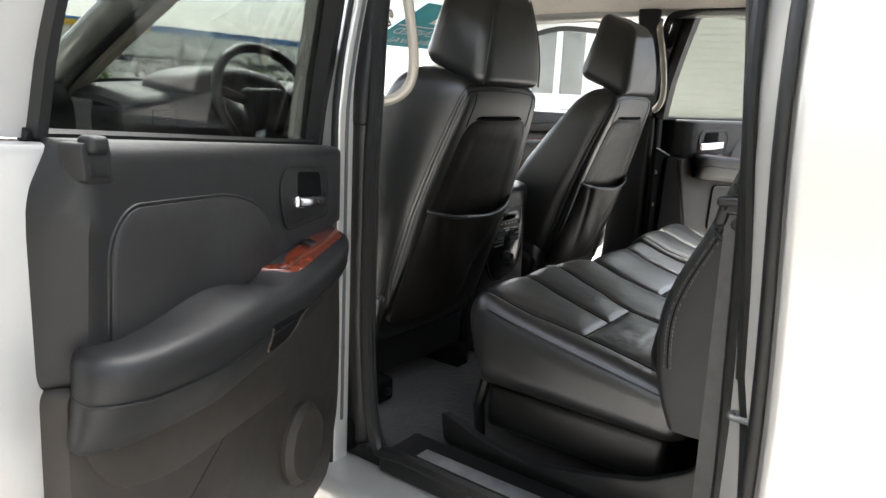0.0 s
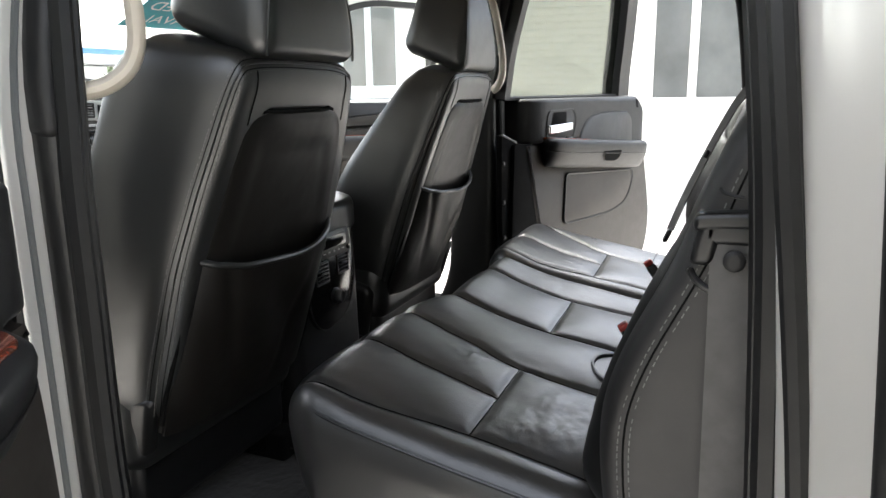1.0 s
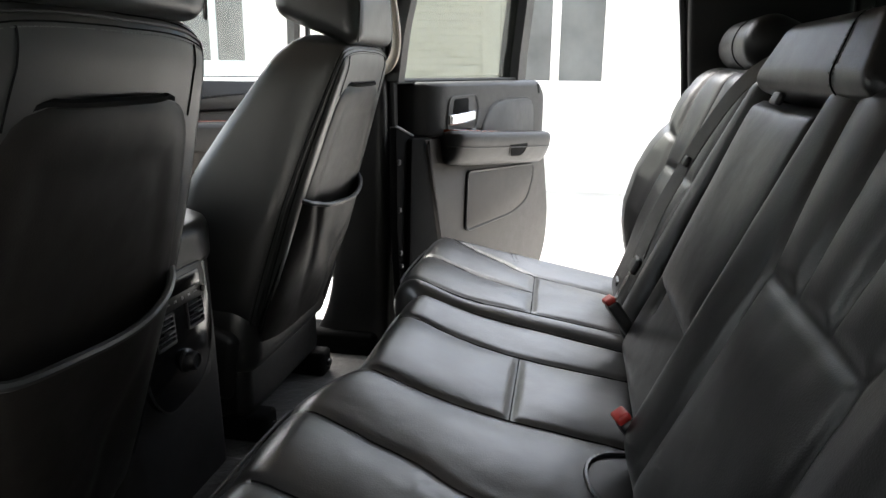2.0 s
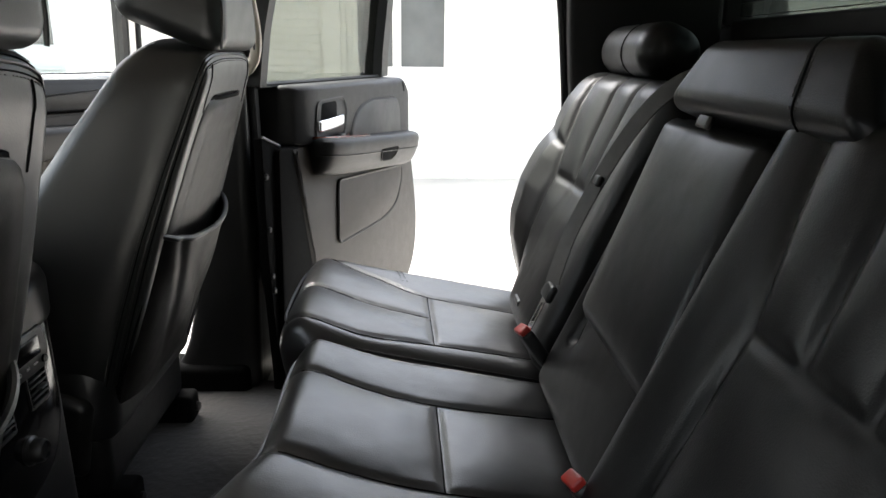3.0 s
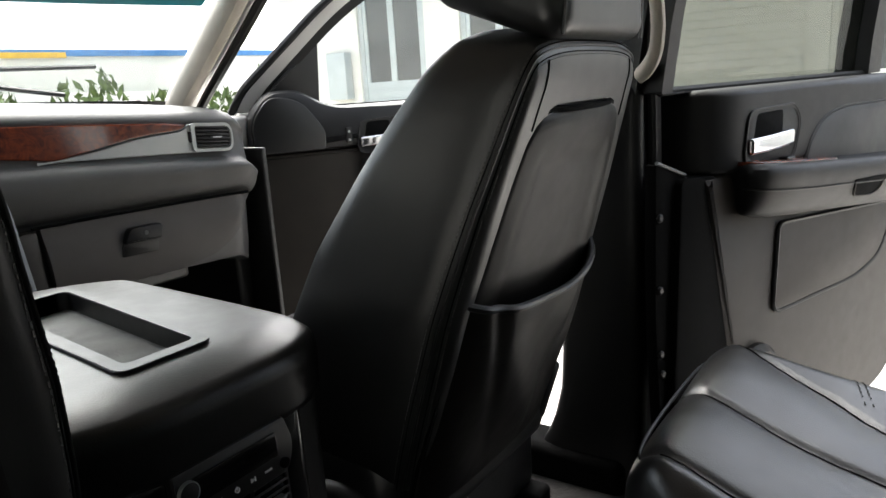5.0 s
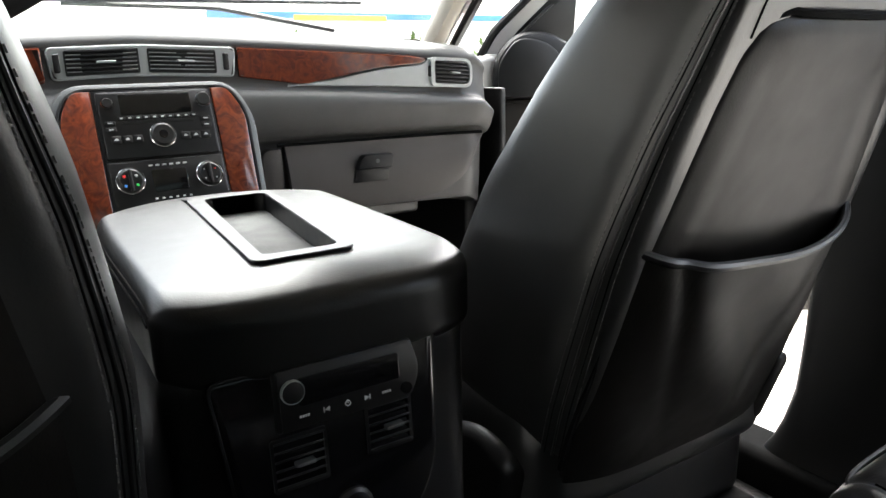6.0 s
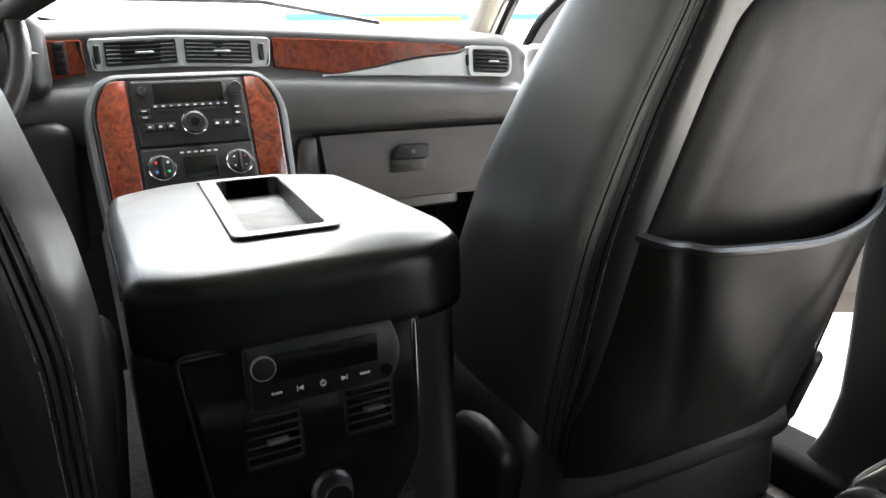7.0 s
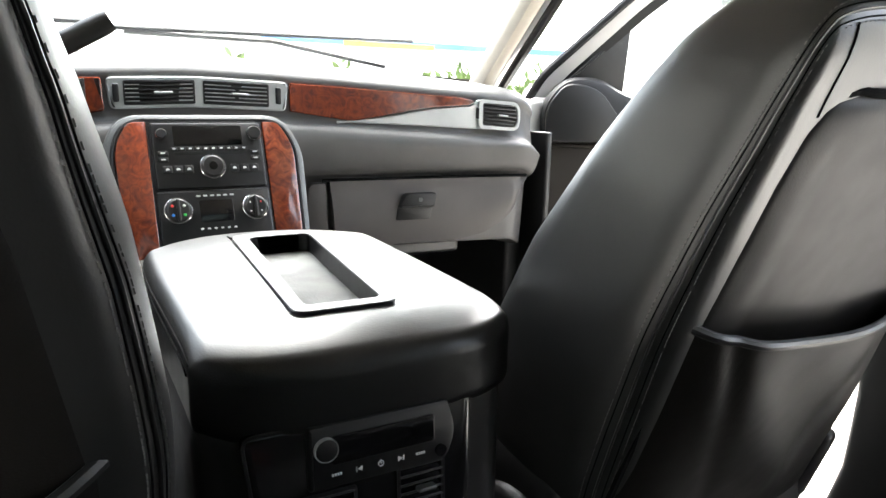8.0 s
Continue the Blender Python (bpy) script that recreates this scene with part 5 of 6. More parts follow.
def trim_plate(name, pts, r, depth, mat, label, cut=0.012, back=0.0):
    """A plate bent along the dashboard's upper face; pts are (x, z)."""
    outline = rounded(pts, r, 5)
    fine = []
    for p, q in zip(outline, outline[1:] + outline[:1]):
        n = max(1, int(np.linalg.norm(np.array(q) - np.array(p)) / 0.02))
        fine += [tuple(np.array(p) + (np.array(q) - np.array(p)) * k / n) for k in range(n)]
    v, f = slab(fine, depth, 0.003, back)
    n = len(fine)
    f = [q for q in f if len(q) == 4]
    # fill front and back in strips, so that the plate follows the bend
    xs_ = np.array([p[0] for p in fine])
    strips = []
    for c in (back, depth):
        cols = np.linspace(xs_.min() + 1e-4, xs_.max() - 1e-4, max(6, int((xs_.max() - xs_.min()) / 0.012)))
        ins = 0.0 if c == back else 0.003
        prev = None
        sv, sf = [], []
        for x in cols:
            zs = []
            for p, q in zip(fine, fine[1:] + fine[:1]):
                if (p[0] - x) * (q[0] - x) < 0:
                    zs.append(p[1] + (q[1] - p[1]) * (x - p[0]) / (q[0] - p[0]))
            if len(zs) >= 2:
                sv += [(x, min(zs) + ins, c), (x, max(zs) - ins, c)]
                if len(sv) >= 4:
                    m = len(sv)
                    sf.append((m - 4, m - 3, m - 1, m - 2))
        strips.append((np.array(sv), sf))
    shape = join((v, f), *strips)
    return part(name, on(shape, lambda a, b, c: front(a, b, c)), mat, dash, label)


vents = trim_plate("vent_bezel", [(-0.150, 1.352), (0.186, 1.352), (0.192, 1.412), (-0.155, 1.412)], 0.012, 0.012, SATIN, "satin silver vent bezel")
for x0, x1 in ((-0.126, 0.004), (0.020, 0.150)):
    mid = (x0 + x1) / 2
    air_vent(vents, lambda a, b, c, mid=mid: front(mid + a, 1.382 + b, 0.011 + c), x1 - x0, 0.046, 6, 0.6, 0.034, "black slatted dashboard vent")
for x in (-0.139, 0.170):
    part("thumb_wheel", on(soft((0.011, 0.034, 0.010), 0.003, 10, 2), lambda a, b, c, x=x: front(x + a, 1.383 + b, 0.013 + c)), BLACK, vents, "black thumb wheel")
trim_plate("wood_strip", [(0.196, 1.352), (0.34, 1.340), (0.42, 1.358), (0.52, 1.382), (0.64, 1.398), (0.655, 1.410), (0.60, 1.414), (0.196, 1.412)], [0.004, 0.02, 0.03, 0.03, 0.01, 0.01, 0.01, 0.004], 0.011, WOOD, "lacquered burl wood strip")
silver = trim_plate("silver_strip", [(0.30, 1.336), (0.66, 1.344), (0.775, 1.350), (0.800, 1.385), (0.775, 1.412), (0.655, 1.412), (0.642, 1.396), (0.52, 1.378), (0.42, 1.354)], [0.004, 0.01, 0.03, 0.03, 0.02, 0.01, 0.01, 0.03, 0.03], 0.010, SATIN, "satin silver trim sweeping to the end vent")
side_vent = air_vent(silver, lambda a, b, c: front(0.724 + a, 1.381 + b + 0.02 * a, 0.0115 + c), 0.112, 0.052, 6, 0.6, 0.030, "black slatted end vent", 0.024)
part("vent_rim", on(ring(rounded([(-0.066, -0.034), (0.064, -0.034), (0.064, 0.034), (-0.066, 0.034)], [0.012, 0.028, 0.028, 0.012], 6), rounded([(-0.057, -0.027), (0.057, -0.027), (0.057, 0.027), (-0.057, 0.027)], [0.008, 0.022, 0.022, 0.008], 6), 0.006), lambda a, b, c: front(0.724 + a, 1.381 + b + 0.02 * a, 0.0115 + c)), SATIN, silver, "bright rim of the end vent")
part("thumb_wheel", on(soft((0.009, 0.026, 0.009), 0.003, 10, 2), lambda a, b, c: front(0.658 + a, 1.381 + b, 0.012 + c)), BLACK, silver)
left_wood = trim_plate("wood_strip", [(-0.265, 1.335), (-0.16, 1.350), (-0.162, 1.412), (-0.265, 1.415)], 0.006, 0.011, WOOD, "lacquered burl wood strip")
part("switch_bank", on(slab(rounded([(-0.212, 1.352), (-0.190, 1.352), (-0.190, 1.410), (-0.212, 1.410)], 0.003), 0.016, 0.002, 0.008), lambda a, b, c: front(a, b, c)), BLACK, left_wood, "black switch bank")
for k in range(4):
    part("switch", on(slab(rounded([(-0.209, 1.3555 + k * 0.0135), (-0.193, 1.3555 + k * 0.0135), (-0.193, 1.366 + k * 0.0135), (-0.209, 1.366 + k * 0.0135)], 0.002), 0.018, 0.001, 0.014), lambda a, b, c: front(a, b, c)), PLASTIC, left_wood)

# centre stack
UPS, OUT = np.array((0, 0.36, 0.933)), np.array((0, -0.933, 0.36))
stack_at = basis((0.003, 1.112, 1.168), (1, 0, 0), UPS, OUT)
surround = rounded([(-0.172, -0.16), (0.172, -0.16), (0.186, 0.12), (0.150, 0.188), (-0.150, 0.188), (-0.186, 0.12)], [0.02, 0.02, 0.06, 0.05, 0.05, 0.06], 7)
stack = part("radio_surround", on(slab(surround, 0.0, 0.012, -0.16), stack_at), GREY_TRIM, dash, "dark grey surround of the radio and climate panel")
inner_line = rounded([(-0.158, -0.16), (0.158, -0.16), (0.168, 0.12), (0.140, 0.174), (-0.140, 0.174), (-0.168, 0.12)], [0.01, 0.01, 0.05, 0.04, 0.04, 0.05], 7)
part("stack_edge", tube([stack_at(a, b, 0.001) for a, b in inner_line], 0.0035, 6, closed=True), PLASTIC, stack)
for s in (-1, 1):
    part("wood_panel", on(slab(rounded([(s * 0.105, -0.155), (s * 0.155, -0.155), (s * 0.163, 0.12), (s * 0.137, 0.170), (s * 0.105, 0.170)], [0.004, 0.01, 0.05, 0.04, 0.004], 6), 0.006, 0.003, -0.004), stack_at), WOOD, stack, "lacquered burl wood panel")
part("backing", on(slab(rounded([(-0.104, -0.158), (0.104, -0.158), (0.104, 0.172), (-0.104, 0.172)], 0.004), 0.003, 0.001, -0.004), stack_at), PLASTIC, stack)
radio = part("radio", on(slab(rounded([(-0.099, 0.042), (0.099, 0.042), (0.099, 0.166), (-0.099, 0.166)], 0.005), 0.010, 0.003, 0.0), stack_at), BLACK, stack, "black car radio with chrome-ringed dial")
part("display", on(slab(rounded([(-0.062, 0.122), (0.062, 0.122), (0.062, 0.160), (-0.062, 0.160)], 0.003), 0.0108, 0.0005, 0.008), stack_at), GLOSS_BLACK, radio, "dark glossy display")


def knob(owner, a0, b0, r, h, base, ringed, name="knob"):
    k = part(name, on(disc([(r, base), (r * 0.97, base + h * 0.8), (r * 0.82, base + h)], 26), lambda a, b, c: stack_at(a0 + a, b0 + b, c)), BLACK, owner, "round black knob")
    if ringed:
        part("ring", on(disc([(r * 1.09, base), (r * 1.09, base + h * 0.74), (r * 1.04, base + h * 0.82), (r * 0.99, base + h * 0.6)], 28), lambda a, b, c: stack_at(a0 + a, b0 + b, c)), CHROME, k, "chrome ring")
    return k


knob(radio, -0.083, 0.143, 0.0095, 0.012, 0.009, True)
knob(radio, 0.084, 0.143, 0.0135, 0.014, 0.009, True)
dial = knob(radio, 0.0, 0.079, 0.0215, 0.016, 0.009, True)
part("dial_mark", on(disc([(0.0075, 0.0245), (0.0075, 0.0258)], 16), lambda a, b, c: stack_at(a, 0.079 + b, c)), GLOSS_BLACK, dial)
part("disc_slot", on(slab(rounded([(-0.062, 0.104), (0.062, 0.104), (0.062, 0.111), (-0.062, 0.111)], 0.002), 0.0106, 0.0003, 0.008), stack_at), RUBBER, radio, "disc slot")
for k in range(10):
    a = -0.063 + k * 0.014
    key = part("key", on(slab(rounded([(a - 0.006, 0.1125), (a + 0.006, 0.1125), (a + 0.006, 0.119), (a - 0.006, 0.119)], 0.001, 2), 0.0125, 0.001, 0.009), stack_at), BLACK, radio)
    if k % 1 == 0:
        part("key_mark", on(slab([(a - 0.0025, 0.1145), (a + 0.0025, 0.1145), (a + 0.0025, 0.117), (a - 0.0025, 0.117)], 0.0129, 0.0001, 0.0124), stack_at), WHITE_PRINT, key, smooth=False)
for s in (-1, 1):
    for k in range(3):
        a = s * (0.041 + k * 0.0185)
        key = part("key", on(slab(rounded([(a - 0.008, 0.070), (a + 0.008, 0.070), (a + 0.008, 0.084), (a - 0.008, 0.084)], 0.002, 2), 0.013, 0.001, 0.009), stack_at), BLACK, radio)
        part("key_mark", on(slab(rounded([(a - 0.004, 0.0755), (a + 0.004, 0.0755), (a + 0.0015, 0.0795), (a - 0.0015, 0.0795)], 0.0008, 2), 0.0134, 0.0001, 0.0129), stack_at), WHITE_PRINT, key, smooth=False)
    for b in (0.096, 0.108):
        key = part("key", on(slab(rounded([(s * 0.083 - 0.009, b - 0.004), (s * 0.083 + 0.009, b - 0.004), (s * 0.083 + 0.009, b + 0.004), (s * 0.083 - 0.009, b + 0.004)], 0.0015, 2), 0.0125, 0.001, 0.009), stack_at), BLACK, radio)
        part("key_mark", on(slab([(s * 0.083 - 0.004, b - 0.0012), (s * 0.083 + 0.004, b - 0.0012), (s * 0.083 + 0.004, b + 0.0012), (s * 0.083 - 0.004, b + 0.0012)], 0.0129, 0.0001, 0.0124), stack_at), WHITE_PRINT, key, smooth=False)
climate = part("climate_panel", on(slab(rounded([(-0.101, -0.060), (0.101, -0.060), (0.101, 0.038), (-0.101, 0.038)], 0.005), 0.008, 0.003, 0.0), stack_at), BLACK, stack, "black climate control panel")
part("display", on(slab(rounded([(-0.030, -0.022), (0.030, -0.022), (0.030, 0.018), (-0.030, 0.018)], 0.003), 0.0090, 0.0005, 0.006), stack_at), GLOSS_BLACK, climate, "dark display")
for s in (-1, 1):
    k = knob(climate, s * 0.069, 0.0, 0.0225, 0.014, 0.007, True, "temperature_knob")
    part("pointer", on(soft((0.006, 0.040, 0.006), 0.002, 10, 2), lambda a, b, c, s=s: stack_at(s * 0.069 + a, b, 0.0222 + c)), BLACK, k, "black grip bar")
    for a, b, m in ((-0.010, 0.008, LED_RED if s < 0 else WHITE_PRINT), (0.010, 0.008, WHITE_PRINT if s < 0 else LED_RED), (-0.010, -0.009, LED_BLUE if s < 0 else WHITE_PRINT), (0.010, -0.009, LED_GREEN if s < 0 else WHITE_PRINT)):
        part("mark", on(disc([(0.0030 if s < 0 else 0.0018, 0.0205), (0.0022 if s < 0 else 0.0014, 0.0222)], 10), lambda u, v, c, a=a, b=b, s=s: stack_at(s * 0.069 + a + u, b + v, c)), m, k, "coloured mark")
for k in range(6):
    a = -0.030 + k * 0.012
    part("key_mark", on(slab([(a - 0.0035, 0.0255), (a + 0.0035, 0.0255), (a + 0.0035, 0.0285), (a - 0.0035, 0.0285)], 0.0086, 0.0001, 0.0078), stack_at), WHITE_PRINT, climate, smooth=False)
    part("key_mark", on(slab([(a - 0.0025, -0.036), (a + 0.0025, -0.036), (a + 0.0025, -0.033), (a - 0.0025, -0.033)], 0.0086, 0.0001, 0.0078), stack_at), WHITE_PRINT, climate, smooth=False)

# glove box
gb = lambda x, z, out=0.0: np.array((x, 1.280 + DY(x) * 1.0 + (1.10 - z) * 0.08 - out, z))
mix = lambda p, q, k: p + (q - p) * k
glove = part("glove_box_door", sheet(np.linspace(0, 1, 44), np.linspace(0, 1, 12), lambda u, v: (gb(mix(mix(0.300, 0.285, v), 0.845, u), mix(float(np.interp(mix(0.300, 0.845, u), [0.30, 0.62, 0.70, 0.76, 0.81, 0.845], [1.040, 1.040, 1.056, 1.084, 1.126, 1.184])), 1.193, v), 0.006 + 0.010 * math.sin(math.pi * min(1, v * 1.1)) - 0.03 * step01(u, 0.88, 1.0)), (0, -1, 0.08)), 0.018), GLOVE_PLASTIC, dash, "grey-brown glove box door")
part("glove_box_gap", tube([gb(x, 1.196, 0.001) for x in np.linspace(0.27, 0.83, 24)], 0.004, 6), MATT_BLACK, dash)
part("glove_box_side", on(slab(rounded([(0.215, 1.03), (0.288, 1.03), (0.278, 1.190), (0.235, 1.190)], [0.01, 0.01, 0.01, 0.05], 6), 0.006, 0.005, -0.02), lambda a, b, c: gb(a, b, c)), GLOVE_PLASTIC, dash)
part("glove_box_handle", on(slab(rounded([(0.452, 1.128), (0.542, 1.128), (0.548, 1.162), (0.466, 1.162)], [0.006, 0.006, 0.01, 0.012], 4), 0.030, 0.004, 0.010), lambda a, b, c: gb(a, b, c)), PLASTIC, glove, "latch with a key lock")
# dark plate painting the shade of the finger recess under the latch
part("handle_recess", on(slab(rounded([(0.448, 1.098), (0.536, 1.098), (0.540, 1.127), (0.452, 1.127)], 0.006, 4), 0.0185, 0.001, 0.005), lambda a, b, c: gb(a, b, c)), RUBBER, glove)
part("lock", on(disc([(0.005, 0.026), (0.005, 0.0315), (0.003, 0.0315)], 16), lambda a, b, c: gb(0.503 + a, 1.147 + b, c)), GREY_TRIM, glove, "small key lock")
part("lower_panel", join(box(0.25, 0.68, 1.32, 1.46, 0.99, 1.03, 0.012, 10, 3)), BLACK, dash)
part("knee_panel", join(box(-0.80, -0.20, 1.20, 1.40, 1.0, 1.26, 0.03, 10, 3)), PLASTIC, dash)
part("instrument_hood", on(soft((0.46, 0.22, 0.20), 0.035, 0.04, 4), lambda a, b, c: (-0.45 + a, 1.27 + b + 0.15 * c, 1.40 + c - 0.9 * a * a * (1 if c > 0 else 0))), BLACK, dash, "charcoal instrument hood")
air_vent(dash, lambda a, b, c: front(-0.71 + a, 1.375 + b, 0.012 + c), 0.11, 0.05, 6, 0.6, 0.03, "black slatted end vent")

# the passenger end of the dashboard rounds off short of the door
for piece in list(dash.children_recursive):
    if piece.type == 'MESH':
        here = origin(piece).x
        for vert in piece.data.vertices:
            vert.co.x -= float(np.interp(vert.co.x + here, [0.20, 0.50, 0.68, 0.84], [0.0, 0.014, 0.022, 0.060]))

# steering wheel and selector stalk
wheel = thing("steering_wheel", "black leather steering wheel", "steering wheel", (-0.45, 1.05, 1.33))
tiltm = pose(-0.45, 1.00, 1.383, 65, 0, 0)
part("rim", placed(tube([(0.198 * math.cos(w), 0.198 * math.sin(w), 0) for w in np.linspace(0, 2 * math.pi, 48, endpoint=False)], 0.0165, 10, closed=True), tiltm), LEATHER, wheel)
hub = part("hub", placed(soft((0.17, 0.15, 0.05), 0.024, 0.05, 4), tiltm @ pose(0, -0.01, -0.02)), PLASTIC, wheel)
for w in (15, 165, 235, 305):
    c, s = math.cos(radians(w)), math.sin(radians(w))
    part("spoke", placed(tube([(0.06 * c, 0.06 * s, -0.02), (0.185 * c, 0.185 * s, 0)], 0.016, 8, flat=0.5), tiltm), SATIN if w > 200 else PLASTIC, wheel)
column = thing("steering_column", "black steering column with a selector stalk", "steering column", (-0.45, 1.05, 1.1))
part("shroud", placed(soft((0.12, 0.13, 0.26), 0.03, 0.08, 3), pose(-0.45, 1.13, 1.32, -65, 0, 0)), BLACK, column)
part("selector_stalk", tube(smooth_line([(-0.42, 1.11, 1.345), (-0.345, 1.06, 1.385), (-0.255, 1.015, 1.434), (-0.163, 1.0, 1.486)], 5), [0.010] * 6 + [0.012, 0.014, 0.016, 0.017, 0.018, 0.018, 0.018, 0.018, 0.018, 0.016], 10), BLACK, column, "black selector stalk")
mirror = thing("rear_view_mirror", "black rear-view mirror on the windscreen", "mirror", (0.0, 1.02, 1.70))
part("housing", on(soft((0.25, 0.04, 0.07), 0.018, 0.05, 4), lambda a, b, c: (0.0 + a, 1.00 + b, 1.715 + c)), BLACK, mirror)
part("glass", on(slab(rounded([(-0.115, -0.027), (0.115, -0.027), (0.115, 0.027), (-0.115, 0.027)], 0.02, 5), 0.002, 0.001), lambda a, b, c: (a, 0.979 - c, 1.715 + b)), CHROME, mirror)
part("stem", tube([(0, 1.02, 1.72), (0, 1.06, 1.745)], 0.012, 8), BLACK, mirror)


# ---- doors ----
def door_frame(side, ox, oy, degrees):
    """The map of a door's own (s, z, p) to the world: s from the hinge along it, p out of its inner face."""
    t = radians(degrees)
    u = np.array((side * math.sin(t), -math.cos(t), 0))
    n = np.array((-side * math.cos(t), -math.sin(t), 0))
    return lambda s, z, p=0.0: np.array((ox, oy, 0)) + u * s + n * p + np.array((0, 0, z))


def handle_set(owner, D, s, z, w, pull=0.82, tall=0.031, name="handle_bezel"):
    """A recessed chrome pull in a dark bezel."""
    edge = lambda g: rounded([(s - w / 2 + g, z - 0.045 + g), (s + w / 2 - 0.01 - 0.6 * g, z - 0.055 + g), (s + w / 2 + 0.012 - g, z + 0.02 - 0.2 * g), (s + w / 2 - 0.012 - 0.4 * g, z + 0.052 - g), (s - w / 2 + 0.012 + g, z + 0.048 - g)], 0.026, 6)
    bez = part(name, on(ring(edge(0.0), edge(0.005), 0.0610, 0.05), D), PLASTIC, owner, "charcoal handle bezel")
    part("recess", on(slab(edge(0.004), 0.0600, 0.0003, 0.05), D), PLASTIC, bez)
    part("bezel_groove", tube([D(a, b, 0.0606) for a, b in edge(-0.001)], 0.0018, 6, closed=True), RUBBER, bez)
    # black plate painting the shade of the finger hollow
    part("recess_back", on(slab(rounded([(s - w * 0.34, z - 0.004), (s + w * 0.20, z), (s + w * 0.20, z + 0.044), (s - w * 0.28, z + 0.042)], 0.010, 4), 0.0606, 0.0002, 0.05), D), MATT_BLACK, bez)
    part("door_handle", on(soft((w * pull, tall, 0.016), 0.007, 0.03, 4), lambda a, b, c: D(s + a - 0.006, z - 0.012 + b + 0.05 * a, 0.068 + c - 1.2 * a * a)), CHROME, bez, "chrome pull handle")


def rear_door(side, ox, oy, degrees, front_s, tail, rise=(0.0, 0.0)):
    flat = door_frame(side, ox, oy, degrees)
    D = lambda s, z, p=0.0: flat(s, z + rise[0] + rise[1] * s, p)
    door = thing("rear_door", "open rear door with charcoal trim, chrome handle and wood switch plate", "car door", tuple(D(0.45, 0.6)), "open doors")
    rear_s = lambda s: s - (0.06 if tail < 0.05 else 0.0)
    skin = rounded([(0.12, 1.385), (0.12, 0.60), (0.16, 0.55), (0.86, 0.55), (rear_s(0.985), 0.70), (rear_s(0.985), 1.0), (rear_s(0.955), 1.2), (rear_s(0.925), 1.385)], [0.01, 0.02, 0.02, 0.05, 0.1, 0.1, 0.05, 0.02], 5)
    part("outer_skin", on(slab(skin, -0.006, 0.01, -0.15), D), PAINT, door, "pewter silver door shell")
    part("edge_seal", tube([D(a, b, -0.014) for a, b in rounded([(0.22, 0.575), (0.85, 0.575), (rear_s(0.965), 0.70), (rear_s(0.965), 1.0), (rear_s(0.93), 1.2), (rear_s(0.905), 1.36)], [0.02, 0.05, 0.1, 0.1, 0.05, 0.002], 5)[3:-3]], 0.011, 8), RUBBER, door, "black rubber door seal")
    lower = rounded(([(0.015, 1.240), (0.045, 1.12), (0.08, 0.98), (0.13, 0.80), (0.15, 0.64)] if tail < 0.05 else [(-0.02, 1.22), (-0.035, 1.12), (-0.045, 0.98), (-0.04, 0.80), (0.02, 0.64)]) + [(0.22, 0.60), (0.80, 0.60)] + ([(0.92, 0.72), (0.945, 0.86), (0.905, 1.02), (0.840, 1.235)] if tail < 0.05 else [(0.80, 0.72), (0.80, 0.86), (0.798, 1.00), (0.794, 1.116)]), [0.01, 0.05, 0.05, 0.05, 0.04, 0.04, 0.10, 0.08, 0.1, 0.1, 0.02], 5)
    low = part("lower_panel", on(slab(lower, 0.030, 0.018, -0.05), lambda a, b, c: D(a + (0.04 if tail < 0.05 else 0.0) * step01(a, 0.6, 0.9), b, c)), PLASTIC_LOWER, door, "grey lower trim panel")
    if tail < 0.05:
        # black plate standing in for shade on the silver hinge side
        part("front_return", on(slab(rounded([(front_s - 0.075, 1.245), (0.06, 1.24), (0.10, 0.98), (0.155, 0.78), (0.16, 0.56), (front_s - 0.10, 0.56)], 0.015, 4), 0.024, 0.004, -0.012), D), MATT_BLACK, door, "black plate for the shade on the hinge-side return")
    if tail < 0.05:
        # matt black plate added to paint the shaded door edge behind the bolts
        cover = part("hinge_cover", on(slab(rounded([(-0.098, 1.278), (-0.012, 1.246), (0.012, 1.14), (0.042, 0.88), (0.058, 0.62), (-0.066, 0.62), (-0.096, 1.0)], 0.008, 3), 0.009, 0.003, -0.012), D), MATT_BLACK, door, "black plate for the shaded door edge at the hinge")
        part("cover_cap", tube([D(-0.096, 1.279, 0.009), D(-0.016, 1.249, 0.009)], 0.0035, 8), GREY_TRIM, cover)
        part("cover_ridge", tube(smooth_line([D(-0.012, 1.244, 0.007), D(0.010, 1.14, 0.007), D(0.040, 0.88, 0.007), D(0.056, 0.63, 0.007)], 4), 0.0035, 8), BLACK, cover)
        for a, b in ((-0.082, 0.935), (-0.077, 0.896), (-0.088, 1.184), (-0.086, 1.055)):
            part("bolt", on(disc([(0.008, 0.008), (0.008, 0.012), (0.005, 0.0145)], 8), lambda u, v, c, a=a, b=b: D(a + u, b + v, c)), RUBBER, cover, "hinge bolt")
    pouch_line = rounded([(0.262, 1.12), (0.785, 1.09), (0.780, 1.04), (0.735, 0.968), (0.62, 0.936), (0.252, 0.935)], [0.02, 0.03, 0.03, 0.08, 0.06, 0.03], 6)
    part("pocket_panel", on(slab(pouch_line, 0.037, 0.006, 0.024), D), PLASTIC_LOWER, low, "smooth lower pocket panel")
    if tail < 0.05:
        part("pocket_groove", tube([D(a, b, 0.0345) for a, b in pouch_line], 0.0048, 6, closed=True), RUBBER, low)
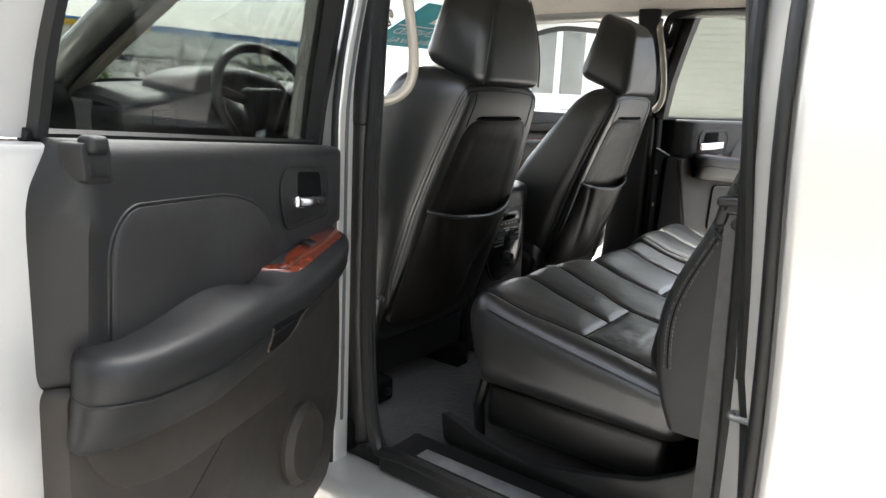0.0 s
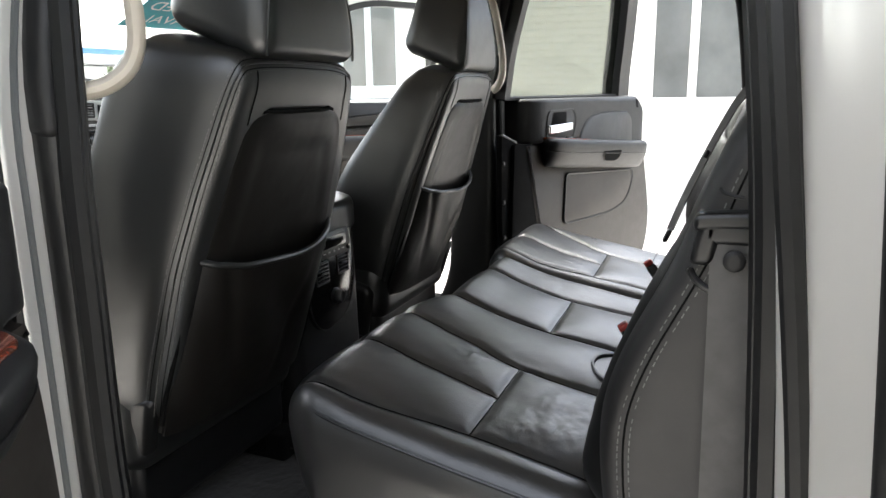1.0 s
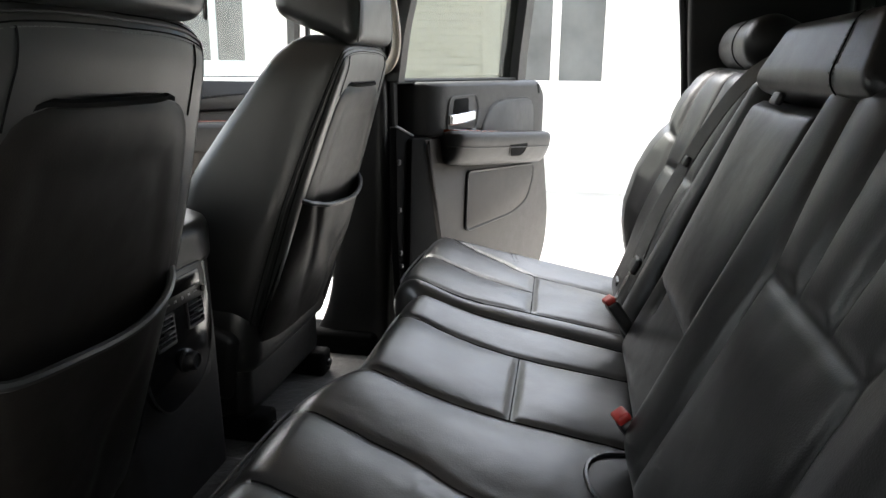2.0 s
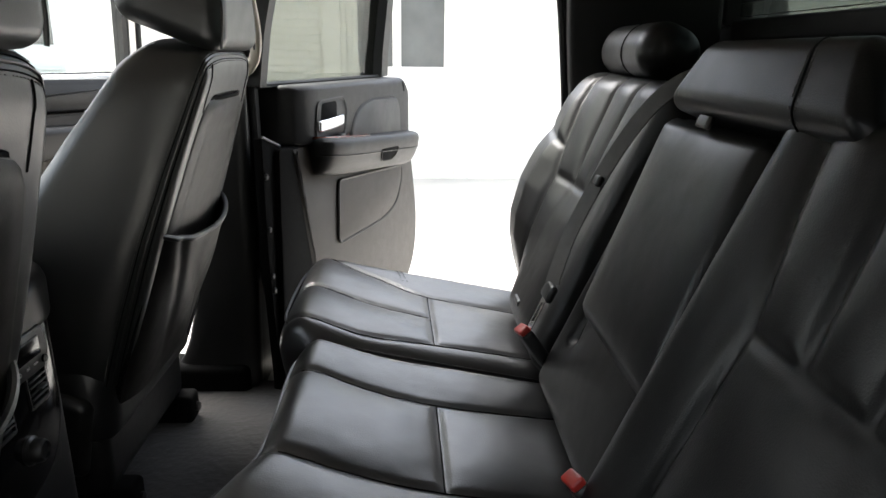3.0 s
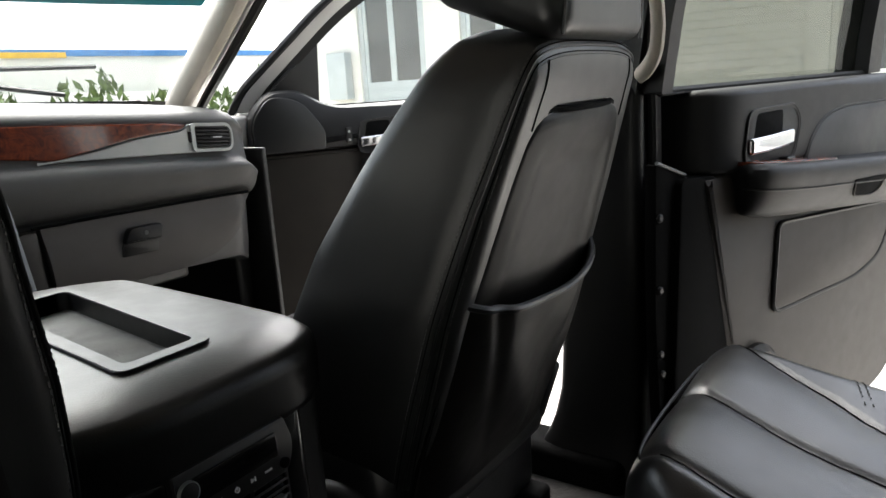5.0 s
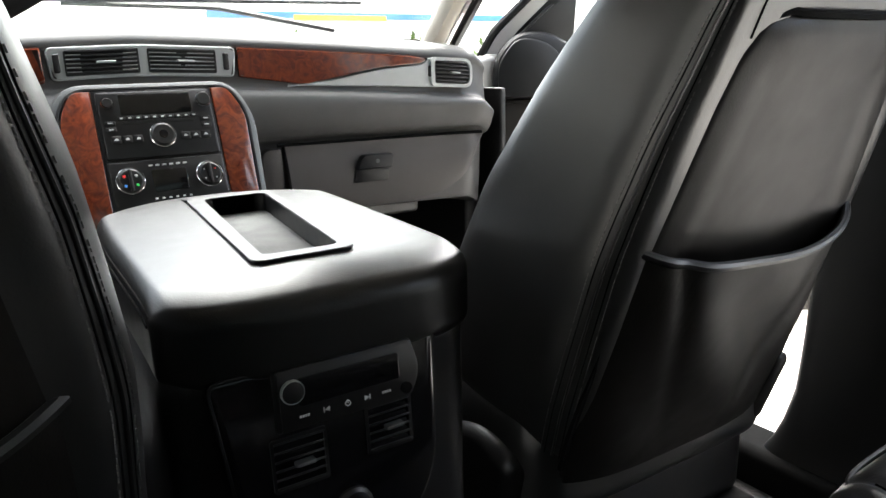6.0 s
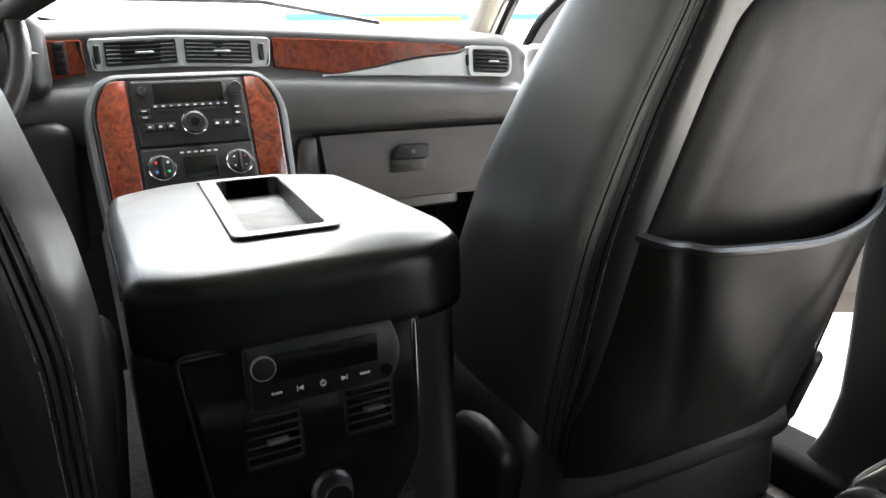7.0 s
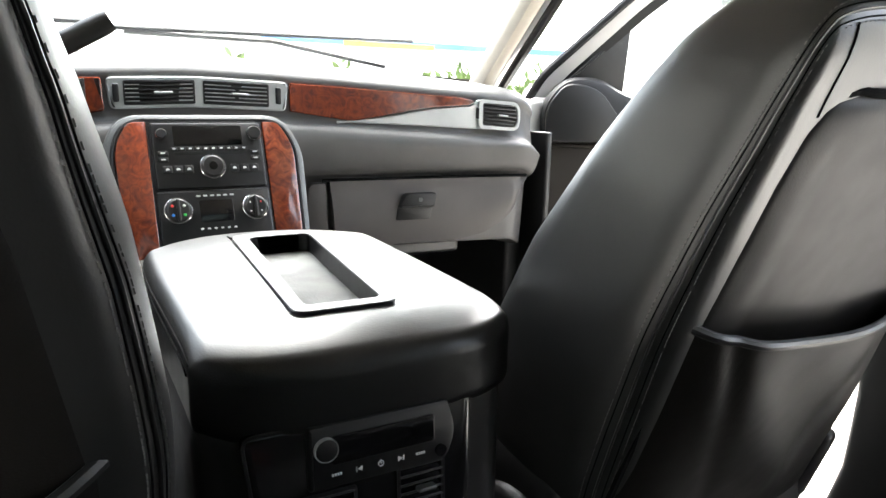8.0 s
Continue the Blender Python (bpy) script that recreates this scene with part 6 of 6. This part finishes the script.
    part("speaker_bulge", on(disc([(0.085, 0.02), (0.085, 0.040), (0.072, 0.052), (0.05, 0.050)], 26), lambda a, b, c: D(0.19 + a, 0.80 + b, c)), PLASTIC_LOWER, low, "round speaker cover")

    end = 0.868 if tail < 0.05 else 0.80

    def upper(a, c, b):
        k, v = a + 0.5, b / 0.27 + 0.5
        s = front_s + k * (end + 0.012 * (1 - v) - front_s) - (0.04 if tail > 0.05 else 0.075) * step01(v, 0.6, 1.0) ** 1.5 * step01(k, 0.88, 1.0)
        low_z = 1.112 + 0.115 * (1 - step01(s, 0.05, 0.12)) if tail > 0.05 else 1.238 - 0.09 * step01(s, 0.45, 0.60)
        front_end = 1 - min(1, (s - front_s) / 0.10)
        return D(s, low_z + v * (1.390 - low_z), 0.046 - 0.048 + c - tail * step01(s, end - 0.045, end + 0.02) - 0.045 * front_end ** 2.5)

    up = part("upper_panel", on(soft((1.0, 0.096, 0.27), 0.024, 0.025, 5), upper), PLASTIC, door, "soft charcoal upper trim")
    low_by = 0.016 if tail > 0.05 else 0.0
    pad_line = rounded([(a, b - low_by) for a, b in ((0.318, 1.20), (0.335, 1.265), (0.385, 1.315), (0.47, 1.334), (0.70, 1.333), (0.735, 1.295), (0.745, 1.15))], [0.01, 0.05, 0.06, 0.06, 0.04, 0.03, 0.01], 6)
    part("insert_pad", on(slab(pad_line, 0.052, 0.010, 0.02), D), LEATHER_SIDE, up, "padded insert")
    part("insert_groove", tube([D(a, b, 0.0455) for a, b in pad_line], 0.003, 6, closed=True), RUBBER, up)
    handle_set(up, lambda s, z, p=0.0: D(s, z, p - 0.013), 0.198, 1.300, *((0.185, 0.82, 0.031) if tail < 0.05 else (0.205, 0.64, 0.022)))

    if tail > 0.05:
        roof_z = lambda s: float(np.interp(s, [0.0, 0.10, 0.34, 0.42, 0.50, 0.60, 0.76, 0.86], [1.245, 1.2415, 1.216, 1.196, 1.180, 1.168, 1.164, 1.170]))
        plan = [tuple(p) for p in smooth_line([(0.070, 0.012), (0.072, 0.050), (0.092, 0.084), (0.17, 0.106), (0.30, 0.118), (0.45, 0.130), (0.58, 0.132), (0.69, 0.128), (0.775, 0.114), (0.812, 0.086), (0.802, 0.050), (0.775, 0.020), (0.765, 0.004)], 6)]
        hang = lambda s: float(np.interp(s, [0.0, 0.3, 0.55, 0.8], [1.0, 1.05, 1.28, 1.10]))
    else:
        roof_z = lambda s: float(np.interp(s, [0.0, 0.10, 0.24, 0.45, 0.60, 0.76], [1.262, 1.257, 1.246, 1.232, 1.222, 1.212]))
        plan = [tuple(p) for p in smooth_line([(0.108, 0.012), (0.092, 0.045), (0.080, 0.076), (0.096, 0.102), (0.150, 0.116), (0.22, 0.121), (0.33, 0.125), (0.45, 0.130), (0.58, 0.132), (0.69, 0.126), (0.755, 0.110), (0.785, 0.084), (0.774, 0.050), (0.752, 0.020), (0.742, 0.004)], 6)]
        hang = lambda s: float(np.interp(s, [0.0, 0.06, 0.12, 0.4, 0.8], [0.86, 0.94, 0.98, 1.00, 1.06]))

    open_wide = 1.0 if tail > 0.05 else 0.0
    top_z = lambda a, b: roof_z(a) - 0.32 * open_wide * b * (1 - step01(a, 0.30, 0.55)) + open_wide * (1 - min(1, b / 0.12)) * (0.030 * math.exp(-((a - 0.57) / 0.08) ** 2) - 0.022 * math.exp(-((a - 0.43) / 0.035) ** 2))
    ahead = lambda a: a - 0.022 * open_wide * (1 - step01(a, 0.15, 0.45))

    def rest(a, b, c):
        k = max(0.0, -c / 0.105)
        return D(ahead(a) + 0.03 * k ** 2 * (1 - a), top_z(a, b) + c * hang(a), b * (1 - 0.34 * k ** 2.2))

    ring_at = [(0.62, 0.0, 0.001), (0.86, 0.0, 0.001), (0.935, 0.0, -0.002), (0.98, 0.0, -0.008), (1.0, 0.0, -0.018), (1.0, 0.0, -0.034), (1.0, 0.0, -0.052), (1.0, 0.0, -0.070), (1.0, 0.0, -0.088), (0.975, 0.0, -0.098), (0.92, 0.0, -0.103), (0.80, 0.0, -0.100), (0.30, 0.0, -0.070)]
    mid_s, n_ = 0.43, len(plan)
    shape_v = [(mid_s + (a - mid_s) * (0.55 + 0.45 * g), b * g, c) for g, _, c in [(0.25, 0.0, 0.001)] + ring_at for a, b in plan]
    rows_ = len(ring_at) + 1
    shape_f = [(i * n_ + j, i * n_ + j + 1, (i + 1) * n_ + j + 1, (i + 1) * n_ + j) for i in range(rows_ - 1) for j in range(n_ - 1)]
    arm_ = part("armrest", on((np.array(shape_v), shape_f), rest), PLASTIC, door, "moulded charcoal armrest")
    along = plan[8:-6]
    part("armrest_seam", tube([rest(a, b + 0.0012, -0.046) for a, b in along], 0.0018, 6), RUBBER, arm_)
    plate = rounded([(0.090, 0.028), (0.40, 0.034), (0.365, 0.100), (0.105, 0.078)], [0.015, 0.02, 0.025, 0.02], 5)
    wood = part("switch_plate", on(slab(plate, 0.004, 0.002, -0.004), lambda a, b, c: D(ahead(a), top_z(a, b) + c, b)), WOOD, arm_, "lacquered burl wood switch plate")
    part("window_switch", on(soft((0.030, 0.018, 0.010), 0.003, 10, 2), lambda a, b, c: D(ahead(0.232) + a, top_z(0.232, 0.060 + b) + 0.005 + c, 0.060 + b)), BLACK, wood, "black window switch")
    depth_at = lambda a: float(np.interp(a, [p[0] for p in plan[6:-8]], [p[1] for p in plan[6:-8]]))
    # flat patch that paints the shade inside the pull cup
    part("pull_pocket", on(slab(rounded([(0.375, -0.040), (0.500, -0.034), (0.492, -0.066), (0.470, -0.076), (0.392, -0.076)], [0.005, 0.005, 0.01, 0.02, 0.02], 4), 0.0022, 0.0008, -0.01), lambda a, b, c: rest(a, depth_at(a) + c, b)), MATT_BLACK, arm_, "dark patch painting the shade in the pull cup")
    part("pull_lip", tube([rest(a, depth_at(a) + 0.002, b) for a, b in rounded([(0.50, -0.036), (0.492, -0.066), (0.470, -0.077), (0.392, -0.077), (0.376, -0.042)], [0.002, 0.01, 0.02, 0.02, 0.002], 4)[3:-3]], 0.0022, 6), PLASTIC_LOWER, arm_)
    # small flap at the rear of the sill
    if tail > 0.05:
        far = 0.024
        part("flap", on(slab(rounded([(0.698 + far, 1.345), (0.744 + far, 1.345), (0.748 + far, 1.388), (0.703 + far, 1.388)], 0.008, 4), 0.0485, 0.002, 0.02), D), PLASTIC, up, "small charcoal flap")
        # the flap's hollow is a dark plate that paints its shade
        part("flap_recess", on(slab(rounded([(0.707 + far, 1.352), (0.737 + far, 1.352), (0.740 + far, 1.376), (0.710 + far, 1.376)], 0.005, 4), 0.0492, 0.0005, 0.04), D), BLACK, up, "dark plate painting the shade in the flap's recess")
        part("flap_knob", on(soft((0.030, 0.020, 0.022), 0.007, 0.02, 3), lambda a, b, c: D(0.724 + far + a, 1.386 + b, 0.044 + c)), PLASTIC, up)
    else:
        # flat black plate painting the shade of the notch
        part("lock_notch", on(slab(rounded([(0.772, 1.345), (0.792, 1.343), (0.782, 1.378), (0.764, 1.378)], 0.006, 4), 0.0462, 0.0008, 0.03), D), MATT_BLACK, up, "small dark plate painting the shade of a notch")
    # window frame and glass
    out = rounded([(-0.06, 1.39), (-0.05, 1.60), (-0.015, 1.80), (0.05, 1.845), (0.66, 1.845), (0.72, 1.80), (0.785, 1.55), (0.81, 1.39)], [0.005, 0.1, 0.04, 0.04, 0.04, 0.05, 0.1, 0.005], 5)
    hole = rounded([(-0.015, 1.388), (-0.005, 1.60), (0.025, 1.77), (0.07, 1.80), (0.63, 1.80), (0.665, 1.77), (0.72, 1.55), (0.74, 1.388)], [0.005, 0.1, 0.04, 0.04, 0.04, 0.05, 0.1, 0.005], 5)
    lean = lambda a, b, c: D(a, b, c - 0.055 + 0.08 * step01(b, 1.35, 1.9))
    inner = lambda p: 0.22 if p[0] > 0.4 else 0.65
    narrow = [tuple(inner(p) * np.array(p) + (1 - inner(p)) * np.array(q)) for p, q in zip(out, hole)]
    fr = part("window_frame", on(ring(narrow, hole, 0.035, -0.01), lean), BLACK, door, "black window frame")
    part("frame_skin", on(ring([(a + 0.10 * step01(a, 0.3, 0.7), b + 0.012 * step01(b, 1.7, 1.84)) for a, b in out], narrow, 0.02 if tail > 0.05 else -0.008, -0.05), lean), PAINT if side < 0 else BLACK, fr, "outer window frame")
    g = part("glass", on(slab(hole, 0.004, 0.0005, 0.0), lean), TINTED if side > 0 else DARK_TINT, door, "tinted window glass", smooth=False)
    g.visible_shadow = False
    part("belt_seal", tube([lean(a, 1.392, 0.02) for a in np.linspace(-0.03, 0.76, 12)], 0.008, 6), RUBBER, door)
    return door


rear_door(1, 0.843, 0.128, 71, 0.03, 0.02)
rear_door(-1, -0.94, 0.24, 66, -0.045, 0.075, (-0.06, 0.07))


def front_door(side, ox, oy, degrees):
    D = door_frame(side, ox, oy, degrees)
    door = thing("front_door", "open front door with charcoal trim and silver window frame", "car door", tuple(D(0.5, 0.6)), "open doors")
    skin = rounded([(0.0, 1.385), (0.0, 0.60), (0.05, 0.55), (1.12, 0.55), (1.16, 0.62), (1.16, 1.385)], [0.01, 0.02, 0.04, 0.04, 0.04, 0.01], 5)
    part("outer_skin", on(slab(skin, -0.006, 0.01, -0.15), D), PAINT, door, "pewter silver door shell")
    part("lower_panel", on(slab(rounded([(0.02, 1.262), (0.02, 0.64), (1.10, 0.60), (1.12, 1.262)], [0.01, 0.08, 0.06, 0.01], 5), 0.026, 0.012, -0.01), D), PLASTIC_LOWER, door, "grey lower trim panel")
    up = part("upper_panel", on(slab(rounded([(0.02, 1.264), (1.13, 1.264), (1.13, 1.372), (0.26, 1.388), (0.17, 1.440), (0.08, 1.440), (0.02, 1.37)], [0.005, 0.02, 0.03, 0.06, 0.03, 0.04, 0.04], 6), 0.048, 0.024, -0.01), D), PLASTIC, door, "soft charcoal upper trim")
    part("speaker_panel", on(slab(rounded([(0.03, 1.268), (0.232, 1.268), (0.240, 1.32), (0.17, 1.415), (0.08, 1.425), (0.03, 1.36)], [0.01, 0.01, 0.06, 0.05, 0.03, 0.03], 6), 0.052, 0.006, 0.03), D), BLACK, up, "black mesh speaker cover")
    part("mirror_sail", on(slab(rounded([(0.05, 1.39), (0.25, 1.385), (0.262, 1.575), (0.23, 1.56)], [0.01, 0.005, 0.01, 0.02], 4), -0.03, 0.004, -0.055), D), BLACK, door, "black triangular mirror cover")
    handle_set(up, lambda s, z, p=0.0: D(s, z, p - 0.0115), 0.405, 1.293, 0.15)
    part("seat_memory_switch", on(soft((0.018, 0.05, 0.006), 0.003, 10, 2), lambda a, b, c: D(0.305 + a, 1.30 + b, 0.05 + c)), BLACK, up)
    for b in (1.288, 1.312):
        part("switch_light", on(disc([(0.004, 0.05), (0.004, 0.0545)], 10), lambda a, v, c, b=b: D(0.305 + a, b + v, c)), SATIN, up)

    def rest(a, c, b):
        k = (a + 0.36) / 0.72
        v = (b + 0.06) / 0.12
        return D(0.70 + a, 1.12 + 0.11 * v + 0.005 - 0.02 * k, 0.02 + (c + 0.05) / 0.10 * (0.05 + 0.06 * math.sin(math.pi * min(1, 0.15 + 0.7 * k))) * (1 - 0.4 * (1 - v) ** 2))

    arm_ = part("armrest", on(soft((0.72, 0.10, 0.12), 0.028, 0.03, 5), rest), PLASTIC, door, "moulded charcoal armrest")
    part("switch_plate", on(slab(rounded([(0.37, 0.035), (0.66, 0.045), (0.65, 0.085), (0.38, 0.07)], 0.015, 4), 0.006, 0.002), lambda a, b, c: D(a, 1.2365 - 0.02 * (a - 0.34) / 0.72 + c - 0.003, b)), WOOD, arm_, "lacquered burl wood switch plate")
    part("map_pocket", on(slab(rounded([(0.18, 0.98), (0.30, 0.95), (1.0, 0.86), (1.05, 0.68), (0.2, 0.68)], 0.05, 5), 0.055, 0.012, 0.02), D), PLASTIC_LOWER, door, "moulded map pocket")
    part("speaker_bulge", on(disc([(0.095, 0.02), (0.095, 0.042), (0.08, 0.052), (0.05, 0.050)], 26), lambda a, b, c: D(0.33 + a, 0.80 + b, c)), PLASTIC_LOWER, door, "round speaker cover")
    out = rounded([(-0.01, 1.375), (0.03, 1.445), (0.28, 1.68), (0.48, 1.815), (0.66, 1.865), (1.02, 1.865), (1.08, 1.82), (1.15, 1.375)], [0.01, 0.03, 0.08, 0.12, 0.1, 0.04, 0.06, 0.01], 6)
    mid = rounded([(0.055, 1.385), (0.085, 1.435), (0.315, 1.655), (0.50, 1.775), (0.67, 1.825), (1.00, 1.825), (1.045, 1.79), (1.11, 1.385)], [0.01, 0.03, 0.08, 0.12, 0.1, 0.04, 0.06, 0.01], 6)
    hole = rounded([(0.085, 1.390), (0.110, 1.428), (0.335, 1.638), (0.515, 1.752), (0.68, 1.800), (0.985, 1.800), (1.02, 1.77), (1.085, 1.390)], [0.01, 0.03, 0.08, 0.12, 0.1, 0.04, 0.06, 0.01], 6)
    lean = lambda a, b, c: D(a, b, c - 0.085 + 0.11 * step01(b, 1.35, 1.9))
    fr = part("window_frame", on(ring(out, mid, 0.035, -0.03), lean), PAINT, door, "silver painted window frame")
    part("frame_seal", tube([lean(a, b, 0.034) for a, b in out], 0.012, 8, closed=True), RUBBER, fr, "black rubber door seal")
    part("glass_run", on(ring(mid, hole, 0.030, -0.02), lean), RUBBER, fr, "black rubber glass run")
    g = part("glass", on(slab(hole, 0.004, 0.0005, 0.0), lean), GLASS, door, "clear window glass", smooth=False)
    g.visible_shadow = False
    return door


front_door(1, 0.92, 1.38, 60)
front_door(-1, -0.92, 1.38, 60)
